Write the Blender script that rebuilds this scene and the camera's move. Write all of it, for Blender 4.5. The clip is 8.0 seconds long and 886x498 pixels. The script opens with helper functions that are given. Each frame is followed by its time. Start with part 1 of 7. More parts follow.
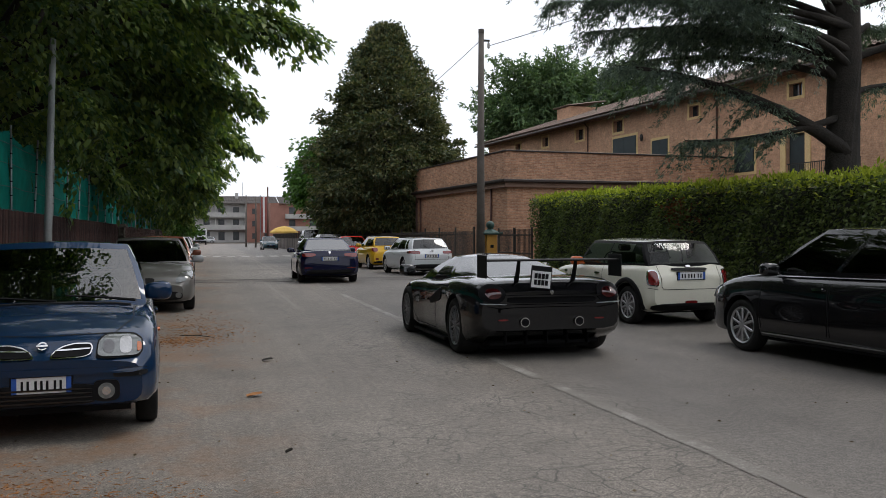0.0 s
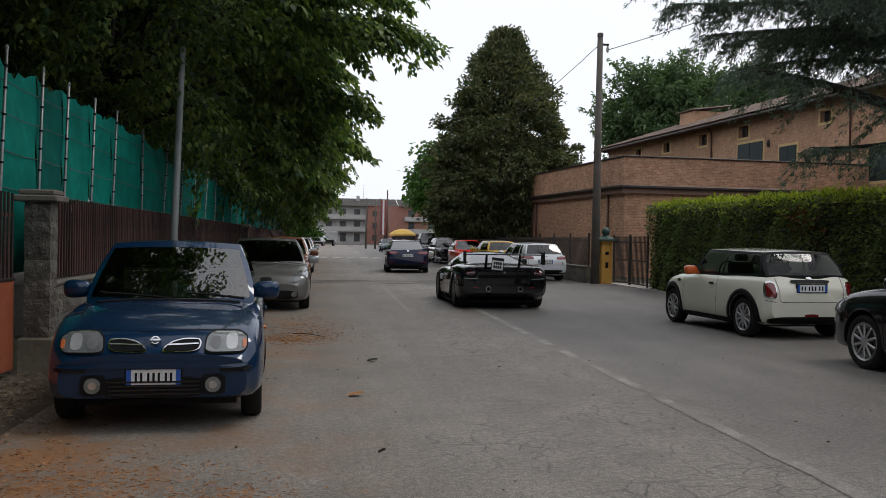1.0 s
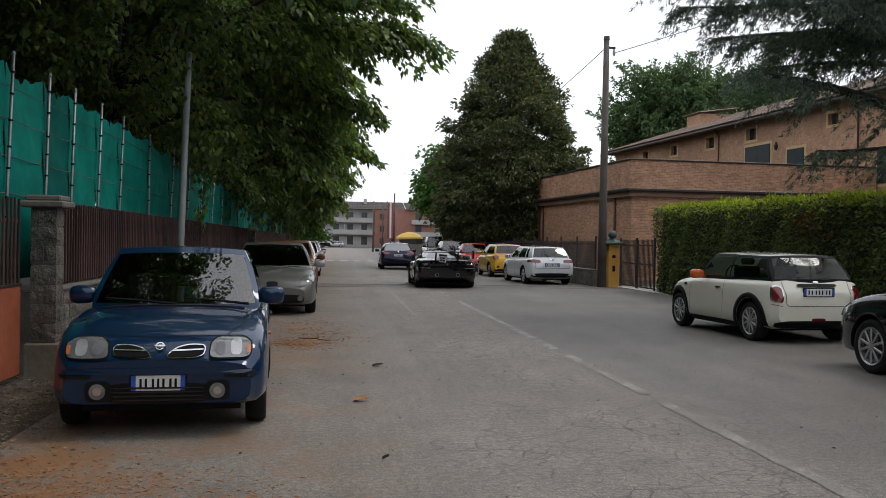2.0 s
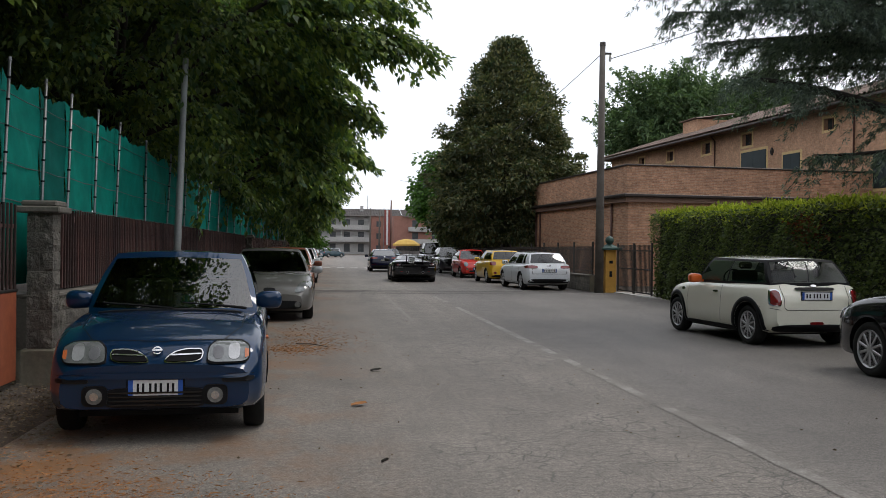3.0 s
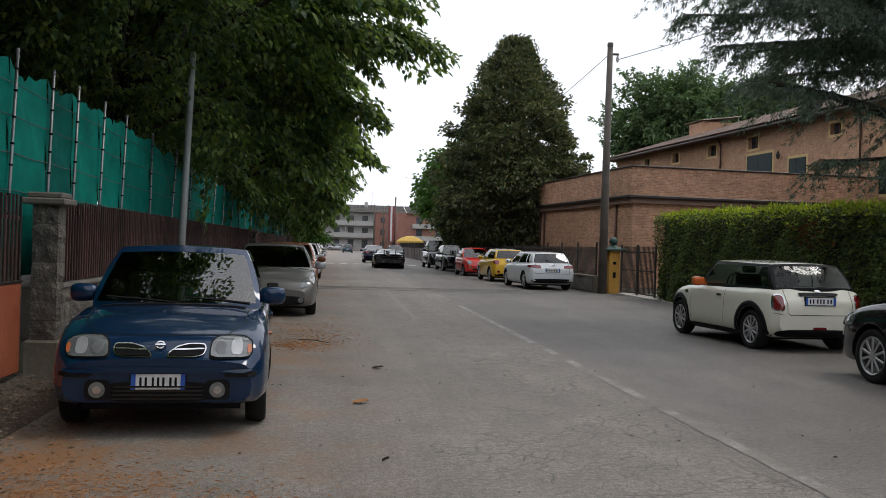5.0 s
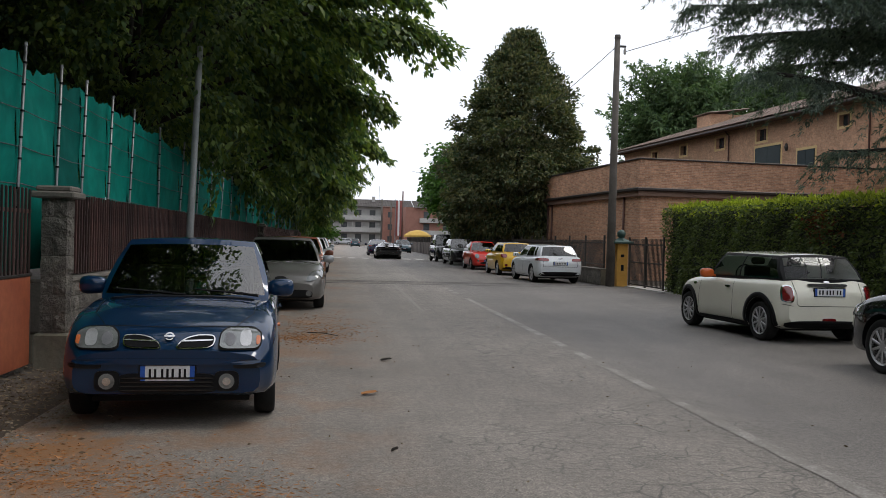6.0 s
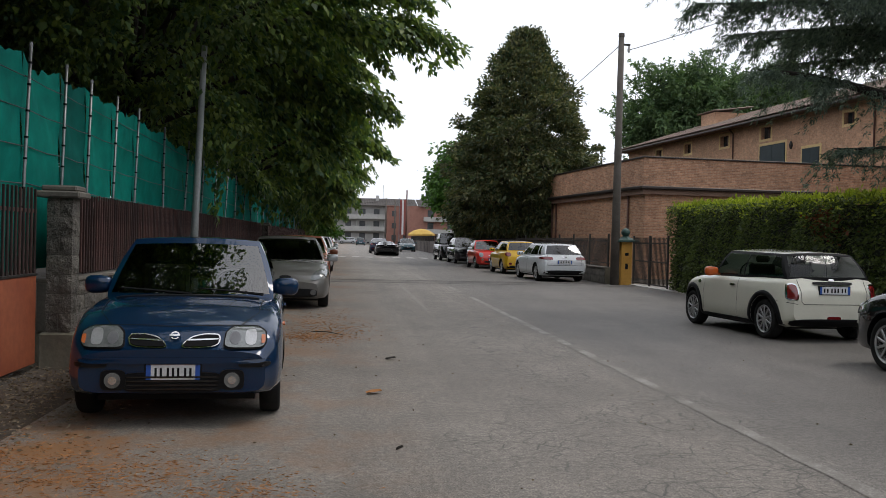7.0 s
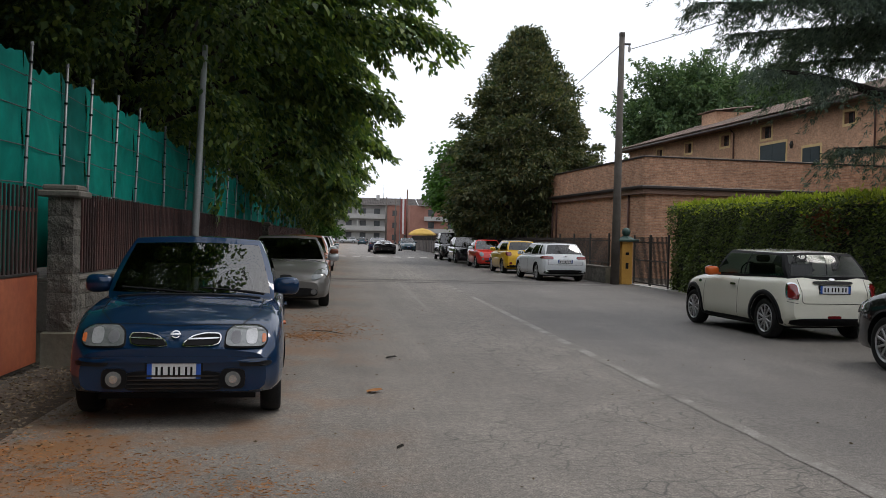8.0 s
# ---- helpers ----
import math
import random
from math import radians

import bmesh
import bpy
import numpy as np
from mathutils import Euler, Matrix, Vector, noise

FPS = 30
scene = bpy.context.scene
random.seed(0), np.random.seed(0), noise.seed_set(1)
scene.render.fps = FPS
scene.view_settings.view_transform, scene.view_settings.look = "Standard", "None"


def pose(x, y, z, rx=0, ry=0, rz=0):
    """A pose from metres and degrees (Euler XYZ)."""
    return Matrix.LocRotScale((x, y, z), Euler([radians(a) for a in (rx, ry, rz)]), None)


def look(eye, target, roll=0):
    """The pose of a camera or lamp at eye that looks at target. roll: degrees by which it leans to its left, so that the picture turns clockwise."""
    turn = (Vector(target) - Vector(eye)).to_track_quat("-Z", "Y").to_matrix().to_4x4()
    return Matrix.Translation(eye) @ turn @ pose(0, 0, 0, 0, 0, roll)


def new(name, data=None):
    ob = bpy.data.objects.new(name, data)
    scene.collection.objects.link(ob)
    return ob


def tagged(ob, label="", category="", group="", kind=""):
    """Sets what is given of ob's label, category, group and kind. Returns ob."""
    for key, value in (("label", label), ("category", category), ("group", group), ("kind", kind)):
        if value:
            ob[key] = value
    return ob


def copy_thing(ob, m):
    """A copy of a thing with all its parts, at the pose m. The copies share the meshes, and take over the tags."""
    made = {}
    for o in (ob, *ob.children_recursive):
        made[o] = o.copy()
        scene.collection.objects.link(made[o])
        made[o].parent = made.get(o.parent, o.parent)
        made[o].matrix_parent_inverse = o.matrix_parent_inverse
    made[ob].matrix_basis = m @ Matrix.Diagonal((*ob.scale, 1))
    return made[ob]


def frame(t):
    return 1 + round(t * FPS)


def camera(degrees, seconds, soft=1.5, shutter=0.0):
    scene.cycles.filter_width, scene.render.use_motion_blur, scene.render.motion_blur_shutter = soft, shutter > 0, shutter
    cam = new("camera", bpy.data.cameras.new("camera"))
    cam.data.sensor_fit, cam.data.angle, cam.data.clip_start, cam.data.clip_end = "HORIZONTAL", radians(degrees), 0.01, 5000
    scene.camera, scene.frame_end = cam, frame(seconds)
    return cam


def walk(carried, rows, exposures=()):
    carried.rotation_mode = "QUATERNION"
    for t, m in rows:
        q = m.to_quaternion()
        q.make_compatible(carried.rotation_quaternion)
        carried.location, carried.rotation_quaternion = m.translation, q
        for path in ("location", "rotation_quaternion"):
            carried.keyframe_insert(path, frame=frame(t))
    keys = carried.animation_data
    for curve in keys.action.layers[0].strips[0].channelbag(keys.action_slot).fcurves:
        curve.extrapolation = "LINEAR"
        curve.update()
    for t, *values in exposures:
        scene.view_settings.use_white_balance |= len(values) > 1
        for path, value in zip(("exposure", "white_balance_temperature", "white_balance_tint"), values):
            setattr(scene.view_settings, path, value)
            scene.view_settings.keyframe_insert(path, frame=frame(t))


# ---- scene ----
cam = camera(52.5, 8.0, soft=0.7)
PATH = [
    (0, (-0.369, 0.003, 1.447), (0.139, 1.937, 1.418), -0.2),
    (0.2, (-0.326, 0.035, 1.453), (0.057, 1.998, 1.423), 0.5),
    (0.5, (-0.257, -0.057, 1.461), (0.031, 1.922, 1.434), 0.8),
    (1, (-0.224, -0.049, 1.459), (0.027, 1.935, 1.438), 0.9),
    (1.5, (-0.22, -0.043, 1.457), (0.021, 1.942, 1.443), 0.8),
    (1.7, (-0.198, -0.055, 1.481), (0.036, 1.931, 1.466), 0.8),
    (2.8, (-0.206, -0.038, 1.471), (0.035, 1.947, 1.467), 0.8),
    (3, (-0.209, -0.03, 1.449), (0.033, 1.956, 1.45), 0.6),
    (3.5, (-0.215, -0.022, 1.446), (0.029, 1.963, 1.448), 0.6),
    (4, (-0.215, -0.022, 1.449), (0.03, 1.963, 1.454), 0.8),
    (4.5, (-0.217, -0.022, 1.443), (0.027, 1.963, 1.442), 1.1),
    (4.7, (-0.218, -0.025, 1.466), (0.023, 1.961, 1.465), 1.5),
    (5.8, (-0.205, -0.05, 1.46), (0.016, 1.938, 1.441), 1.5),
    (6, (-0.219, -0.026, 1.438), (-0.001, 1.962, 1.42), 1.4),
    (6.5, (-0.22, -0.03, 1.438), (-0.009, 1.959, 1.422), 1.4),
    (7, (-0.223, -0.036, 1.439), (-0.014, 1.953, 1.418), 1.3),
    (7.5, (-0.231, -0.033, 1.437), (-0.023, 1.956, 1.417), 1.5),
    (8, (-0.225, -0.042, 1.435), (-0.017, 1.947, 1.413), 1.3),
]
walk(cam, [(t, look(eye, target, roll)) for t, eye, target, roll in PATH],
     exposures=[(0.0, 0.08), (0.5, -0.14), (1.0, -0.07), (1.5, 0.08), (3.0, 0.12), (8.0, 0.12)])

# ---------------------------------------------------------------- world and light
world = bpy.data.worlds.new("sky")
scene.world = world
world.use_nodes = True
wn, wl = world.node_tree.nodes, world.node_tree.links
sky = wn.new("ShaderNodeTexSky")
sky.sky_type, sky.sun_disc = "NISHITA", False
sky.sun_elevation, sky.sun_rotation = radians(58), radians(70)
sky.air_density, sky.dust_density, sky.ozone_density = 1.0, 6.0, 1.0
haze = wn.new("ShaderNodeMixRGB")
haze.inputs[0].default_value = 0.86
haze.inputs[2].default_value = (11.4, 11.8, 12.7, 1)
wl.new(sky.outputs[0], haze.inputs[1])
wl.new(haze.outputs[0], wn["Background"].inputs[0])
wn["Background"].inputs[1].default_value = 0.1
SUN = look((30, 12, 52), (0, 10, 0))
sun = new("sun", bpy.data.lights.new("sun", "SUN"))
sun.data.energy, sun.data.angle, sun.data.color = 0.9, radians(16), (1.0, 0.96, 0.90)
sun.matrix_world = SUN
scene.view_settings.exposure = 0.0

# ---------------------------------------------------------------- materials
def material(name):
    m = bpy.data.materials.new(name)
    m.use_nodes = True
    n, l = m.node_tree.nodes, m.node_tree.links
    return m, n, l, n["Principled BSDF"]


def ramp(n, stops):
    r = n.new("ShaderNodeValToRGB")
    e = r.color_ramp.elements
    while len(e) < len(stops):
        e.new(0.5)
    for k, (p, c) in enumerate(stops):
        e[k].position, e[k].color = p, (*c, 1) if len(c) == 3 else c
    return r


def coords(n, l, kind="Object", scale=(1, 1, 1)):
    t, m = n.new("ShaderNodeTexCoord"), n.new("ShaderNodeMapping")
    m.inputs["Scale"].default_value = scale
    l.new(t.outputs[kind], m.inputs[0])
    return m.outputs[0]


def noise_tex(n, l, vec, scale, detail=4, rough=0.6):
    t = n.new("ShaderNodeTexNoise")
    t.inputs["Scale"].default_value, t.inputs["Detail"].default_value, t.inputs["Roughness"].default_value = scale, detail, rough
    l.new(vec, t.inputs["Vector"])
    return t.outputs["Fac"]


def mix(n, l, fac, a, b, kind="MIX"):
    m = n.new("ShaderNodeMixRGB")
    m.blend_type = kind
    for k, v in enumerate((fac, a, b)):
        if hasattr(v, "is_output"):
            l.new(v, m.inputs[k])
        elif k == 0:
            m.inputs[0].default_value = v
        else:
            m.inputs[k].default_value = (*v, 1)
    return m.outputs[0]


def bump(n, l, height, bs, strength=0.3, distance=0.01):
    b = n.new("ShaderNodeBump")
    b.inputs["Strength"].default_value, b.inputs["Distance"].default_value = strength, distance
    l.new(height, b.inputs["Height"])
    l.new(b.outputs[0], bs.inputs["Normal"])


def plain(name, a, b, rough=0.6, metal=0.0, big=0.8, small=30.0, relief=0.2, coat=0.0, dist=0.004, per_piece=0.0, spec=0.5):
    """A surface that wanders between two colours at two scales, with fine relief."""
    m, n, l, bs = material(name)
    v = coords(n, l)
    f1, f2 = noise_tex(n, l, v, big), noise_tex(n, l, v, small, 6)
    r1 = ramp(n, [(0.3, a), (0.72, b)])
    l.new(f1, r1.inputs[0])
    r2 = ramp(n, [(0.25, (0.72, 0.72, 0.72)), (0.75, (1.2, 1.2, 1.2))])
    l.new(f2, r2.inputs[0])
    c = mix(n, l, 0.7, r1.outputs[0], r2.outputs[0], "MULTIPLY")
    if per_piece:
        o = n.new("ShaderNodeObjectInfo")
        r3 = ramp(n, [(0, (1 - per_piece,) * 3), (1, (1 + per_piece,) * 3)])
        l.new(o.outputs["Random"], r3.inputs[0])
        c = mix(n, l, 1.0, c, r3.outputs[0], "MULTIPLY")
    l.new(c, bs.inputs["Base Color"])
    bs.inputs["Roughness"].default_value, bs.inputs["Metallic"].default_value = rough, metal
    bs.inputs["Coat Weight"].default_value = coat
    bs.inputs["Specular IOR Level"].default_value = spec
    if relief:
        bump(n, l, f2, bs, relief, dist)
    return m


def car_paint(name, col, metal=0.15, dust=0.06, gloss=1.5):
    m, n, l, bs = material(name)
    v = coords(n, l)
    f, g = noise_tex(n, l, v, 2.2), noise_tex(n, l, v, 900, 2)
    r = ramp(n, [(0.35, tuple(0.86 * c for c in col)), (0.7, tuple(1.12 * c for c in col))])
    l.new(g, r.inputs[0])
    rf = ramp(n, [(0.4, (0, 0, 0)), (0.8, (dust, dust, dust))])
    l.new(f, rf.inputs[0])
    l.new(mix(n, l, rf.outputs[0], r.outputs[0], (0.23, 0.21, 0.18)), bs.inputs["Base Color"])
    bs.inputs["Metallic"].default_value, bs.inputs["Roughness"].default_value = metal, 0.45
    bs.inputs["Specular IOR Level"].default_value = 0.1
    bs.inputs["Coat Weight"].default_value, bs.inputs["Coat Roughness"].default_value = 1.0, 0.03
    bs.inputs["Coat IOR"].default_value = gloss
    return m


def pane_glass(name, tint=(0.30, 0.33, 0.31), ior=2.0):
    m, n, l, bs = material(name)
    n.remove(bs)
    tr, gl, fr, mx = n.new("ShaderNodeBsdfTransparent"), n.new("ShaderNodeBsdfGlossy"), n.new("ShaderNodeFresnel"), n.new("ShaderNodeMixShader")
    tr.inputs[0].default_value = (*tint, 1)
    gl.inputs["Roughness"].default_value = 0.015
    fr.inputs["IOR"].default_value = ior
    l.new(fr.outputs[0], mx.inputs[0]), l.new(tr.outputs[0], mx.inputs[1]), l.new(gl.outputs[0], mx.inputs[2])
    l.new(mx.outputs[0], n["Material Output"].inputs[0])
    return m


def foliage(name, dark, light, rough=0.5, through_light=0.35):
    m, n, l, bs = material(name)
    g = n.new("ShaderNodeNewGeometry")
    mid = tuple((a + b) / 2 for a, b in zip(dark, light))
    r = ramp(n, [(0.0, dark), (0.6, mid), (1.0, light)])
    l.new(g.outputs["Random Per Island"], r.inputs[0])
    v = coords(n, l)
    r2 = ramp(n, [(0.3, (0.75, 0.75, 0.75)), (0.7, (1.25, 1.25, 1.2))])
    l.new(noise_tex(n, l, v, 0.7), r2.inputs[0])
    c = mix(n, l, 1.0, r.outputs[0], r2.outputs[0], "MULTIPLY")
    l.new(c, bs.inputs["Base Color"])
    bs.inputs["Roughness"].default_value = rough
    bs.inputs["Specular IOR Level"].default_value = 0.22
    tl, mx = n.new("ShaderNodeBsdfTranslucent"), n.new("ShaderNodeMixShader")
    l.new(mix(n, l, 1.0, c, (1.1, 1.3, 0.6), "MULTIPLY"), tl.inputs[0])
    mx.inputs[0].default_value = through_light
    l.new(bs.outputs[0], mx.inputs[1]), l.new(tl.outputs[0], mx.inputs[2])
    l.new(mx.outputs[0], n["Material Output"].inputs[0])
    return m


def asphalt_material():
    m, n, l, bs = material("asphalt")
    v = coords(n, l)
    big, mid, fine = noise_tex(n, l, v, 0.22, 5), noise_tex(n, l, v, 1.7, 6), noise_tex(n, l, v, 85, 4, 0.75)
    streak = noise_tex(n, l, coords(n, l, "Object", (1.6, 0.06, 1)), 1.0, 4)
    r = ramp(n, [(0.3, (0.134, 0.116, 0.098)), (0.7, (0.206, 0.181, 0.155))])
    l.new(big, r.inputs[0])
    c = r.outputs[0]
    for f, lo, hi, amount in ((mid, 0.80, 1.15, 0.8), (streak, 0.82, 1.14, 0.8), (noise_tex(n, l, v, 22, 5, 0.7), 0.68, 1.25, 0.8), (fine, 0.36, 1.66, 0.85)):
        edge0 = 0.42 if lo < 0.7 else 0.3
        q = ramp(n, [(edge0, (lo,) * 3), (1 - edge0, (hi,) * 3)])
        l.new(f, q.inputs[0])
        c = mix(n, l, amount, c, q.outputs[0], "MULTIPLY")
    # the side beyond the centre line was laid later and is darker and greyer
    sx = n.new("ShaderNodeSeparateXYZ")
    l.new(v, sx.inputs[0])
    side = n.new("ShaderNodeMapRange")
    side.inputs["From Min"].default_value, side.inputs["From Max"].default_value = 2.5, 3.3
    l.new(sx.outputs[0], side.inputs["Value"])
    c = mix(n, l, side.outputs[0], c, mix(n, l, 1.0, c, (0.71, 0.73, 0.76), "MULTIPLY"))
    # alligator cracks in worn stretches of the lane
    warp = n.new("ShaderNodeTexNoise")
    warp.inputs["Scale"].default_value = 2.5
    l.new(v, warp.inputs["Vector"])
    wv = n.new("ShaderNodeVectorMath")
    wv.operation = "MULTIPLY_ADD"
    wv.inputs[1].default_value = (0.30, 0.30, 0)
    l.new(warp.outputs["Color"], wv.inputs[0]), l.new(v, wv.inputs[2])
    for scale, width, spread in ((4.2, 0.033, 0.48), (1.3, 0.010, 0.51)):
        vo = n.new("ShaderNodeTexVoronoi")
        vo.feature = "DISTANCE_TO_EDGE"
        vo.inputs["Scale"].default_value = scale
        l.new(wv.outputs[0], vo.inputs["Vector"])
        cr = ramp(n, [(0.0, (1, 1, 1)), (width, (0, 0, 0))])
        l.new(vo.outputs["Distance"], cr.inputs[0])
        # the worn strip runs along the wheel track of the near lane
        px_ = n.new("ShaderNodeSeparateXYZ")
        l.new(v, px_.inputs[0])
        off = n.new("ShaderNodeMath")
        off.operation = "SUBTRACT"
        off.inputs[1].default_value = 1.75
        l.new(px_.outputs[0], off.inputs[0])
        dist = n.new("ShaderNodeMath")
        dist.operation = "ABSOLUTE"
        l.new(off.outputs[0], dist.inputs[0])
        band = n.new("ShaderNodeMapRange")
        band.inputs["From Min"].default_value, band.inputs["From Max"].default_value = 1.7, 0.2
        band.inputs["To Min"].default_value, band.inputs["To Max"].default_value = -0.10, 0.14
        l.new(dist.outputs[0], band.inputs["Value"])
        both = n.new("ShaderNodeMath")
        l.new(noise_tex(n, l, v, 0.45, 4), both.inputs[0]), l.new(band.outputs[0], both.inputs[1])
        pm = ramp(n, [(spread, (0, 0, 0)), (spread + 0.14, (1, 1, 1))])
        l.new(both.outputs[0], pm.inputs[0])
        c = mix(n, l, mix(n, l, 1.0, cr.outputs[0], mix(n, l, 1.0, pm.outputs[0], (0.9, 0.9, 0.9), "MULTIPLY"), "MULTIPLY"), c, (0.034, 0.031, 0.027))
    # rust-brown needles gathered along the verge
    sep = n.new("ShaderNodeSeparateXYZ")
    l.new(v, sep.inputs[0])
    edge = n.new("ShaderNodeMapRange")
    edge.inputs["From Min"].default_value, edge.inputs["From Max"].default_value = 0.6, -2.0
    l.new(sep.outputs[0], edge.inputs["Value"])
    gate = n.new("ShaderNodeMath")
    gate.operation = "MULTIPLY"
    pn = ramp(n, [(0.47, (0, 0, 0)), (0.60, (1, 1, 1))])
    l.new(noise_tex(n, l, coords(n, l, "Object", (1.0, 0.8, 1)), 0.75, 8, 0.72), pn.inputs[0])
    l.new(edge.outputs[0], gate.inputs[0]), l.new(pn.outputs[0], gate.inputs[1])
    c = mix(n, l, gate.outputs[0], c, (0.21, 0.105, 0.045))
    l.new(c, bs.inputs["Base Color"])
    bs.inputs["Roughness"].default_value = 0.66
    bump(n, l, fine, bs, 0.5, 0.006)
    return m


def brick_material(name, a, b, mortar, w=0.25, h=0.065, axis="side"):
    m, n, l, bs = material(name)
    t = n.new("ShaderNodeTexCoord")
    sep, com = n.new("ShaderNodeSeparateXYZ"), n.new("ShaderNodeCombineXYZ")
    l.new(t.outputs["Object"], sep.inputs[0])
    add = n.new("ShaderNodeMath")
    add.operation = "ADD"
    l.new(sep.outputs[0], add.inputs[0]), l.new(sep.outputs[1], add.inputs[1])
    l.new(add.outputs[0], com.inputs[0]), l.new(sep.outputs[2], com.inputs[1])
    br = n.new("ShaderNodeTexBrick")
    br.inputs["Scale"].default_value, br.inputs["Brick Width"].default_value, br.inputs["Row Height"].default_value = 1.0, w, h
    br.inputs["Mortar Size"].default_value, br.inputs["Bias"].default_value = 0.006, -0.1
    br.inputs["Color1"].default_value, br.inputs["Color2"].default_value, br.inputs["Mortar"].default_value = (*a, 1), (*b, 1), (*mortar, 1)
    l.new(com.outputs[0], br.inputs["Vector"])
    v = coords(n, l)
    c = br.outputs["Color"]
    for s, lo, hi in ((0.35, 0.78, 1.15), (3.5, 0.8, 1.2), (14, 0.75, 1.2)):
        q = ramp(n, [(0.3, (lo,) * 3), (0.7, (hi,) * 3)])
        l.new(noise_tex(n, l, v, s, 5), q.inputs[0])
        c = mix(n, l, 0.85, c, q.outputs[0], "MULTIPLY")
    l.new(c, bs.inputs["Base Color"])
    bs.inputs["Roughness"].default_value = 0.88
    inv = n.new("ShaderNodeMath")
    inv.operation = "SUBTRACT"
    inv.inputs[0].default_value = 1.0
    l.new(br.outputs["Fac"], inv.inputs[1])
    bump(n, l, inv.outputs[0], bs, 0.6, 0.01)
    return m


def worn_paint(name, cover):
    """Road paint through which the asphalt shows in specks and patches."""
    m, n, l, bs = material(name)
    v = coords(n, l)
    f1, f2 = noise_tex(n, l, v, 1.6, 5, 0.7), noise_tex(n, l, v, 60, 4, 0.8)
    add = n.new("ShaderNodeMath")
    l.new(f1, add.inputs[0]), l.new(f2, add.inputs[1])
    r = ramp(n, [(0.5 - cover * 0.25, (0, 0, 0)), (0.62 - cover * 0.25, (1, 1, 1))])
    half = n.new("ShaderNodeMath")
    half.operation = "MULTIPLY"
    half.inputs[1].default_value = 0.5
    l.new(add.outputs[0], half.inputs[0]), l.new(half.outputs[0], r.inputs[0])
    l.new(mix(n, l, r.outputs[0], (0.150, 0.136, 0.119), (0.30, 0.285, 0.26)), bs.inputs["Base Color"])
    bs.inputs["Roughness"].default_value = 0.8
    bump(n, l, f2, bs, 0.4, 0.005)
    return m


ASPHALT = asphalt_material()
BRICK = brick_material("pink_brick", (0.50, 0.275, 0.165), (0.30, 0.150, 0.090), (0.40, 0.29, 0.21))
HOUSE_BRICK = brick_material("ochre_brick", (0.54, 0.315, 0.195), (0.43, 0.240, 0.145), (0.47, 0.31, 0.21))
FAR_RED = plain("red_render", (0.27, 0.13, 0.10), (0.34, 0.17, 0.13), 0.9)
FAR_GREY = plain("grey_render", (0.34, 0.33, 0.32), (0.44, 0.43, 0.41), 0.9)
STONE = plain("split_stone", (0.07, 0.064, 0.054), (0.19, 0.172, 0.146), 0.95, 0, 6.0, 26, 1.0, dist=0.05, per_piece=0.2)
CAP_STONE = plain("cap_stone", (0.10, 0.09, 0.076), (0.17, 0.153, 0.13), 0.9, 0, 2.5, 30, 0.5, dist=0.01)
CONCRETE = plain("mossy_concrete", (0.12, 0.115, 0.085), (0.23, 0.21, 0.16), 0.95, 0, 2.0, 25, 0.6, dist=0.01)
RUST_PANEL = plain("rust_red_steel", (0.30, 0.070, 0.030), (0.40, 0.115, 0.052), 0.6, 0, 1.3, 14, 0.15, per_piece=0.1)
BROWN_IRON = plain("brown_iron", (0.034, 0.016, 0.014), (0.075, 0.034, 0.028), 0.65, 0.1, 2.0, 40, 0.3, per_piece=0.5)
def peeling(name, a, b, pale, amount):
    """Brown paint that has flaked off in upright streaks."""
    m, n, l, bs = material(name)
    v = coords(n, l)
    r = ramp(n, [(0.3, a), (0.7, b)])
    l.new(noise_tex(n, l, v, 6.0, 5), r.inputs[0])
    streaks = noise_tex(n, l, coords(n, l, "Object", (26, 26, 3.2)), 1.0, 5, 0.65)
    q = ramp(n, [(amount, (0, 0, 0)), (amount + 0.035, (1, 1, 1))])
    l.new(streaks, q.inputs[0])
    o = n.new("ShaderNodeNewGeometry")
    r3 = ramp(n, [(0, (0.55,) * 3), (1, (1.4,) * 3)])
    l.new(o.outputs["Random Per Island"], r3.inputs[0])
    c = mix(n, l, 1.0, r.outputs[0], r3.outputs[0], "MULTIPLY")
    l.new(mix(n, l, q.outputs[0], c, pale), bs.inputs["Base Color"])
    bs.inputs["Roughness"].default_value = 0.85
    bump(n, l, streaks, bs, 0.5, 0.008)
    return m


REED = peeling("peeling_slats", (0.028, 0.012, 0.011), (0.075, 0.033, 0.030), (0.30, 0.215, 0.20), 0.63)
NET = plain("green_netting", (0.000, 0.105, 0.083), (0.001, 0.180, 0.140), 0.8, 0, 1.4, 5, 0.1, per_piece=0.15, spec=0.1)
NET_DOUBLE = plain("doubled_netting", (0.000, 0.062, 0.052), (0.001, 0.095, 0.078), 0.8, 0, 1.4, 5, 0.1, spec=0.1)
GALV = plain("galvanised_steel", (0.15, 0.155, 0.16), (0.26, 0.265, 0.27), 0.45, 0.7, 3, 60, 0.1)
LAMP_GREY = plain("grey_pole_paint", (0.17, 0.18, 0.18), (0.26, 0.27, 0.27), 0.55, 0.2, 2, 40, 0.1)
POLE_CONCRETE = plain("weathered_pole", (0.07, 0.060, 0.052), (0.13, 0.115, 0.10), 0.9, 0, 1.5, 25, 0.5)
DARK_IRON = plain("dark_iron", (0.025, 0.022, 0.020), (0.045, 0.040, 0.036), 0.55, 0.3, 2, 40, 0.1)
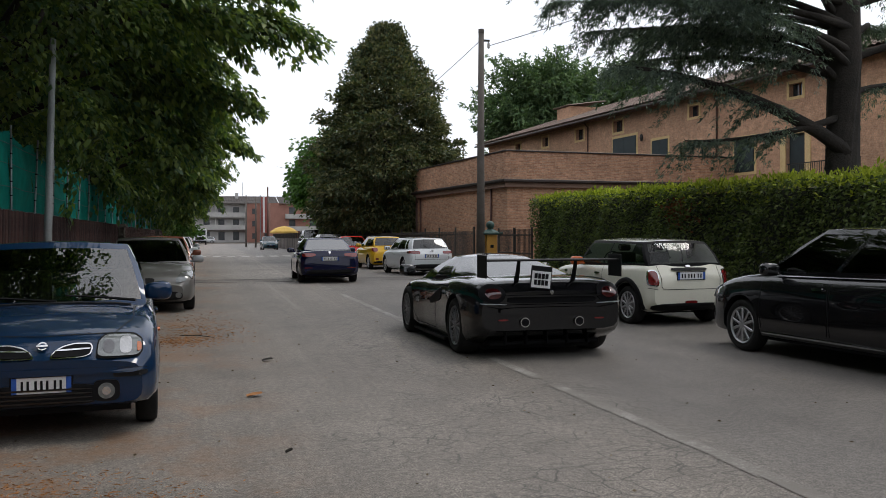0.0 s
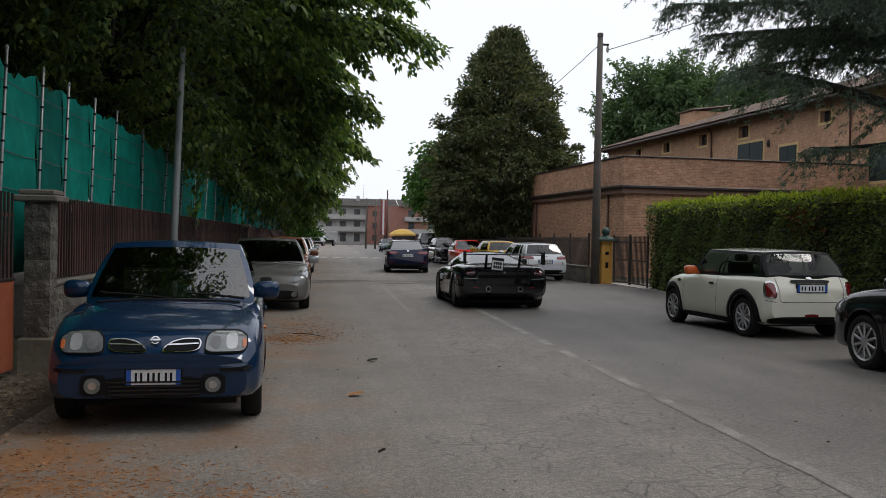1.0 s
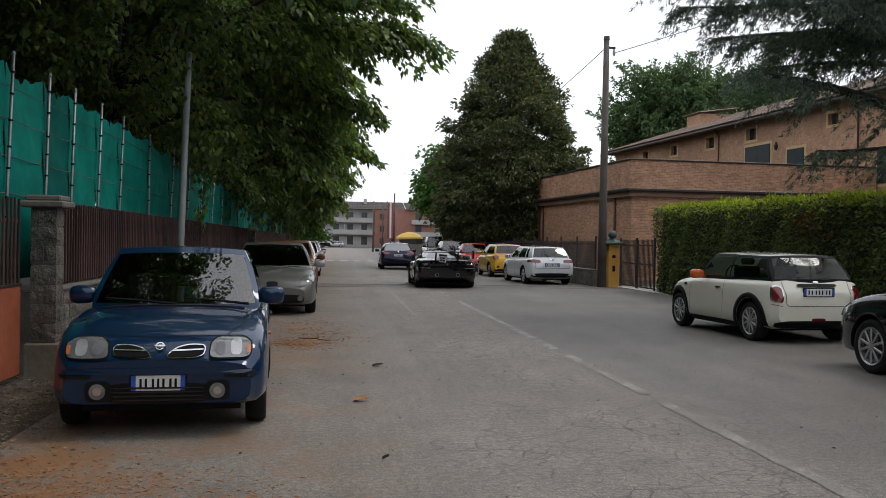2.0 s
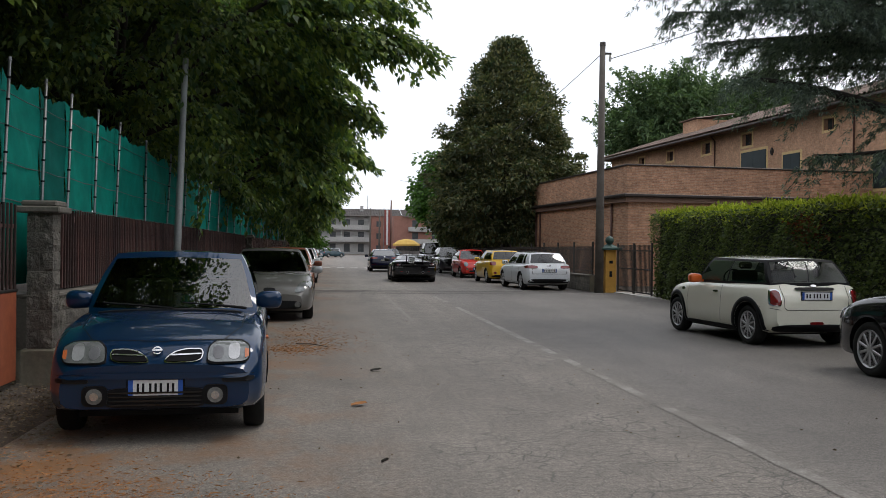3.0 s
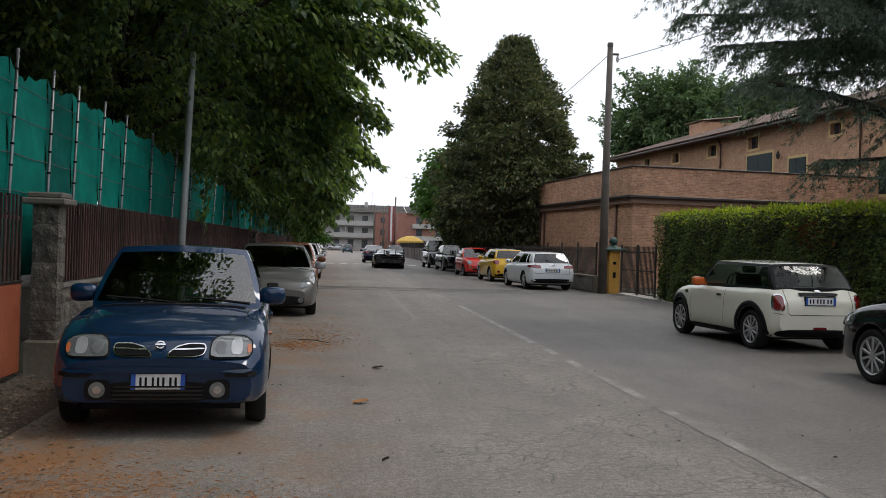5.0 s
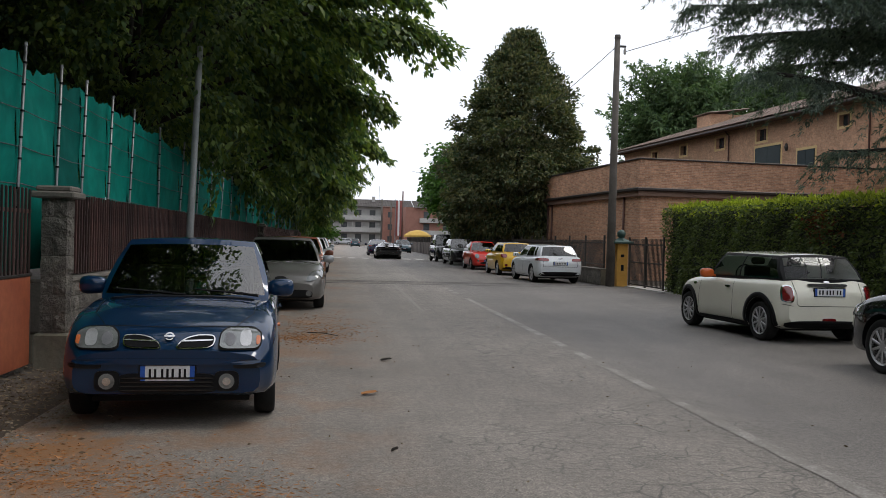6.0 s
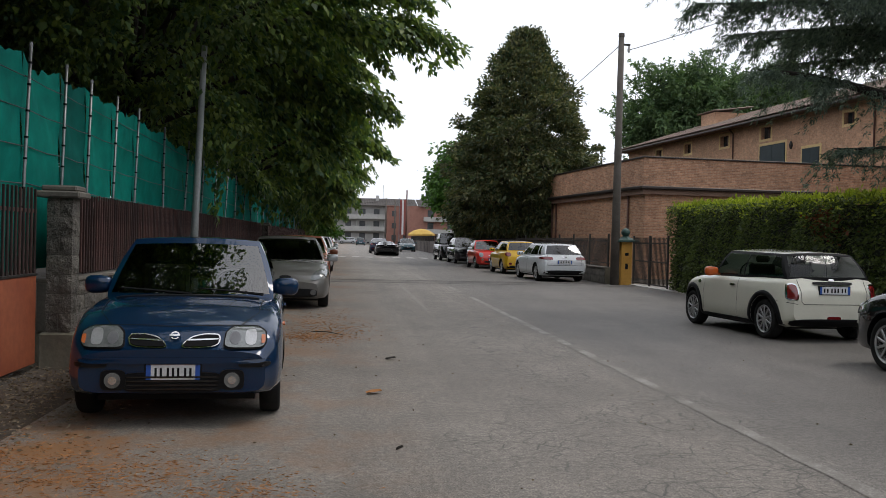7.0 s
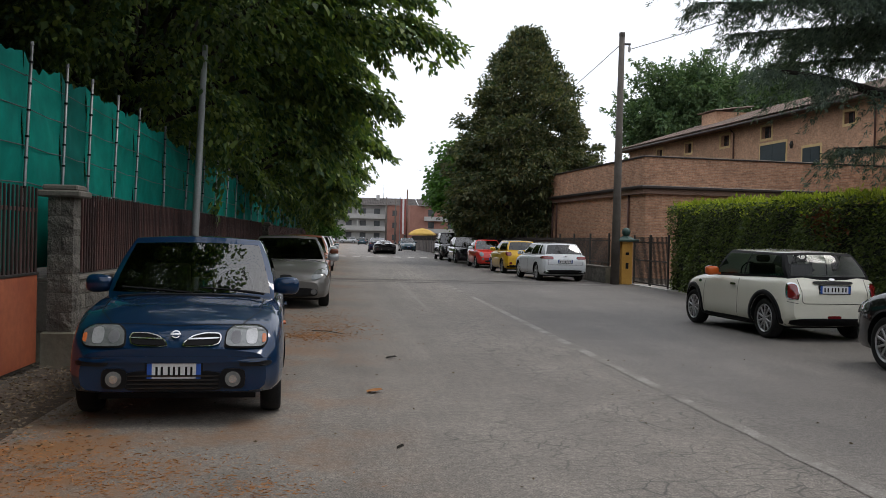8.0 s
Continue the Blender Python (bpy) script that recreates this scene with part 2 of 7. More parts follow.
YELLOW_PLASTER = plain("yellow_plaster", (0.48, 0.25, 0.045), (0.62, 0.34, 0.07), 0.85, 0, 1.6, 20, 0.3)
CREAM = plain("cream_plaster", (0.60, 0.43, 0.20), (0.70, 0.52, 0.27), 0.85, 0, 1.2, 18, 0.2)
GREEN_CAP = plain("green_copper", (0.020, 0.055, 0.045), (0.040, 0.085, 0.070), 0.55, 0.1, 4, 30, 0.2)
SHUTTER = plain("dark_green_shutter", (0.008, 0.018, 0.022), (0.014, 0.030, 0.034), 0.5, 0, 2, 20, 0.1)
ROOF = plain("clay_tiles", (0.13, 0.095, 0.078), (0.25, 0.185, 0.15), 0.9, 0, 0.8, 7, 0.5)
FAR_ROOF = plain("grey_far_roof", (0.06, 0.055, 0.052), (0.11, 0.10, 0.095), 0.95, 0, 0.5, 6, 0.2, spec=0.1)
GUTTER = plain("dark_copper", (0.030, 0.024, 0.022), (0.055, 0.042, 0.038), 0.45, 0.5, 2, 20, 0.1)
COPPER_BROWN = plain("brown_downpipe", (0.075, 0.032, 0.024), (0.11, 0.05, 0.036), 0.5, 0.2, 2, 20, 0.1)
WHITE_LINE = plain("worn_road_paint", (0.30, 0.285, 0.26), (0.52, 0.50, 0.47), 0.85, 0, 2.0, 40, 0.3)
OLD_LINE = plain("faded_road_paint", (0.185, 0.17, 0.15), (0.27, 0.25, 0.225), 0.85, 0, 2.0, 40, 0.3)
SEAM = plain("dark_bitumen", (0.040, 0.036, 0.032), (0.075, 0.068, 0.060), 0.8, 0, 1.5, 40, 0.4)
DIRT = plain("verge_earth", (0.040, 0.031, 0.023), (0.095, 0.072, 0.050), 0.95, 0, 1.4, 22, 0.9, dist=0.02)
LITTER = plain("dry_needles", (0.30, 0.125, 0.040), (0.44, 0.21, 0.080), 0.95, 0, 5, 60, 0.3)
STRAW = plain("dry_leaves", (0.13, 0.10, 0.065), (0.26, 0.20, 0.135), 0.95, 0, 5, 60, 0.3)
BARK = plain("dark_bark", (0.012, 0.010, 0.008), (0.034, 0.028, 0.022), 0.95, 0, 3, 25, 1.0, dist=0.02)
RUBBER = plain("tyre_rubber", (0.010, 0.010, 0.010), (0.022, 0.021, 0.020), 0.8, 0, 5, 60, 0.3, spec=0.2)
BLACK_TRIM = plain("black_trim", (0.004, 0.004, 0.005), (0.010, 0.010, 0.011), 0.55, 0, 5, 200, 0.1, spec=0.18)
DARK_CABIN = plain("grey_upholstery", (0.050, 0.050, 0.053), (0.095, 0.093, 0.095), 0.9, 0, 6, 60, 0.2, spec=0.2)
ALLOY = plain("alloy_wheel", (0.40, 0.40, 0.41), (0.52, 0.52, 0.53), 0.35, 0.7, 6, 100, 0.05)
DARK_ALLOY = plain("dark_alloy", (0.13, 0.13, 0.14), (0.20, 0.20, 0.21), 0.35, 0.35, 6, 100, 0.05)
CHROME = plain("chrome", (0.62, 0.62, 0.63), (0.75, 0.75, 0.76), 0.12, 1.0, 6, 100, 0.0)
LAMP_GLASS = plain("clear_lamp", (0.09, 0.10, 0.10), (0.26, 0.27, 0.27), 0.10, 0.3, 9, 70, 0.15, coat=1.0)
RED_LAMP = plain("red_lamp", (0.11, 0.006, 0.008), (0.20, 0.012, 0.012), 0.15, 0, 20, 80, 0.1, coat=1.0)
AMBER = plain("amber_lamp", (0.45, 0.11, 0.03), (0.60, 0.17, 0.05), 0.2, 0, 20, 80, 0.1, coat=1.0)
PLATE_WHITE = plain("plate_white", (0.62, 0.62, 0.62), (0.74, 0.74, 0.74), 0.4, 0, 5, 60, 0.0)
PLATE_BLUE = plain("plate_blue", (0.015, 0.075, 0.36), (0.025, 0.11, 0.46), 0.4, 0, 5, 60, 0.0)
INK = plain("dark_ink", (0.004, 0.004, 0.005), (0.009, 0.009, 0.010), 0.6, 0, 5, 60, 0.0, spec=0.1)
GLASS = pane_glass("car_glass")
ENGINE_GLASS = pane_glass("engine_cover_glass", (0.05, 0.05, 0.055), 3.4)
DARK_GLASS = pane_glass("tinted_glass", (0.10, 0.11, 0.115), 1.75)
MIRROR_GLASS = plain("mirror_face", (0.10, 0.105, 0.11), (0.14, 0.145, 0.15), 0.05, 0.9, 3, 30, 0)
WINDOW_GLASS = plain("window_pane", (0.02, 0.025, 0.03), (0.04, 0.045, 0.05), 0.06, 0, 2, 20, 0)
LEAF_LIME = foliage("lime_leaves", (0.034, 0.078, 0.046), (0.210, 0.260, 0.070), 0.42, 0.42)
LEAF_MAGNOLIA = foliage("magnolia_leaves", (0.034, 0.062, 0.034), (0.165, 0.150, 0.070), 0.42, 0.28)
LEAF_GREEN = foliage("fresh_leaves", (0.030, 0.075, 0.016), (0.085, 0.165, 0.035), 0.5, 0.35)
LEAF_HEDGE = foliage("hedge_leaves", (0.034, 0.054, 0.020), (0.160, 0.195, 0.066), 0.42, 0.32)
LEAF_POPLAR = foliage("poplar_leaves", (0.050, 0.095, 0.048), (0.150, 0.215, 0.100), 0.55, 0.3)
LEAF_RED = foliage("withered_leaves", (0.10, 0.035, 0.020), (0.20, 0.07, 0.035), 0.6, 0.3)
NEEDLES = foliage("cedar_needles", (0.050, 0.078, 0.070), (0.175, 0.215, 0.185), 0.55, 0.3)
# near-black so that the solid core passes for shade between the leaves
HEDGE_CORE = plain("dark_hedge_core", (0.010, 0.014, 0.007), (0.022, 0.026, 0.014), 0.95, 0, 3, 20, 0.8)
PARASOL = plain("yellow_canvas", (0.48, 0.30, 0.06), (0.60, 0.39, 0.09), 0.8, 0, 1, 15, 0.1)
FAR_GLASS = plain("far_window", (0.05, 0.055, 0.06), (0.10, 0.105, 0.11), 0.15, 0, 0.4, 4, 0)
BALCONY = plain("pale_concrete", (0.36, 0.35, 0.33), (0.46, 0.45, 0.43), 0.9, 0, 0.5, 6, 0.1)
WIRE = plain("cable_sheath", (0.05, 0.05, 0.05), (0.08, 0.08, 0.08), 0.7, 0, 1, 20, 0)

# ---------------------------------------------------------------- builders
def part(name, bm, mat, parent=None, label="", smooth=False, m=None):
    """One bmesh as one mesh object, under a thing or a part."""
    me = bpy.data.meshes.new(name)
    bm.to_mesh(me)
    bm.free()
    return mesh_part(name, me, mat, parent, label, smooth, m)


def mesh_part(name, me, mat, parent=None, label="", smooth=False, m=None):
    if mat and not me.materials:
        me.materials.append(mat)
    if smooth:
        me.shade_smooth()
    ob = new(name, me)
    if parent:
        ob.parent = parent
    if m is not None:
        ob.matrix_basis = m
    if label:
        ob["label"] = label
    return ob


def thing(name, m, label, category, group="", kind=""):
    ob = new(name)
    ob.empty_display_size = 0.1
    ob.matrix_basis = m
    return tagged(ob, label, category, group, kind)


def add_box(bm, x0, x1, y0, y1, z0, z1, bevel=0.0):
    r = bmesh.ops.create_cube(bm, size=1.0, matrix=Matrix.Translation(((x0 + x1) / 2, (y0 + y1) / 2, (z0 + z1) / 2)) @ Matrix.Diagonal((x1 - x0, y1 - y0, z1 - z0, 1)))
    if bevel:
        es = {e for v in r["verts"] for e in v.link_edges}
        bmesh.ops.bevel(bm, geom=list(es), offset=bevel, segments=1, affect="EDGES")
    return bm


def box(x0, x1, y0, y1, z0, z1, bevel=0.0):
    return add_box(bmesh.new(), x0, x1, y0, y1, z0, z1, bevel)


def add_tube(bm, pts, radii, n=8):
    """A tapered tube along points."""
    rings = []
    for k, p in enumerate(pts):
        p = Vector(p)
        a, b = Vector(pts[max(k - 1, 0)]), Vector(pts[min(k + 1, len(pts) - 1)])
        q = (b - a).to_track_quat("Z", "Y")
        rings.append([bm.verts.new(p + q @ Vector((radii[k] * math.cos(i * 2 * math.pi / n), radii[k] * math.sin(i * 2 * math.pi / n), 0))) for i in range(n)])
    for r0, r1 in zip(rings, rings[1:]):
        for i in range(n):
            bm.faces.new((r0[i], r0[(i + 1) % n], r1[(i + 1) % n], r1[i]))
    bm.faces.new(rings[0][::-1])
    bm.faces.new(rings[-1])
    return bm


def tube(pts, radii, n=8):
    return add_tube(bmesh.new(), pts, radii, n)


def lathe(profile, n=28, axis="x"):
    """Turns (along, radius) points about an axis."""
    bm, rings = bmesh.new(), []
    for a, r in profile:
        ring = []
        for i in range(n):
            c, s = r * math.cos(2 * math.pi * i / n), r * math.sin(2 * math.pi * i / n)
            ring.append(bm.verts.new((a, c, s) if axis == "x" else (c, s, a)))
        rings.append(ring)
    for r0, r1 in zip(rings, rings[1:]):
        for i in range(n):
            bm.faces.new((r0[i], r0[(i + 1) % n], r1[(i + 1) % n], r1[i]))
    if profile[0][1] > 1e-4:
        bm.faces.new(rings[0][::-1])
    if profile[-1][1] > 1e-4:
        bm.faces.new(rings[-1])
    bmesh.ops.remove_doubles(bm, verts=bm.verts, dist=1e-5)
    bmesh.ops.recalc_face_normals(bm, faces=bm.faces)
    return bm


def leaf_mesh(name, pos, way, length, width, rng, droop=0.2, flat=0.0):
    """Many folded leaves: each starts at pos and points along way; flat turns their faces to the sky."""
    k = len(pos)
    way = way / (np.linalg.norm(way, axis=1, keepdims=True) + 1e-9)
    side = np.cross(way, rng.normal(size=(k, 3)) * (1 - 0.75 * flat) + np.array([0, 0, 2.2 * flat]))
    side /= np.linalg.norm(side, axis=1, keepdims=True) + 1e-9
    up = np.cross(side, way)
    ln = length * rng.uniform(0.65, 1.3, (k, 1))
    wd = width * rng.uniform(0.7, 1.25, (k, 1))
    mid = pos + way * ln * 0.5
    v = np.stack([pos, mid + side * wd / 2 + up * wd * 0.15, pos + way * ln + np.array([0, 0, -1]) * ln * droop, mid - side * wd / 2 + up * wd * 0.15], 1).reshape(-1, 3)
    f = np.arange(4 * k).reshape(-1, 4)
    me = bpy.data.meshes.new(name)
    me.vertices.add(4 * k), me.loops.add(4 * k), me.polygons.add(k)
    me.vertices.foreach_set("co", v.ravel().astype(np.float32))
    me.loops.foreach_set("vertex_index", f.ravel().astype(np.int32))
    me.polygons.foreach_set("loop_start", np.arange(0, 4 * k, 4, dtype=np.int32))
    me.update(calc_edges=True)
    return me

# ---------------------------------------------------------------- cars
from mathutils.bvhtree import BVHTree

VIEWS = {"front": (Vector((0, 9, 0)), Vector((0, -1, 0))), "rear": (Vector((0, -9, 0)), Vector((0, 1, 0))),
         "left": (Vector((-9, 0, 0)), Vector((1, 0, 0))), "right": (Vector((9, 0, 0)), Vector((-1, 0, 0))), "top": (Vector((0, 0, 9)), Vector((0, 0, -1)))}


def cast(tree, view, a, b, off):
    """The point of a body's skin seen from a side at (a, b), lifted by off."""
    start, way = VIEWS[view]
    o = Vector((a, start.y, b)) if view in ("front", "rear") else Vector((start.x, a, b)) if view in ("left", "right") else Vector((a, b, start.z))
    p, nrm, _, _ = tree.ray_cast(o, way)
    if p is None:
        return None
    return p + nrm * off * 0.6 - way * off * 0.6


def rounded(outline, cut=0.16):
    """Cuts the corners of a coarse outline twice."""
    for share in (cut, 0.25):
        out = []
        for (a0, b0), (a1, b1) in zip(outline, outline[1:] + outline[:1]):
            out += [(a0 + (a1 - a0) * share, b0 + (b1 - b0) * share), (a1 + (a0 - a1) * share, b1 + (b0 - b1) * share)]
        outline = out
    return outline


def decal(tree, outline, view, off=0.008, deep=0.02):
    """A panel that follows the skin, with a rim that sinks into it."""
    bm = bmesh.new()
    if len(outline) < 12:
        outline = rounded(list(outline))
    ca, cb = sum(p[0] for p in outline) / len(outline), sum(p[1] for p in outline) / len(outline)
    rings, way = [], VIEWS[view][1]
    centre = cast(tree, view, ca, cb, off)
    if centre is None:
        return bm

    def held(a, b):
        """Draws a point in towards the middle until it lies on the same stretch of skin."""
        for k in range(14):
            s = 1 - k * 0.06
            p = cast(tree, view, ca + (a - ca) * s, cb + (b - cb) * s, off)
            if p is not None and abs((p - centre).dot(way)) < 0.22:
                return ca + (a - ca) * s, cb + (b - cb) * s
        return ca, cb
    outline = [held(a, b) for a, b in outline]
    for s in (1.0, 0.8, 0.55, 0.28):
        rings.append([cast(tree, view, ca + (a - ca) * s, cb + (b - cb) * s, off) for a, b in outline])
    flat = [[p if p is not None else centre for p in r] for r in rings]
    vs = [[bm.verts.new(p) for p in r] for r in flat]
    low = [bm.verts.new(p + way * deep) for p in flat[0]]
    c, k = bm.verts.new(centre), len(outline)
    for i in range(k):
        j = (i + 1) % k
        bm.faces.new((low[i], low[j], vs[0][j], vs[0][i]))
        for r0, r1 in zip(vs, vs[1:]):
            bm.faces.new((r0[i], r0[j], r1[j], r1[i]))
        bm.faces.new((vs[-1][i], vs[-1][j], c))
    bmesh.ops.recalc_face_normals(bm, faces=bm.faces)
    return bm


def strip(tree, line, view, width=0.012, off=0.003, closed=False):
    """A thin band along a line on the skin."""
    bm, pts = bmesh.new(), []
    line = list(line) + ([line[0]] if closed else [])
    for (a0, b0), (a1, b1) in zip(line, line[1:]):
        steps = max(2, int(math.hypot(a1 - a0, b1 - b0) / 0.06))
        nx, ny = -(b1 - b0), a1 - a0
        ln = math.hypot(nx, ny) or 1
        row = []
        for s in range(steps + 1):
            a, b = a0 + (a1 - a0) * s / steps, b0 + (b1 - b0) * s / steps
            p = cast(tree, view, a + nx / ln * width / 2, b + ny / ln * width / 2, off)
            q = cast(tree, view, a - nx / ln * width / 2, b - ny / ln * width / 2, off)
            row.append((p, q))
        for (p, q), (p2, q2) in zip(row, row[1:]):
            if None in (p, q, p2, q2) or (p - p2).length > 0.25:
                continue
            v = [bm.verts.new(z) for z in (p, q, q2, p2)]
            bm.faces.new(v)
    bmesh.ops.remove_doubles(bm, verts=bm.verts, dist=1e-4)
    return bm


def arch_band(tree, view, y, z, r0, r1, a0, a1, off=0.012):
    """A raised moulding round a wheel arch."""
    bm, rows = bmesh.new(), []
    for a in np.linspace(a0, a1, 40):
        row = [cast(tree, view, y + r * math.cos(a), z + r * math.sin(a), off * k) for r, k in ((r0 + 0.003, 0.0), (r0 + 0.004, 1.0), ((r0 + r1) / 2, 1.2), (r1 - 0.004, 1.0), (r1, -0.2))]
        if None not in row:
            rows.append([bm.verts.new(q) for q in row])
    for u, v in zip(rows, rows[1:]):
        for i in range(4):
            bm.faces.new((u[i], u[i + 1], v[i + 1], v[i]))
    bmesh.ops.recalc_face_normals(bm, faces=bm.faces)
    return bm


def rect(a, b, w, h):
    return [(a - w / 2, b - h / 2), (a + w / 2, b - h / 2), (a + w / 2, b + h / 2), (a - w / 2, b + h / 2)]


def oval(a, b, w, h, n=20, power=2.0):
    out = []
    for i in range(n):
        c, s = math.cos(2 * math.pi * i / n), math.sin(2 * math.pi * i / n)
        out.append((a + w / 2 * math.copysign(abs(c) ** (2 / power), c), b + h / 2 * math.copysign(abs(s) ** (2 / power), s)))
    return out


def smooth_curve(table, ys, wide=3):
    t = np.interp(ys, [p[0] for p in table], [p[1] for p in table])
    pad = np.pad(t, wide, mode="edge")
    return np.convolve(pad, np.ones(2 * wide + 1) / (2 * wide + 1), "valid")


SECTION = [(0.0, 0.0), (0.78, 0.0), (0.93, 0.05), (0.985, 0.16), (1.0, 0.34), (0.998, 0.55), (0.985, 0.74), (0.965, 0.86), (0.93, 0.94), (0.86, 0.985), (0.60, 1.0), (0.30, 1.0), (0.0, 1.0)]


def body_mesh(c):
    """The lower body: cross-sections along the length, with the wheel arches cut out."""
    half = c["L"] / 2
    ys = np.r_[np.linspace(-half, -half + 0.14, 5)[:-1], np.linspace(-half + 0.14, half - 0.14, 52), np.linspace(half - 0.14, half, 5)[1:]]
    top, wid = smooth_curve(c["top"], ys), smooth_curve(c["wide"], ys, 2)
    low = smooth_curve(c["low"], ys, 2)
    crown = c.get("crown", 0.03)
    bm, rings = bmesh.new(), []
    for y, t, w, b in zip(ys, top, wid, low):
        right = [(fx * w, b + fz * (t - b) + (crown * (1 - (fx / 0.86) ** 2) if fz > 0.98 and fx < 0.86 else 0)) for fx, fz in SECTION]
        loop = right + [(-x, z) for x, z in right[-2:0:-1]]
        rings.append([bm.verts.new((x, y, z)) for x, z in loop])
    k = len(rings[0])
    for r0, r1 in zip(rings, rings[1:]):
        for i in range(k):
            bm.faces.new((r0[i], r1[i], r1[(i + 1) % k], r0[(i + 1) % k]))
    bm.faces.new(rings[0])
    bm.faces.new(rings[-1][::-1])
    bmesh.ops.recalc_face_normals(bm, faces=bm.faces)
    me = bpy.data.meshes.new("body")
    bm.to_mesh(me)
    bm.free()
    ob = new("body", me)
    cut = bmesh.new()
    for y in c["axles"]:
        bmesh.ops.create_cone(cut, cap_ends=True, segments=36, radius1=c["arch"], radius2=c["arch"], depth=4, matrix=pose(0, y, c["wheel"] + 0.01, 0, 90, 0))
    cm = bpy.data.meshes.new("cut")
    cut.to_mesh(cm)
    cut.free()
    cob = new("cut", cm)
    mod = ob.modifiers.new("arches", "BOOLEAN")
    mod.operation, mod.solver, mod.object = "DIFFERENCE", "EXACT", cob
    dg = bpy.context.evaluated_depsgraph_get()
    res = bpy.data.meshes.new_from_object(ob.evaluated_get(dg))
    bpy.data.objects.remove(ob)
    bpy.data.objects.remove(cob)
    bm = bmesh.new()
    bm.from_mesh(res)
    # the hollow between the wheels of one axle is closed by an inner wall
    tree = BVHTree.FromBMesh(bm)
    bm.free()
    res.name = "body"
    res.materials.clear()
    res.materials.append(c["paint"])
    res.materials.append(BLACK_TRIM)
    for f in res.polygons:
        if any(math.hypot(f.center.y - y, f.center.z - c["wheel"] - 0.01) < c["arch"] - 0.0005 for y in c["axles"]) and abs(f.normal.x) < 0.5:
            f.material_index = 1
        else:
            f.material_index = 0
    res.shade_smooth()
    res.set_sharp_from_angle(angle=radians(38))
    return res, tree


def wheel_parts(parent, r, width, m, rim_mat, spokes=5, flip=1, name="wheel"):
    """A tyre with its rim; the axle lies along x and the outer face looks to flip * x."""
    t, spoke_w = width / 2, 0.5 / spokes if spokes > 6 else 0.085
    tyre = part(name, lathe([(-t * 0.8, r * 0.70), (-t, r * 0.80), (-t * 0.96, r * 0.93), (-t * 0.7, r * 0.99), (0, r), (t * 0.7, r * 0.99), (t * 0.96, r * 0.93), (t, r * 0.80), (t * 0.85, r * 0.70)], 32), RUBBER, parent, "black rubber tyre", True, m)
    rim = lathe([(flip * t * 0.80, r * 0.71), (flip * t * 0.95, r * 0.69), (flip * t * 0.80, r * 0.63), (flip * t * 0.3, r * 0.60)], 32)
    for k in range(spokes):
        s = bmesh.new()
        add_box(s, -0.012, 0.012, -r * spoke_w, r * spoke_w, r * 0.10, r * 0.64, 0.006)
        bmesh.ops.transform(s, matrix=pose(flip * t * 0.80, 0, 0, k * 360 / spokes, 0, 0), verts=s.verts)
        me = bpy.data.meshes.new("s")
        s.to_mesh(me)
        rim.from_mesh(me)
        s.free()
    hub = lathe([(flip * t * 0.60, r * 0.17), (flip * t * 0.92, r * 0.14), (flip * t * 0.94, 0)], 14)
    me = bpy.data.meshes.new("s")
    hub.to_mesh(me)
    rim.from_mesh(me)
    hub.free()
    part("rim", rim, rim_mat, tyre)
    part("brake_disc", lathe([(flip * t * 0.30, r * 0.52), (flip * t * 0.34, r * 0.52), (flip * t * 0.35, 0)], 20), BLACK_TRIM, tyre)
    return tyre


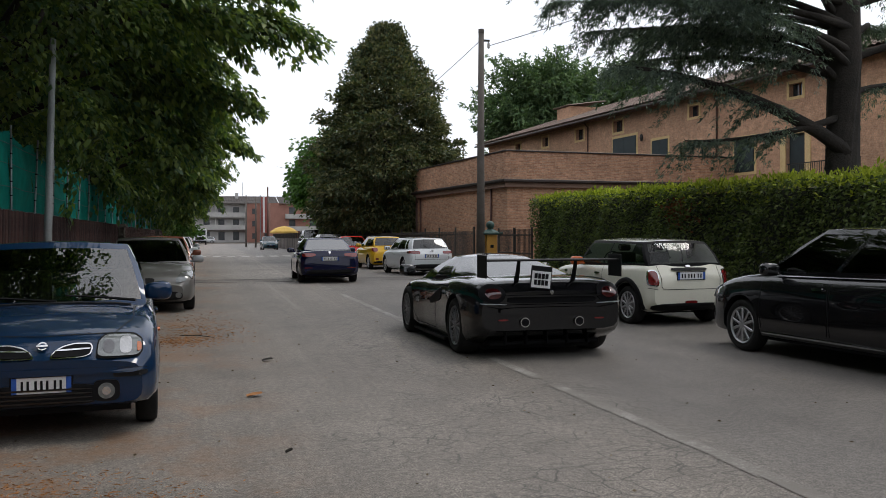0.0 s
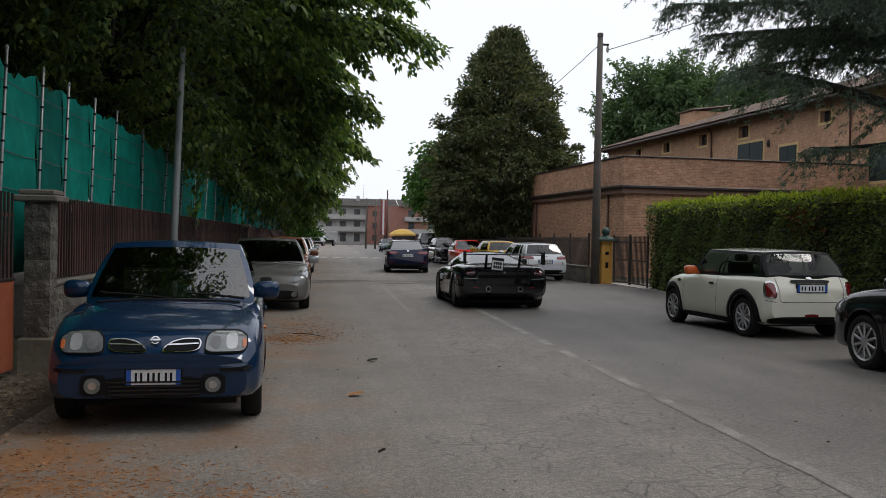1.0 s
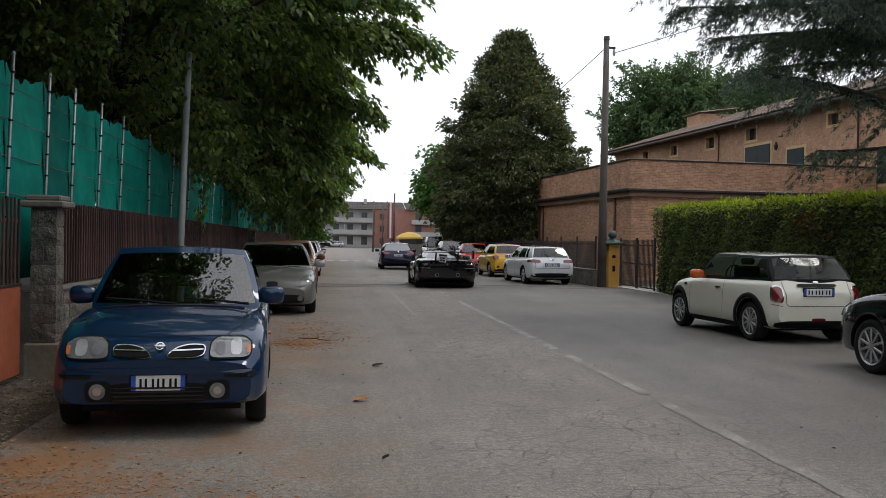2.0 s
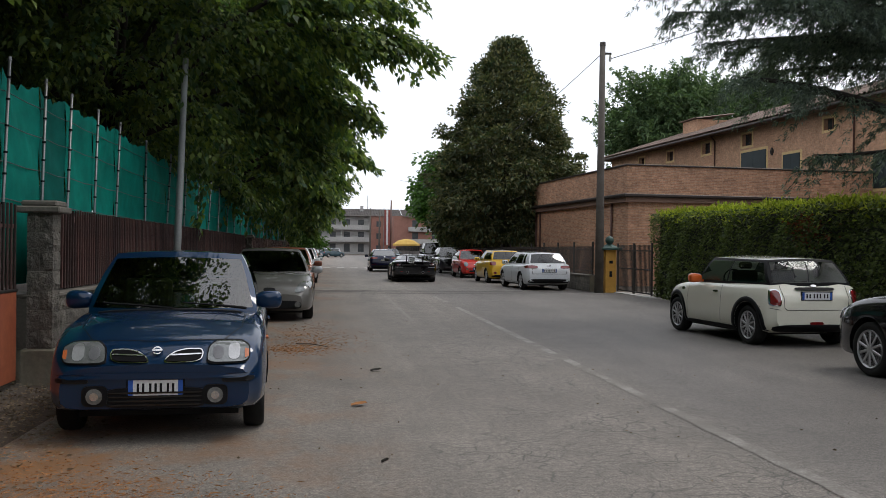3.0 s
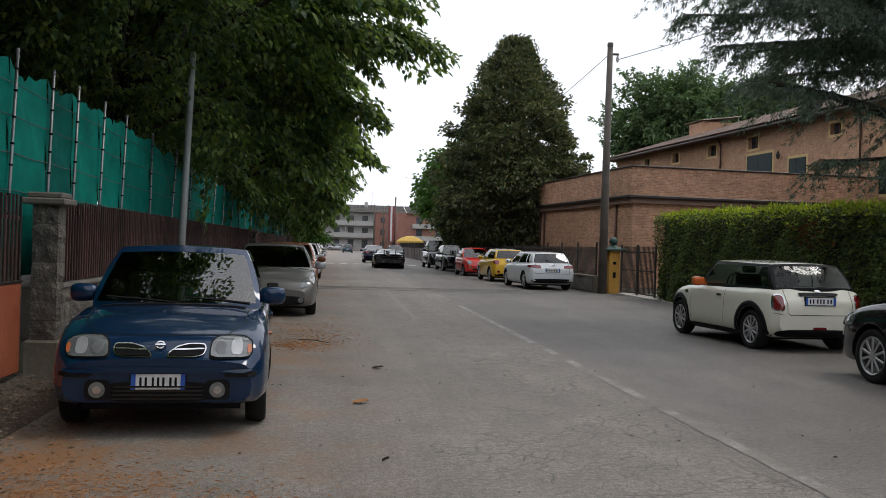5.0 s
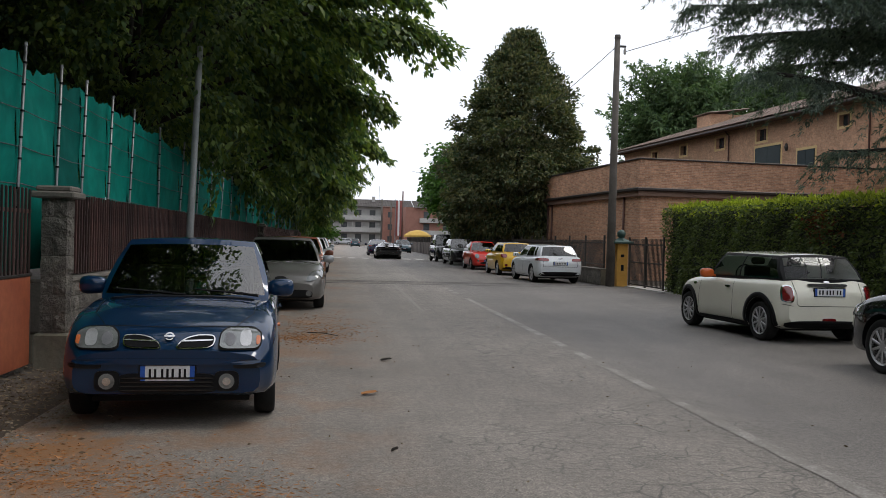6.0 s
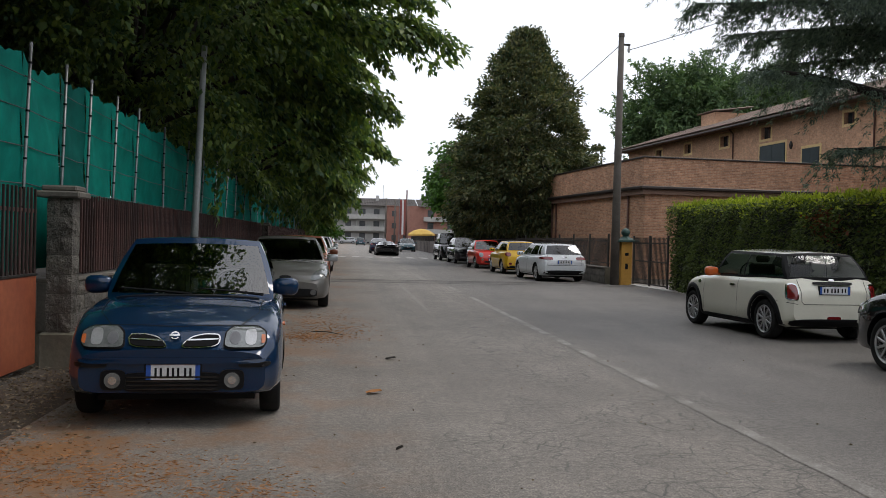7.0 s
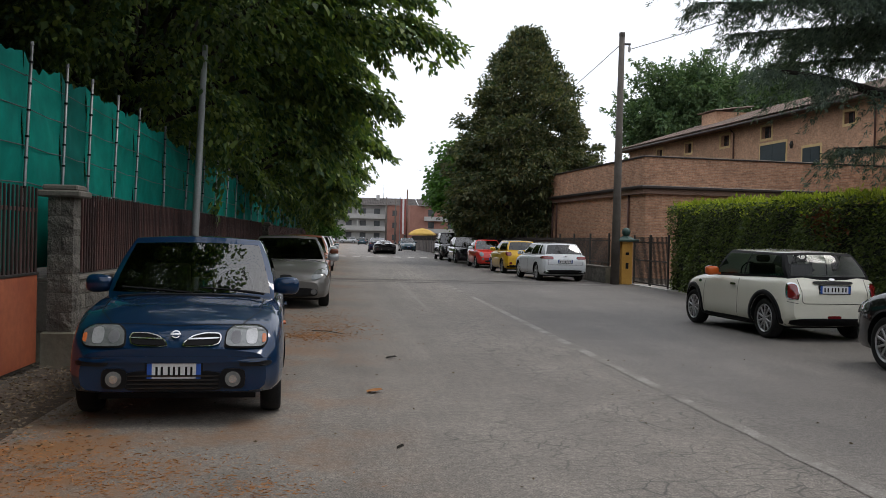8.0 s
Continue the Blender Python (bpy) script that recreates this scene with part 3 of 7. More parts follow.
def cabin_parts(c, root, paint, glass, tree):
    """Pillars and roof as one mesh, each window as its own pane."""
    cb = c["cabin"]
    fb, ft, rt, rb = cb["front_base"], cb["front_top"], cb["rear_top"], cb["rear_base"]
    wb, wt, zr = cb["wide_base"], cb["wide_top"], cb["roof"]
    zf, zb = cb["z_front"], cb["z_rear"]
    pill = cb["pillars"]
    fr = [0.0, 0.35, 0.7, 0.955]
    pts = []
    for f in fr:
        pts.append(("f", f))
    sides = [0.0, cb.get("a", 0.035)]
    for p, w in pill:
        sides += [p - w / 2, p + w / 2]
    sides += [1 - cb.get("c", 0.06), 1.0]
    for s in sides:
        pts.append(("s", s))
    for f in fr[::-1]:
        pts.append(("r", f))
    bow_f, bow_r = cb.get("bow", 0.12), cb.get("bow_rear", 0.08)

    def ring_point(kind, f, lv):
        e = lv
        yf, yr = fb + (ft - fb) * e, rb + (rt - rb) * e
        w = wb + (wt - wb) * e ** 1.25
        taper = cb.get("taper", 0.90)
        if kind == "f":
            x, y, zbase = w * f * 0.97, yf - bow_f * (1 - 0.6 * e) * f * f, zf
        elif kind == "r":
            x, y, zbase = w * taper * f * 0.97, yr + bow_r * (1 - 0.5 * e) * f * f, zb
        else:
            y0, y1 = yf - bow_f * (1 - 0.6 * e), yr + bow_r * (1 - 0.5 * e)
            y = y0 + (y1 - y0) * f
            x = w * (1 - (1 - taper) * f ** 2.2) * (0.965 + 0.035 * min(1, 8 * f, 8 * (1 - f)))
            zbase = zf + (zb - zf) * f
        bulge = 0.025 * math.sin(math.pi * e)
        ztop = zr + (cb.get("roof_rear", zr) - zr) * max(0, min(1, (ft - y) / (ft - rt))) - 0.022
        z = zbase + (ztop - zbase) * e
        if kind == "f" or kind == "r":
            y += bulge * (1 if kind == "f" else -1)
            z += 0.022 * (1 - f * f) * e
        else:
            x += bulge
        return x, y, z
    levels = [-0.10, 0.07, 0.35, 0.65, 0.90, 1.0]
    names = {}
    bm = bmesh.new()
    grid = []
    full = pts + [(k, -f if k != "s" else f) for k, f in pts[::-1]]
    half_n = len(pts)
    loop = [(k, f, 1) for k, f in pts] + [(k, f, -1) for k, f in pts[::-1] if not (k in "fr" and f == 0.0)]
    for lv in levels:
        row = []
        for k, f, sgn in loop:
            x, y, z = ring_point(k, f, max(lv, 0))
            if lv < 0:
                z += lv
            row.append((x * sgn, y, z))
        grid.append(row)
    n = len(loop)
    panes = {}
    vv = [[bm.verts.new(p) for p in row] for row in grid]
    bm.verts.index_update()
    gaps = [(p - w / 2, p + w / 2) for p, w in pill]
    for li in range(len(levels) - 1):
        for i in range(n):
            j = (i + 1) % n
            (k0, f0, s0), (k1, f1, s1) = loop[i], loop[j]
            which = None
            if 1 <= li <= 3:
                if k0 == k1 == "f" or (k0 == "f" and k1 == "f"):
                    which = "windscreen"
                elif k0 == k1 == "r":
                    which = "rear_window"
                elif k0 == k1 == "s":
                    a, b = min(f0, f1), max(f0, f1)
                    mid = (a + b) / 2
                    if a >= sides[1] - 1e-6 and b <= sides[-2] + 1e-6 and not any(g0 - 1e-6 < mid < g1 + 1e-6 for g0, g1 in gaps):
                        which = ("side_window", s0, round(mid, 3))
            quad = (vv[li][i], vv[li][j], vv[li + 1][j], vv[li + 1][i])
            if which:
                panes.setdefault(which, []).append([tuple(v.co) for v in quad])
            else:
                bm.faces.new(quad)
    top = grid[-1]
    cx, cy = 0.0, (ft + rt) / 2
    bmesh.ops.delete(bm, geom=[v for v in bm.verts if not v.link_faces], context="VERTS")
    bmesh.ops.recalc_face_normals(bm, faces=bm.faces)
    cab = part("window_frame", bm, c.get("pillar_paint", paint), root, smooth=True)
    cab.data.set_sharp_from_angle(angle=radians(40))
    bm = bmesh.new()
    prev = [bm.verts.new(p) for p in top]
    arch_up = cb.get("arch", 0.034)
    mid_z = sum(q[2] for q in top) / n
    for s, lift in [(q, arch_up * (1 - q ** 2.4) ** 0.8) for q in (0.96, 0.88, 0.76, 0.60, 0.42, 0.22, 0.05)]:
        row = [bm.verts.new((x * s, cy + (y - cy) * s, mid_z + (z - mid_z) * s + lift)) for x, y, z in top]
        for i in range(n):
            bm.faces.new((prev[i], prev[(i + 1) % n], row[(i + 1) % n], row[i]))
        prev = row
    bm.faces.new(prev)
    bmesh.ops.recalc_face_normals(bm, faces=bm.faces)
    part("roof", bm, c.get("roof_paint", paint), root, smooth=True)
    for key, quads in panes.items():
        pb = bmesh.new()
        for q in quads:
            pb.faces.new([pb.verts.new(p) for p in q])
        bmesh.ops.remove_doubles(pb, verts=pb.verts, dist=1e-4)
        bmesh.ops.recalc_face_normals(pb, faces=pb.faces)
        part(key if isinstance(key, str) else "side_window", pb, glass, cab if not isinstance(key, str) else root, smooth=True)
    # seats and dashboard behind the panes
    inner = bmesh.new()
    zl = min(zf, zb)
    add_box(inner, -wb * 0.80, wb * 0.80, rb + 0.15, fb - 0.45, zl - 0.1, zl + 0.015, 0.02)
    add_box(inner, -wb * 0.82, wb * 0.82, fb - 0.55, fb - 0.18, zl - 0.1, zl + 0.03, 0.03)
    part("dashboard", inner, DARK_CABIN, root)
    ymid = fb - 0.40 * (fb - rb)
    for sx in (-1, 1):
        s = bmesh.new()
        add_box(s, sx * wb * 0.45 - 0.22, sx * wb * 0.45 + 0.22, ymid - 0.1, ymid + 0.02, zl - 0.05, zl + (zr - zl) * 0.50, 0.03)
        add_box(s, sx * wb * 0.45 - 0.12, sx * wb * 0.45 + 0.12, ymid - 0.1, ymid - 0.02, zl + (zr - zl) * 0.55, zl + (zr - zl) * 0.80, 0.03)
        part("seat", s, DARK_CABIN, root)
    wheel_x = -wb * 0.45 * c.get("drive", 1)
    sw = bmesh.new()
    ring = [(wheel_x + 0.17 * math.cos(a), fb - 0.62, zl + 0.06 + 0.17 * math.sin(a)) for a in np.linspace(0, 2 * math.pi, 19)]
    add_tube(sw, ring, [0.013] * len(ring), 5)
    part("steering_wheel", sw, DARK_CABIN, root)
    return cab


def number_plate(parent, tree, view, a, b, w, rows=7, frame_mat=None):
    """A flat white plate with blue ends in a dark frame; the characters are plain bars."""
    h = 0.112
    way = VIEWS[view][1]
    hits = [cast(tree, view, a + da, b + db, 0.0) for da in (-w / 2, 0, w / 2) for db in (-h / 2, 0, h / 2)]
    base = min((q.dot(way) for q in hits if q is not None), default=0) - 0.004
    sgn = 1 if view == "rear" else -1

    def slab(x0, x1, z0, z1, d0, d1, bev=0.0):
        y0, y1 = sorted((way.y * (base - d0), way.y * (base - d1)))
        return box(min(x0, x1), max(x0, x1), y0, y1, z0, z1, bev)
    plate = part("number_plate", slab(a - w / 2 - 0.012, a + w / 2 + 0.012, b - h / 2 - 0.012, b + h / 2 + 0.012, -0.03, 0.006, 0.003), frame_mat or BLACK_TRIM, parent, "number plate in a dark frame")
    part("plate_face", slab(a - w / 2, a + w / 2, b - h / 2, b + h / 2, 0.0, 0.009), PLATE_WHITE, plate)
    for s in (-1, 1):
        part("blue_band", slab(a + s * (w / 2 - 0.034), a + s * w / 2, b - h / 2, b + h / 2, 0.0, 0.0105), PLATE_BLUE, plate)
    span = w - 0.10
    for k in range(rows):
        slot = k + (0.35 if k >= 2 else 0) + (0.35 if k >= 5 else 0)
        x = a + sgn * (-span / 2 + span * (slot + 0.5) / (rows + 0.7))
        part("character_bar", slab(x - span / rows * 0.20, x + span / rows * 0.20, b - h * 0.29, b + h * 0.29, 0.0, 0.011), INK, plate)
    return plate


def mirror(parent, x, y, z, mat, sgn, folded=False):
    bm = bmesh.new()
    bmesh.ops.create_uvsphere(bm, u_segments=14, v_segments=9, radius=1.0, matrix=Matrix.Translation((x + sgn * 0.12, y, z + 0.03)) @ Matrix.Diagonal((0.125, 0.075, 0.080, 1)))
    mid = Vector((x + sgn * 0.12, y, z + 0.03))
    for v in bm.verts:
        q = v.co - mid
        q = Vector([math.copysign(abs(c / r) ** 0.66 * r, c) for c, r in zip(q, (0.115, 0.075, 0.078))])
        q.z *= 1 + 0.9 * sgn * q.x
        v.co = mid + q
    add_box(bm, min(x - sgn * 0.04, x + sgn * 0.08), max(x - sgn * 0.04, x + sgn * 0.08), y - 0.025, y + 0.025, z - 0.035, z + 0.005, 0.008)
    ob = part("mirror", bm, mat, parent, smooth=True)
    if folded:
        return
    x0, x1 = sorted((x + sgn * 0.05, x + sgn * 0.19))
    part("mirror_glass", box(x0, x1, y - 0.072, y - 0.060, z - 0.005, z + 0.065, 0.003), MIRROR_GLASS, ob)


def car(name, c, m, label, group=""):
    """A car from its lengths and tables. Local axes: y ahead, x to its right."""
    root = thing(name, m, label, "car", group)
    paint = c["paint"]
    me, tree = body_mesh(c)
    body = mesh_part("body", me, paint, root)
    glass = c.get("glass", GLASS)
    cab = cabin_parts(c, root, paint, glass, tree)
    # dark wells behind the wheels and the floor pan
    wells = bmesh.new()
    wmax = max(p[1] for p in c["wide"])
    for y in c["axles"]:
        for s in (-1, 1):
            x0, x1 = sorted((s * (wmax - 0.34), s * (wmax - 0.27)))
            add_box(wells, x0, x1, y - c["arch"], y + c["arch"], c["wheel"] * 0.6, c["wheel"] + c["arch"], 0.0)
    add_box(wells, -wmax * 0.72, wmax * 0.72, -c["L"] / 2 + 0.55, c["L"] / 2 - 0.3, min(p[1] for p in c["low"]) - 0.03, min(p[1] for p in c["low"]) + 0.06)
    part("floor_pan", wells, BLACK_TRIM, root)
    tw = c.get("tyre", 0.19)
    for y in c["axles"]:
        for s in (-1, 1):
            wheel_parts(root, c["wheel"], tw, pose(s * (wmax - tw / 2 - c.get("tuck", 0.03)), y, c["wheel"]), c.get("rim", ALLOY), c.get("spokes", 5), s)
    for s in (-1, 1):
        mx, my, mz = c["mirror"]
        mirror(root, s * mx, my, mz, c.get("mirror_mat", paint), s, c.get("folded", False))
    for d in c["decals"]:
        nm, view, outline, mat, off, lab, twin = (list(d) + ["", False])[:7] if len(d) < 7 else d
        both = [(view, outline)]
        if twin:
            if view in ("front", "rear", "top"):
                both.append((view, [(-a, b) for a, b in outline]))
            else:
                both.append(({"left": "right", "right": "left"}[view], outline))
        for vw, ol in both:
            panel = part(nm, decal(tree, ol, vw, off), mat, body, lab, True)
            panel.data.set_sharp_from_angle(angle=radians(35))
    for nm, view, line, width, mat, twin in c.get("strips", ()):
        both = [(view, line)]
        if twin:
            both.append((view, [(-a, b) for a, b in line]) if view in ("front", "rear", "top") else ({"left": "right", "right": "left"}[view], line))
        for vw, ol in both:
            part(nm, strip(tree, ol, vw, width), mat, body)
    for view, a, b, w in c.get("plates", ()):
        number_plate(root, tree, view, a, b, w)
    return root, tree


def hatch(L, W, H, wheelbase, wheel, paint, nose=0.66, belt=0.88, tail=0.9, hood_end=0.30, screen=(0.26, 0.06), rear=(-0.40, -0.485), back=0.0, low=0.19, **more):
    """The tables of a common small car; the shares are of its length, from the middle."""
    h = L / 2
    c = dict(L=L, paint=paint, wheel=wheel, arch=wheel + 0.045, axles=(wheelbase / 2 + back, -wheelbase / 2 + back),
             top=[(-h, 0.60), (-h + 0.03, tail * 0.86), (-h + 0.10, tail), (-h * 0.6, belt + 0.02), (0, belt), (screen[0] * L - 0.02, belt - 0.005), (hood_end * L, belt - 0.02), (h * 0.80, nose + 0.10), (h - 0.16, nose), (h - 0.05, nose - 0.13), (h, 0.46)],
             wide=[(-h, W * 0.40), (-h + 0.06, W * 0.45), (-h + 0.28, W * 0.485), (-h * 0.5, W * 0.5), (h * 0.5, W * 0.5), (h - 0.40, W * 0.485), (h - 0.15, W * 0.44), (h - 0.04, W * 0.38), (h, W * 0.33)],
             low=[(-h, 0.34), (-h + 0.12, 0.24), (-h + 0.4, low), (h - 0.4, low), (h - 0.1, 0.21), (h, 0.28)],
             cabin=dict(front_base=screen[0] * L, front_top=screen[1] * L, rear_top=rear[0] * L, rear_base=rear[1] * L, wide_base=W * 0.455, wide_top=W * 0.345, roof=H - 0.03, roof_rear=H - 0.06, z_front=belt - 0.015, z_rear=belt + 0.03, pillars=[(0.42, 0.035)]),
             mirror=(W * 0.475, screen[0] * L - 0.50, belt + 0.03), decals=[], strips=[], plates=[])
    c.update(more)
    return c


def common_details(c, doors, handle_mat=None):
    """Door gaps, sills and handles."""
    w = BLACK_TRIM
    z0, belt = 0.27, c["cabin"]["z_front"]
    for y0, y1 in doors:
        c["strips"] += [("door_gap", "left", [(y1, belt - 0.02), (y1 + 0.02, (belt + z0) / 2), (y1, z0), (y0, z0), (y0 - 0.02, (belt + z0) / 2), (y0, belt - 0.02)], 0.009, w, True)]
        c["decals"] += [("door_handle", "left", oval(y0 + 0.14, belt - 0.13, 0.17, 0.035, 12, 3), handle_mat or c["paint"], 0.022, "", True)]
    return c

# ---------------------------------------------------------------- ground and road
gb = bmesh.new()
bmesh.ops.create_grid(gb, x_segments=60, y_segments=60, size=1.0, matrix=Matrix.Translation((0, 0, -0.02)) @ Matrix.Diagonal((1500, 1500, 1, 1)))
tagged(part("ground", gb, DIRT), "bare earth verge strewn with dry litter", "ground", kind="structure")
rb = bmesh.new()
add_box(rb, -2.55, 9.6, -30, 100, -0.3, 0.0)
tagged(part("road", rb, ASPHALT), "worn grey asphalt street with fine cracks", "road", kind="structure")
rb = bmesh.new()
add_box(rb, -90, 90, 100, 190, -0.3, 0.0)
tagged(part("road", rb, ASPHALT), "grey asphalt crossing at the street's end", "road", kind="structure")
rb = bmesh.new()
add_box(rb, 9.6, 11.7, 22, 31, -0.2, 0.004)
tagged(part("pavement", rb, plain("drive_concrete", (0.20, 0.185, 0.165), (0.28, 0.26, 0.235), 0.9)), "pale concrete driveway apron before the gate", "pavement", kind="structure")
road_paint = thing("road_marking", pose(0, 0, 0), "worn white painted lines on asphalt", "road marking", kind="structure")


def paint_line(x0, x1, y0, y1, mat, seed, name="line"):
    """A worn stripe: its edge is ragged and it is broken by gaps."""
    rng = np.random.default_rng(seed)
    bm, y = bmesh.new(), y0
    while y < y1:
        s = min(rng.uniform(0.15, 0.55), y1 - y)
        if rng.random() > 0.05:
            a, b = rng.normal(0, 0.008, 2)
            v = [bm.verts.new(p) for p in ((x0 + a, y, 0.0045), (x1 + b, y, 0.0045), (x1 + rng.normal(0, 0.008), y + s, 0.0045), (x0 + rng.normal(0, 0.008), y + s, 0.0045))]
            bm.faces.new(v)
        y += s
    return part(name, bm, mat, road_paint)


FAINT_LINE, GONE_LINE = worn_paint("worn_line_paint", 0.17), worn_paint("nearly_gone_paint", 0.02)
MID_LINE = worn_paint("half_gone_paint", 0.09)
paint_line(2.81, 2.94, -4, 5.2, GONE_LINE, 1)
paint_line(2.81, 2.94, 5.2, 11.0, MID_LINE, 4)
paint_line(2.81, 2.94, 11.0, 22.4, FAINT_LINE, 2)
paint_line(2.81, 2.94, 24.4, 27.8, FAINT_LINE, 3)
for k, (ya, yb) in enumerate(((31.5, 47), (49, 64))):
    paint_line(2.40, 2.50, ya, yb, OLD_LINE, 5 + k)
paint_line(1.35, 1.43, 18, 29, OLD_LINE, 9)
for k in range(9):
    paint_line(-2.0 + k * 1.02, -1.45 + k * 1.02, 66.2, 68.9, WHITE_LINE, 20 + k, "crossing_bar")
for k, (ya, w) in enumerate(((29.25, 0.20), (30.3, 0.14), (30.9, 0.30))):
    bm = bmesh.new()
    xs = np.linspace(-2.4, 9.4, 40)
    rng = np.random.default_rng(40 + k)
    lo = [bm.verts.new((x, ya - w / 2 + rng.normal(0, 0.03), 0.0048)) for x in xs]
    hi = [bm.verts.new((x, ya + w / 2 + rng.normal(0, 0.03), 0.0048)) for x in xs]
    for i in range(39):
        bm.faces.new((lo[i], lo[i + 1], hi[i + 1], hi[i]))
    part("bitumen_seam", bm, SEAM, road_paint, "dark sealed joint across the street")

# ---------------------------------------------------------------- fence on the verge side
FX = -3.5
def ashlar(parent, x0, x1, y0, y1, z0, z1, rng, lift=0.0, name="stone"):
    """A rough-faced block whose faces bulge unevenly."""
    bm = bmesh.new()
    bmesh.ops.create_cube(bm, size=1.0)
    bmesh.ops.subdivide_edges(bm, edges=list(bm.edges), cuts=2, use_grid_fill=True)
    for v in bm.verts:
        inner = sum(abs(c) < 0.4 for c in v.co)
        v.co *= 1.0 + (0.16 if inner == 2 else 0.02 if inner == 1 else -0.02) * rng.uniform(0.1, 1.4)
        v.co = Vector(((x0 + x1) / 2 + v.co.x * (x1 - x0), (y0 + y1) / 2 + v.co.y * (y1 - y0), (z0 + z1) / 2 + v.co.z * (z1 - z0)))
    return part(name, bm, STONE, parent)


rng = np.random.default_rng(11)
pillar = thing("stone_pillar", pose(-3.27, 9.98, 0), "grey rough stone gate pillar with a flat cap", "pillar")
part("footing", box(-0.18, 0.18, -0.18, 0.18, -0.05, 0.36, 0.02), CONCRETE, pillar, "mossy concrete footing")
for k in range(7):
    z0 = 0.36 + k * 0.205
    if k % 2:
        ashlar(pillar, -0.13, 0.13, -0.13, 0.13, z0 + 0.006, z0 + 0.199, rng)
    else:
        ashlar(pillar, -0.13, -0.005, -0.13, 0.13, z0 + 0.006, z0 + 0.199, rng)
        ashlar(pillar, 0.005, 0.13, -0.13, 0.13, z0 + 0.006, z0 + 0.199, rng)
part("mortar", box(-0.12, 0.12, -0.12, 0.12, 0.3, 1.79), CAP_STONE, pillar)
part("cap", box(-0.22, 0.22, -0.22, 0.22, 1.79, 1.86, 0.015), CAP_STONE, pillar, "flat stone cap")
part("cap_top", box(-0.18, 0.18, -0.18, 0.18, 1.86, 1.92, 0.015), CAP_STONE, pillar)
for y in (34.0, 58.0):
    copy_thing(pillar, pose(-3.35, y, 0))

low_wall = thing("stone_wall", pose(FX, 0, 0), "low wall of rough grey split stones", "wall", kind="structure")
part("footing", box(-0.14, 0.16, 10.24, 66, -0.05, 0.34, 0.01), CONCRETE, low_wall, "concrete footing strip")
part("mortar", box(-0.12, 0.12, 10.24, 66, 0.3, 0.86), CAP_STONE, low_wall)
for row in range(3):
    y, z0 = 10.26, 0.345 + row * 0.175
    while y < 36:
        ln = rng.uniform(0.26, 0.55)
        ashlar(low_wall, -0.10, 0.15, y + 0.005, y + ln - 0.005, z0 + 0.005, z0 + 0.17, rng)
        y += ln
part("coping", box(-0.17, 0.18, 10.24, 66, 0.865, 0.91, 0.01), CAP_STONE, low_wall)

gate_l = thing("sliding_gate", pose(FX, 0, 0), "gate with rust-red steel base and brown bars", "gate")
for k in range(4):
    part("steel_panel", box(-0.04, 0.05, 3.0 + k * 1.68, 3.0 + k * 1.68 + 1.665, 0.05, 0.97, 0.008), RUST_PANEL, gate_l, "rust-red painted steel panel")
part("rail", box(-0.05, 0.06, 3.0, 9.72, 0.97, 1.0, 0.004), DARK_IRON, gate_l)
part("rail", box(-0.03, 0.04, 3.0, 9.72, 1.62, 1.66, 0.004), BROWN_IRON, gate_l)
def picket_mesh(h):
    bm = box(-0.012, 0.012, -0.020, 0.020, 0, h, 0.005)
    for v in bm.verts:
        if v.co.z > h - 0.01:
            v.co.y *= 0.35
            v.co.z += 0.03
    me = bpy.data.meshes.new("bar")
    bm.to_mesh(me)
    bm.free()
    me.materials.append(BROWN_IRON)
    return me
bar = picket_mesh(0.86)
for k in range(62):
    mesh_part("bar", bar, None, gate_l, m=pose(0.045, 3.06 + k * 0.108, 0.98 + rng.normal(0, 0.004), 0, 0, rng.normal(0, 2)))
fence = thing("brown_fence", pose(FX, 0, 0), "brown slatted fence with peeling paint and iron bars", "fence", kind="structure")
bar2 = picket_mesh(0.93)
for k in range(230):
    y = 10.35 + k * 0.112
    mesh_part("bar", bar2, None, fence, m=pose(0.05, y, 0.93 + rng.normal(0, 0.005), 0, 0, rng.normal(0, 2)))
far_bars = bmesh.new()
for k in range(280):
    add_box(far_bars, 0.035, 0.065, 36.1 + k * 0.112, 36.16 + k * 0.112, 0.92, 1.86)
tagged(part("bars", far_bars, BROWN_IRON, fence), kind="stuff")
part("rail", box(0.02, 0.035, 10.24, 66, 1.0, 1.04), DARK_IRON, fence)
part("rail", box(0.02, 0.035, 10.24, 66, 1.66, 1.70), DARK_IRON, fence)
reed = bmesh.new()
for k in range(690):
    y = 10.26 + k * 0.0805
    add_box(reed, -0.03, 0.028 + rng.uniform(0, 0.014), y, y + 0.074, 0.93, 1.82 + rng.normal(0, 0.025))
tagged(part("slats", reed, REED, fence, "dark brown slats with flaking paint"), kind="stuff")

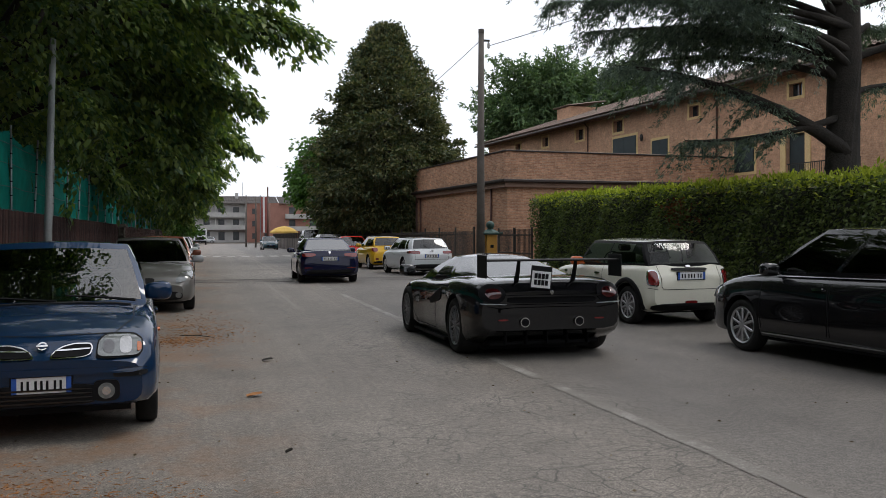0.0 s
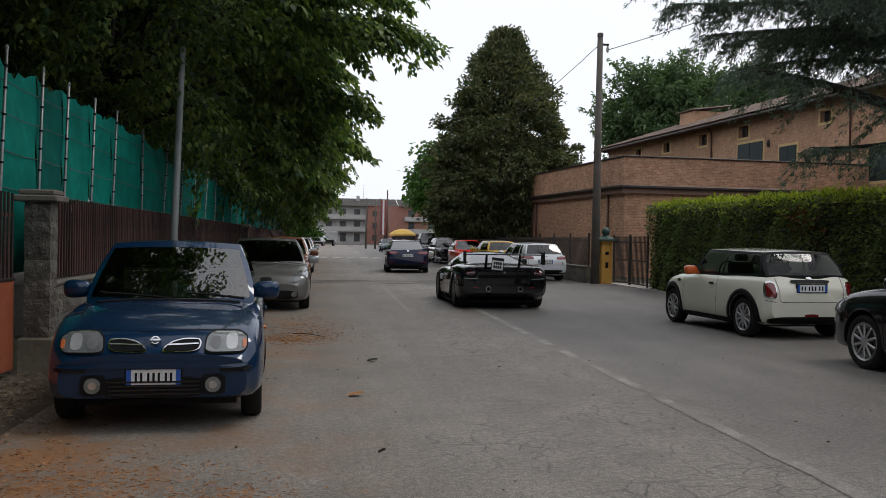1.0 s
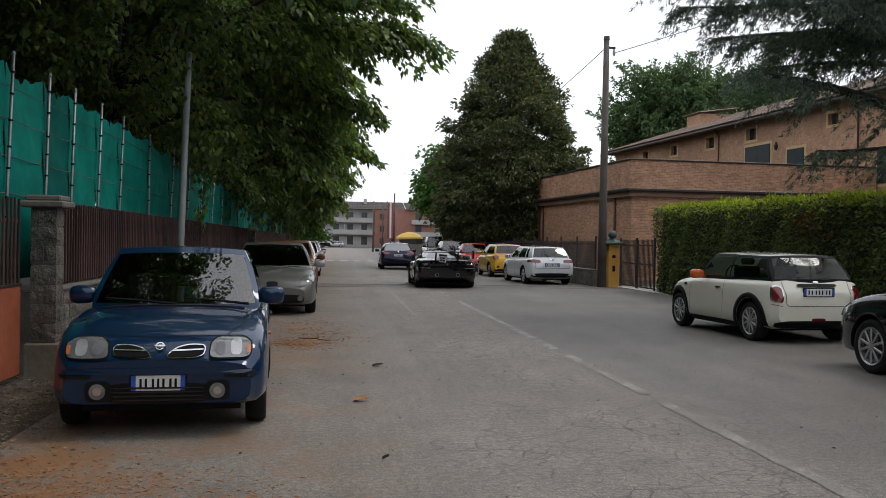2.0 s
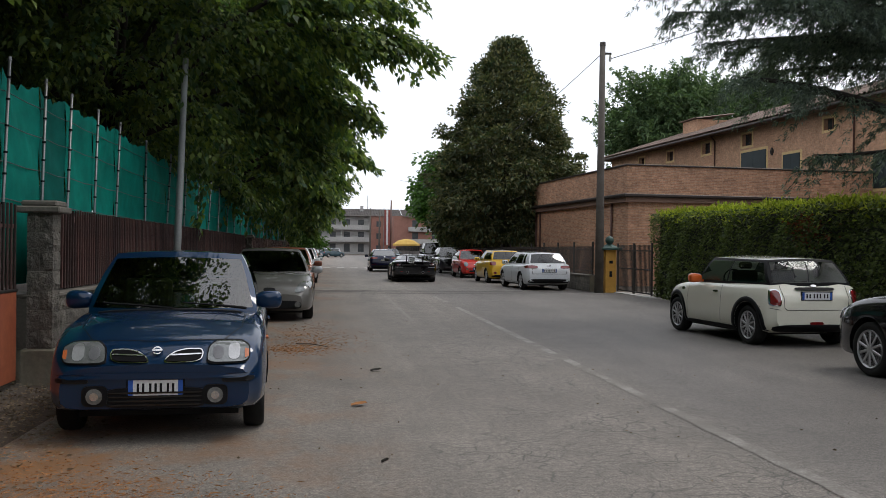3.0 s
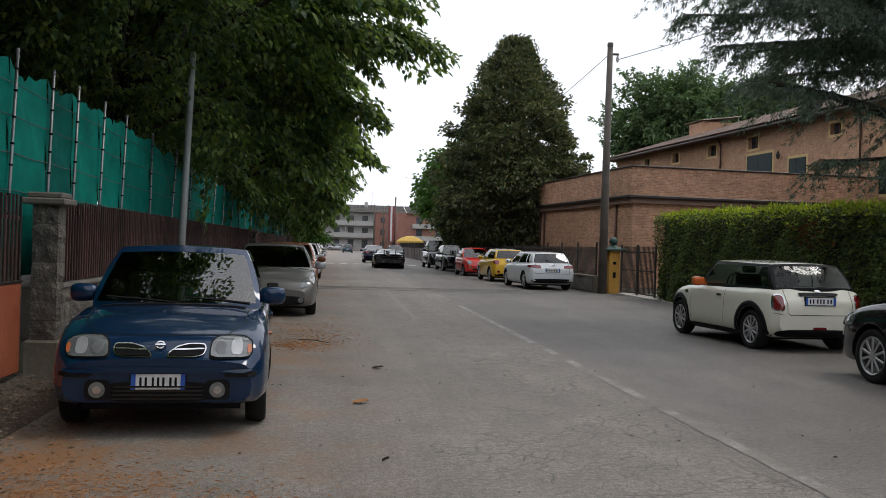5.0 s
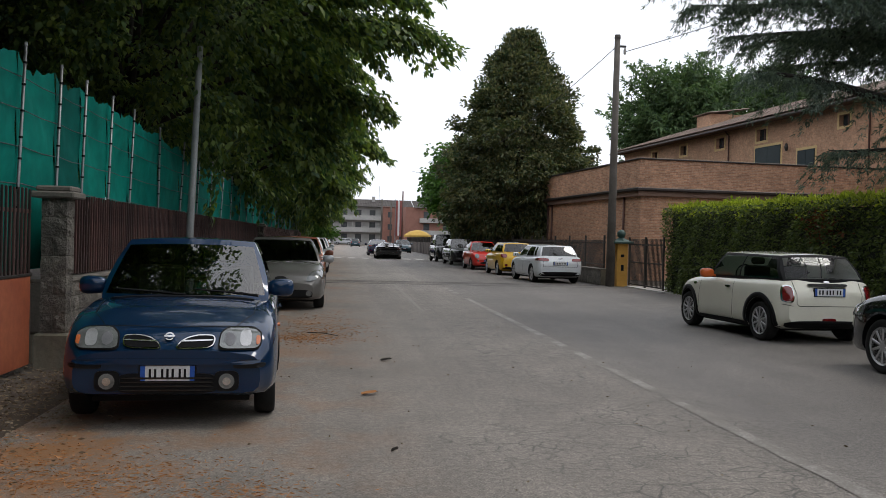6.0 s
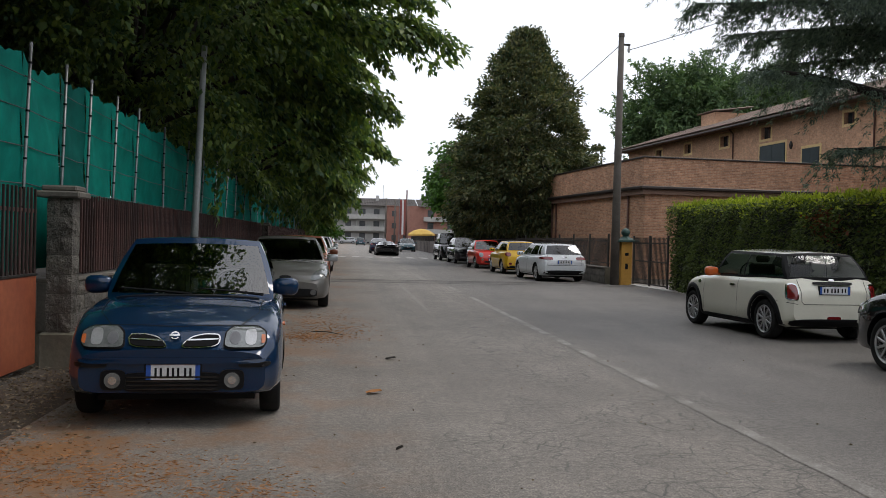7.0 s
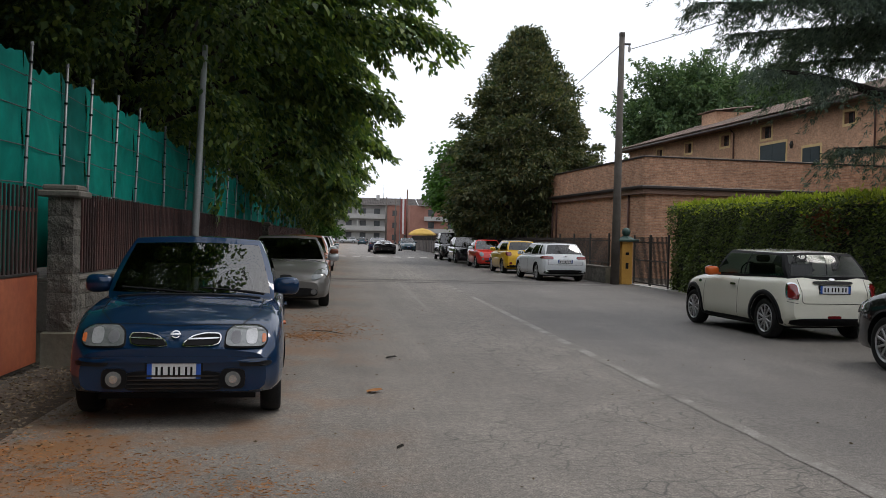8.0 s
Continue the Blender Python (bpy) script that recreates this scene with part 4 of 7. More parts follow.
netting = thing("netting_fence", pose(-3.75, 0, 0), "tall green windbreak netting tied to steel poles", "fence", kind="structure")
POSTS = [3.4, 5.2, 6.9, 8.5, 10.05, 11.33, 12.38, 13.73, 15.06, 17.35, 19.52, 21.7, 23.7, 25.8, 28.0, 30.2, 32.4, 34.6, 36.8, 39, 41.2, 43.4, 45.6, 48, 50.4, 52.8, 55.2, 57.6, 60, 62.4, 64.8]
for k, y in enumerate(POSTS):
    top = 3.36 - max(0, y - 16) * 0.016
    lean = rng.normal(0, 0.02) + 0.05
    part("pole", tube([(0.03 - lean, y, 0.0), (0.03 + lean, y, top + 0.07)], [0.018, 0.018], 8), GALV, netting, smooth=True)
    part("pole_cap", tube([(0.03 + lean, y, top + 0.06), (0.03 + lean, y, top + 0.10)], [0.022, 0.018], 8), GALV, netting)
    if k + 1 == len(POSTS):
        break
    y1 = POSTS[k + 1]
    bm = bmesh.new()
    cols, rows_n = 14, 12
    t1 = 3.36 - max(0, y1 - 16) * 0.016
    g = []
    for i in range(cols + 1):
        f = i / cols
        hi = top + (t1 - top) * f - 0.10 * math.sin(math.pi * f) * (1 + 0.3 * rng.normal())
        col = []
        for j in range(rows_n + 1):
            q = j / rows_n
            bl = 0.05 * math.sin(math.pi * f) * math.sin(2.3 * math.pi * q + k) + 0.012 * math.sin(9 * f + 17 * q + k)
            col.append(bm.verts.new((bl, y + (y1 - y) * f, 1.0 + (hi - 1.0) * q)))
        g.append(col)
    for i in range(cols):
        for j in range(rows_n):
            bm.faces.new((g[i][j], g[i + 1][j], g[i + 1][j + 1], g[i][j + 1]))
    part("net_panel", bm, NET_DOUBLE if k == 5 else NET, netting, "two layers of netting" if k == 5 else "", smooth=True)
    if y < 36:
        ties = bmesh.new()
        for j in range(7):
            zt = 1.62 + j * 0.27 + rng.normal(0, 0.03)
            q = zt / top
            xt = 0.03 - lean + 2 * lean * q
            add_tube(ties, [(xt, y, zt), (xt, y, zt + 0.022)], [0.024, 0.024], 6)
        part("cable_ties", ties, INK, netting, "black ties round the pole")
    for z in (1.95, 2.35, 2.75, 3.1):
        part("wire", tube([(0.035, y, z), (0.06, (y + y1) / 2, z - 0.03), (0.035, y1, z - 0.01)], [0.006] * 3, 4), WIRE, netting)

lamp = thing("street_lamp", pose(-3.1, 16.9, 0), "tall grey steel street lamp post rising into the crowns", "street lamp")
part("post", tube([(0, 0, -0.1), (0.04, 0, 1.2), (0.165, 0, 4.9)], [0.078, 0.070, 0.052], 14), LAMP_GREY, lamp, smooth=True)
part("base_plate", box(-0.16, 0.16, -0.16, 0.16, -0.02, 0.03, 0.01), LAMP_GREY, lamp)
part("door", box(0.085, 0.10, -0.04, 0.04, 0.5, 0.85, 0.004), LAMP_GREY, lamp, m=pose(-0.012, 0, 0))

# ---------------------------------------------------------------- garage and house
GU, GV = Vector((-0.0962, 0.9954, 0)), Vector((0.9954, 0.0962, 0))
GANG = math.degrees(math.atan2(0.0962, 0.9954))
GARAGE = pose(11.9, 36.0, 0, 0, 0, GANG)
garage = thing("garage_building", GARAGE, "low pink brick garage with flat terrace roof", "building")
part("wall", box(0, 11.5, 0, 12.0, 0, 3.50), BRICK, garage, "pink brick wall")
part("parapet", box(-0.10, 11.5, -0.10, 12.1, 3.84, 5.0), BRICK, garage, "brick terrace parapet")
part("coping", box(-0.16, 11.5, -0.16, 12.16, 5.0, 5.07, 0.015), GUTTER, garage, "thin dark coping")
part("gutter", box(-0.32, 11.5, -0.32, 12.3, 3.70, 3.84, 0.03), GUTTER, garage, "dark metal gutter band")
part("soffit", box(-0.18, 11.5, -0.18, 12.2, 3.50, 3.70), plain("soffit_paint", (0.16, 0.10, 0.075), (0.21, 0.135, 0.10), 0.9), garage)
for x, y in ((-0.06, 1.6), (-0.06, 11.2), (-0.06, 11.85)):
    part("downpipe", tube([(x, y, 0), (x, y, 3.6)], [0.05, 0.05], 8), COPPER_BROWN, garage, "brown downpipe", True)

HX = 11.6
house = thing("house", GARAGE, "long ochre brick house with tiled hip roof", "house")
EAVE = 8.30
Y0, Y1 = -16.0, 29.0
WINS = [(23.75, 7.72, 0.85, 0.58, 0), (19.45, 7.70, 0.9, 0.62, 0), (14.75, 7.70, 1.0, 0.66, 0), (10.25, 7.70, 1.0, 0.66, 0), (3.1, 7.62, 0.8, 0.55, 0), (-4.0, 7.6, 0.8, 0.55, 0),
        (9.55, 6.35, 2.45, 1.32, 1), (6.05, 5.90, 1.45, 1.22, 1), (-0.72, 5.10, 1.35, 1.55, 1), (-11.0, 4.9, 1.3, 1.5, 1)]
# facade with real openings, built as a grid of wall blocks
cuts_y = sorted({Y0, Y1, *[a for w in WINS + [(-4.0, 4.6, 1.15, 2.3, 2)] for a in (w[0] - w[2] / 2, w[0] + w[2] / 2)]})
cuts_z = sorted({0.0, EAVE, *[a for w in WINS + [(-4.0, 4.6, 1.15, 2.3, 2)] for a in (w[1] - w[3] / 2, w[1] + w[3] / 2)]})
wb = bmesh.new()
def is_hole(y, z):
    return any(abs(y - w[0]) < w[2] / 2 and abs(z - w[1]) < w[3] / 2 for w in WINS + [(-4.0, 4.6, 1.15, 2.3, 2)])
for ya, yb in zip(cuts_y, cuts_y[1:]):
    for za, zb in zip(cuts_z, cuts_z[1:]):
        if not is_hole((ya + yb) / 2, (za + zb) / 2):
            add_box(wb, HX, HX + 0.35, ya, yb, za, zb)
bmesh.ops.remove_doubles(wb, verts=wb.verts, dist=1e-4)
part("wall", wb, HOUSE_BRICK, house, "ochre brick facade")
part("wall", box(HX + 0.35, HX + 11, Y0, Y0 + 0.3, 0, EAVE), HOUSE_BRICK, house)
part("wall", box(HX + 0.35, HX + 11, Y1 - 0.3, Y1, 0, EAVE), HOUSE_BRICK, house)
part("wall", box(HX + 10.7, HX + 11, Y0 + 0.3, Y1 - 0.3, 0, EAVE), HOUSE_BRICK, house)
for y, z, w, h, kind in WINS:
    win = part("window", box(HX + 0.22, HX + 0.26, y - w / 2, y + w / 2, z - h / 2, z + h / 2), WINDOW_GLASS, house, "small attic window" if not kind else "window behind dark green shutters")
    f = bmesh.new()
    for a0, a1, b0, b1 in ((-w / 2 - 0.13, w / 2 + 0.13, h / 2, h / 2 + 0.13), (-w / 2 - 0.13, w / 2 + 0.13, -h / 2 - 0.13, -h / 2), (-w / 2 - 0.13, -w / 2, -h / 2, h / 2), (w / 2, w / 2 + 0.13, -h / 2, h / 2)):
        add_box(f, HX - 0.025, HX + 0.02, y + a0, y + a1, z + b0, z + b1)
    part("surround", f, CREAM, win, "cream plaster surround")
    if kind:
        for s in (-1, 1):
            sh = part("shutter", box(HX - 0.06, HX - 0.015, y + (s - 1) * w / 4 + 0.01, y + (s + 1) * w / 4 - 0.01, z - h / 2 + 0.02, z + h / 2 - 0.02, 0.008), SHUTTER, win, "dark green shutter leaf")
    else:
        part("frame", box(HX + 0.18, HX + 0.22, y - 0.03, y + 0.03, z - h / 2, z + h / 2), COPPER_BROWN, win)
door = part("door", box(HX + 0.15, HX + 0.2, -4.55, -3.45, 3.45, 5.75, 0.01), SHUTTER, house, "dark green balcony door")
f = bmesh.new()
for a0, a1, b0, b1 in ((-4.9, -3.1, 5.75, 6.0), (-4.9, -4.575, 3.45, 5.75), (-3.425, -3.1, 3.45, 5.75)):
    add_box(f, HX - 0.05, HX + 0.02, a0, a1, b0, b1)
part("surround", f, CREAM, door, "cream plaster surround")
bal = part("balcony", box(HX - 1.1, HX, -8.6, -4.7, 3.28, 3.43, 0.01), CONCRETE, house, "concrete balcony with iron rail")
part("rail", box(HX - 1.08, HX - 1.04, -8.6, -4.7, 4.33, 4.37), DARK_IRON, bal)
for k in range(32):
    part("baluster", box(HX - 1.07, HX - 1.05, -8.58 + k * 0.122, -8.56 + k * 0.122, 3.43, 4.33), DARK_IRON, bal)
for y in (13.6, 1.2):
    part("downpipe", tube([(HX - 0.09, y, 0), (HX - 0.09, y, EAVE - 0.3), (HX - 0.35, y, EAVE - 0.02)], [0.05] * 3, 8), COPPER_BROWN, house, "brown downpipe", True)
part("wall_lantern", tube([(HX - 0.25, 7.45, 6.55), (HX - 0.25, 7.45, 6.75), (HX - 0.25, 7.45, 6.95)], [0.06, 0.12, 0.05], 6), DARK_IRON, house, "dark wall lantern")
part("gutter", box(HX - 0.92, HX - 0.80, Y0 - 0.8, Y1 + 0.8, EAVE - 0.06, EAVE + 0.05, 0.02), GUTTER, house)
part("eave", box(HX - 0.8, HX + 11.8, Y0 - 0.8, Y1 + 0.8, EAVE, EAVE + 0.10), plain("eave_boards", (0.11, 0.065, 0.045), (0.15, 0.09, 0.062), 0.9), house)
# roof slopes with rows of rounded tiles
def roof_slope(p0, p1, q0, q1, count, rows_n):
    """Corrugated slope between an eave line p0-p1 and a ridge line q0-q1."""
    p0, p1, q0, q1 = map(Vector, (p0, p1, q0, q1))
    nrm = (p1 - p0).cross(q0 - p0).normalized()
    if nrm.z < 0:
        nrm = -nrm
    bm, g = bmesh.new(), []
    for i in range(count * 4 + 1):
        f = i / (count * 4)
        col = []
        for j in range(rows_n * 2):
            r = (j + 1) // 2 / rows_n
            step = 0.03 if j % 2 == 0 else 0.0
            a = p0.lerp(p1, f).lerp(q0.lerp(q1, f), min(r, 1))
            col.append(bm.verts.new(a + nrm * (0.07 * abs(math.sin(f * count * math.pi)) + step)))
        g.append(col)
    for a, b in zip(g, g[1:]):
        for j in range(len(a) - 1):
            bm.faces.new((a[j], b[j], b[j + 1], a[j + 1]))
    return bm
RZ, XM = EAVE + 2.25, HX + 5.5
E0, E1 = Y0 - 0.8, Y1 + 0.8
part("roof", roof_slope((HX - 0.85, E0, EAVE + 0.11), (HX - 0.85, E1, EAVE + 0.11), (XM, E0 + 6, RZ), (XM, E1 - 6, RZ), 150, 16), ROOF, house, "weathered clay tile roof slope")
part("roof", roof_slope((HX + 11.85, E1, EAVE + 0.11), (HX + 11.85, E0, EAVE + 0.11), (XM, E1 - 6, RZ), (XM, E0 + 6, RZ), 40, 6), ROOF, house)
part("roof", roof_slope((HX - 0.85, E1, EAVE + 0.11), (HX + 11.85, E1, EAVE + 0.11), (XM, E1 - 6, RZ), (XM + 0.05, E1 - 6, RZ), 40, 14), ROOF, house)
part("roof", roof_slope((HX + 11.85, E0, EAVE + 0.11), (HX - 0.85, E0, EAVE + 0.11), (XM + 0.05, E0 + 6, RZ), (XM, E0 + 6, RZ), 40, 6), ROOF, house)
dorm = part("dormer", box(HX + 2.2, HX + 4.4, 20.0, 22.0, EAVE + 0.8, EAVE + 2.0), HOUSE_BRICK, house, "brick dormer with tiled roof")
part("dormer_roof", roof_slope((HX + 2.0, 19.7, EAVE + 2.0), (HX + 2.0, 22.3, EAVE + 2.0), (HX + 4.8, 19.7, EAVE + 2.4), (HX + 4.8, 22.3, EAVE + 2.4), 10, 5), ROOF, dorm)

# unseen block added behind the camera to keep bright sky out of reflections
back_screen = thing("house", pose(-35, -88, 0), "unseen plain block added to screen the sky behind the camera", "house")
part("wall", box(0, 75, 0, 10, 0, 8.5), FAR_GREY, back_screen)
part("roof", roof_slope((-1, 11, 8.5), (76, 11, 8.5), (-1, 5, 10.6), (76, 5, 10.6), 60, 4), ROOF, back_screen)

far_house = thing("house", pose(17.0, 84, 0), "cream plastered house with a tiled gable roof", "house")
part("wall", box(-5.5, 5.6, 0, 9, 0, 8.7), CREAM, far_house, "cream plaster wall")
gable = bmesh.new()
front, rear = [[gable.verts.new((x, y, z)) for x, z in ((-5.5, 8.7), (5.6, 8.7), (0.0, 12.4))] for y in (0.0, 9.0)]
gable.faces.new(front), gable.faces.new(rear[::-1])
for k in range(3):
    gable.faces.new((front[k], rear[k], rear[(k + 1) % 3], front[(k + 1) % 3]))
bmesh.ops.recalc_face_normals(gable, faces=gable.faces)
part("gable", gable, CREAM, far_house)
part("roof", roof_slope((6.5, -0.7, 8.28), (6.5, 9.7, 8.28), (0, -0.7, 12.55), (0, 9.7, 12.55), 40, 8), ROOF, far_house, "weathered clay tile roof slope")
part("roof", roof_slope((-6.5, 9.7, 8.22), (-6.5, -0.7, 8.22), (0, 9.7, 12.55), (0, -0.7, 12.55), 40, 8), ROOF, far_house)
for x in (-6.5, 6.5):
    part("bargeboard", tube([(x, -0.66, 8.16), (0, -0.66, 12.46)], [0.10, 0.10], 4), COPPER_BROWN, far_house)

# ---------------------------------------------------------------- railing, gate and hedge side
rail = thing("railing_fence", pose(8.95, 0, 0), "dark iron railing on a low stone wall", "fence", kind="structure")
part("plinth", box(-0.12, 0.18, 31.0, 92, -0.05, 0.55), CONCRETE, rail, "low wall of grey stone")
y = 31.02
rs = np.random.default_rng(5)
while y < 40:
    for row in range(2):
        ln = rs.uniform(0.4, 0.7)
        ashlar(rail, -0.155, -0.10, y, y + 0.55, 0.02 + row * 0.26, 0.27 + row * 0.26, rs)
    y += 0.56
part("coping", box(-0.20, 0.24, 31.0, 92, 0.55, 0.60, 0.01), CAP_STONE, rail)
bm = bmesh.new()
add_box(bm, -0.011, 0.011, -0.011, 0.011, 0.60, 1.62)
rod = bpy.data.meshes.new("rod")
bm.to_mesh(rod)
bm.free()
rod.materials.append(DARK_IRON)
for k in range(170):
    mesh_part("rod", rod, None, rail, m=pose(0.02, 31.15 + k * 0.125, 0))
far_rods = bmesh.new()
for k in range(310):
    add_box(far_rods, 0.01, 0.03, 52.4 + k * 0.125, 52.42 + k * 0.125, 0.60, 1.62)
tagged(part("rods", far_rods, DARK_IRON, rail), kind="stuff")
for z in (0.72, 1.50):
    part("rail", box(0.0, 0.04, 31.0, 92, z, z + 0.03), DARK_IRON, rail)
for k in range(20):
    part("post", box(-0.01, 0.05, 31.1 + k * 2.5, 31.16 + k * 2.5, 0.6, 1.78), DARK_IRON, rail)

gp = thing("gatepost", pose(9.40, 30.55, 0), "yellow plastered gatepost with dark green cap and ball", "gatepost")
part("shaft", box(-0.19, 0.19, -0.19, 0.19, -0.02, 1.50, 0.012), YELLOW_PLASTER, gp, "yellow plaster shaft")
part("cap", box(-0.36, 0.36, -0.36, 0.36, 1.49, 1.58, 0.02), GREEN_CAP, gp, "dark green cap")
part("cap_slope", lathe([(1.58, 0.34), (1.68, 0.12), (1.72, 0.08)], 4, "z"), GREEN_CAP, gp)
bm = bmesh.new()
bmesh.ops.create_uvsphere(bm, u_segments=16, v_segments=10, radius=0.15, matrix=Matrix.Translation((0, 0, 1.83)))
part("ball", bm, GREEN_CAP, gp, "round finial", True)
part("letter_box", box(-0.06, 0.06, -0.215, -0.188, 1.02, 1.12, 0.005), BLACK_TRIM, gp)
part("beacon", box(-0.32, -0.19, -0.1, 0.03, 1.22, 1.46, 0.02), plain("amber_box", (0.5, 0.27, 0.03), (0.6, 0.33, 0.04), 0.4), gp, "yellow warning beacon box")
part("intercom", box(-0.05, 0.05, -0.205, -0.188, 0.55, 0.75, 0.004), BLACK_TRIM, gp)
gate_r = thing("metal_gate", pose(9.62, 30.35, 0, 0, 0, 0), "dark iron double gate with plain upright rods", "gate")
for leaf in range(2):
    y0 = -0.05 - leaf * 1.72
    part("stile", box(-0.025, 0.025, y0 - 0.05, y0, 0.06, 1.72), DARK_IRON, gate_r)
    part("stile", box(-0.025, 0.025, y0 - 1.70, y0 - 1.65, 0.06, 1.72), DARK_IRON, gate_r)
    for z in (0.10, 0.85, 1.45):
        part("crossbar", box(-0.02, 0.02, y0 - 1.65, y0 - 0.05, z, z + 0.04), DARK_IRON, gate_r)
    for k in range(13):
        part("rod", box(-0.010, 0.010, y0 - 0.17 - k * 0.118, y0 - 0.15 - k * 0.118, 0.14, 1.66), DARK_IRON, gate_r)
part("threshold", box(-0.10, 0.14, -3.6, 0.0, 0.0, 0.025), BALCONY, gate_r, "pale stone threshold")

pole = thing("utility_pole", pose(8.97, 30.35, 0), "tall weathered grey utility pole", "utility pole")
part("shaft", tube([(0, 0, -0.2), (0.02, 0, 4), (0.05, 0, 8.62)], [0.16, 0.13, 0.095], 14), POLE_CONCRETE, pole, smooth=True)
part("pole_cap", tube([(0.05, 0, 8.6), (0.05, 0, 8.72)], [0.11, 0.10], 12), POLE_CONCRETE, pole)
part("bracket", box(0.1, 0.36, -0.04, 0.04, 8.30, 8.36), DARK_IRON, pole)
part("insulator", lathe([(7.95, 0.02), (8.0, 0.05), (8.1, 0.05), (8.2, 0.02)], 10, "z"), BALCONY, pole, m=pose(0.32, 0, 0.1))
def cable(a, b, sag, r=0.013):
    a, b = Vector(a), Vector(b)
    pts = [a.lerp(b, k / 24) - Vector((0, 0, sag * 4 * (k / 24) * (1 - k / 24))) for k in range(25)]
    ob = part("overhead_cable", tube(pts, [r] * 25, 5), WIRE)
    return tagged(ob, "thin dark overhead cable from the pole", "cable")
cable((9.29, 30.35, 8.15), (22.0, 19.0, 12.4), 0.35)
cable((9.02, 30.35, 8.35), (6.2, 88, 8.2), 1.6)

# hedge: near-black core painted as inner shade, leaves and a fringe of fresh shoots
def hedge_front(y):
    return 9.30 + (y - 5) * 0.028
def hedge_top(y):
    return 2.30 + max(0, (y - 8)) * 0.017
hedge = thing("hedge", pose(0, 0, 0), "tall clipped green hedge with yellow-green fresh tips", "hedge")
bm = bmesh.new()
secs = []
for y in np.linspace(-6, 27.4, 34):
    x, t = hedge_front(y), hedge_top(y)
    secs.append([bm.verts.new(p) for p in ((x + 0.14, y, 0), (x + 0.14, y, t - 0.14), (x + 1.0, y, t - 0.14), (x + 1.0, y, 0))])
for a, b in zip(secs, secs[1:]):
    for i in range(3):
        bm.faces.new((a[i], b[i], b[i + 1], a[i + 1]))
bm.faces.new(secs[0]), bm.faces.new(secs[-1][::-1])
part("dark_core", bm, HEDGE_CORE, hedge)
hr = np.random.default_rng(8)
def hedge_leaves(k, face):
    y = -6 + 33.5 * hr.random(k) ** 0.85
    if face == "front":
        q = hr.random(k)
        z = q * (2.30 + np.maximum(0, y - 8) * 0.017)
        bulge = 0.08 * np.sin(y * 1.9 + 3 * q) + 0.06 * np.sin(y * 4.3 + 8 * q)
        x = 9.30 + (y - 5) * 0.028 + 0.02 + bulge + hr.normal(0, 0.06, k)
        way = np.stack([-np.abs(hr.normal(0.8, 0.4, k)), hr.normal(0, 0.7, k), hr.normal(0.1, 0.6, k)], 1)
    elif face == "end":
        y = 27.4 + hr.normal(0, 0.08, k)
        q = hr.random(k)
        x = 9.93 + hr.random(k) * 1.1
        z = q * 2.63
        way = np.stack([hr.normal(0, 0.7, k), np.abs(hr.normal(0.8, 0.4, k)), hr.normal(0.1, 0.6, k)], 1)
    else:
        x = 9.30 + (y - 5) * 0.028 + hr.random(k) * 1.05
        z = 2.30 + np.maximum(0, y - 8) * 0.017 + hr.normal(-0.02, 0.06, k) + 0.05 * np.sin(y * 2.3)
        way = np.stack([hr.normal(0, 0.5, k), hr.normal(0, 0.5, k), np.abs(hr.normal(0.9, 0.4, k))], 1)
    return np.stack([x, y, z], 1), way
p, w = hedge_leaves(52000, "front")
p2, w2 = hedge_leaves(2600, "end")
tagged(mesh_part("leaves", leaf_mesh("leaves", np.r_[p, p2], np.r_[w, w2], 0.085, 0.048, hr), LEAF_HEDGE, hedge, "dense dark green leaves"), kind="stuff")
p, w = hedge_leaves(16000, "top")
TIPS = foliage("fresh_tips", (0.15, 0.19, 0.022), (0.40, 0.42, 0.06), 0.5, 0.45)
q, qw = hedge_leaves(9000, "front")
keep = q[:, 2] > (2.30 + np.maximum(0, q[:, 1] - 8) * 0.017) * (0.80 + 0.2 * hr.random(len(q)))
q = q[keep] + np.array([-0.05, 0, 0])
p, w = np.r_[p, q], np.r_[w, qw[keep]]
tagged(mesh_part("fresh_growth", leaf_mesh("shoots", p, w, 0.12, 0.045, hr, 0.05), TIPS, hedge, "yellow-green fresh shoots"), kind="stuff")
cl = np.stack([9.62 + hr.normal(0, 0.06, 260), 17.6 + hr.normal(0, 0.35, 260), 1.95 + hr.normal(0, 0.18, 260)], 1)
tagged(mesh_part("withered_patch", leaf_mesh("withered", cl, hr.normal(size=(260, 3)) + np.array([-1.0, 0, 0]), 0.10, 0.05, hr), LEAF_RED, hedge, "withered reddish leaves"), kind="stuff")

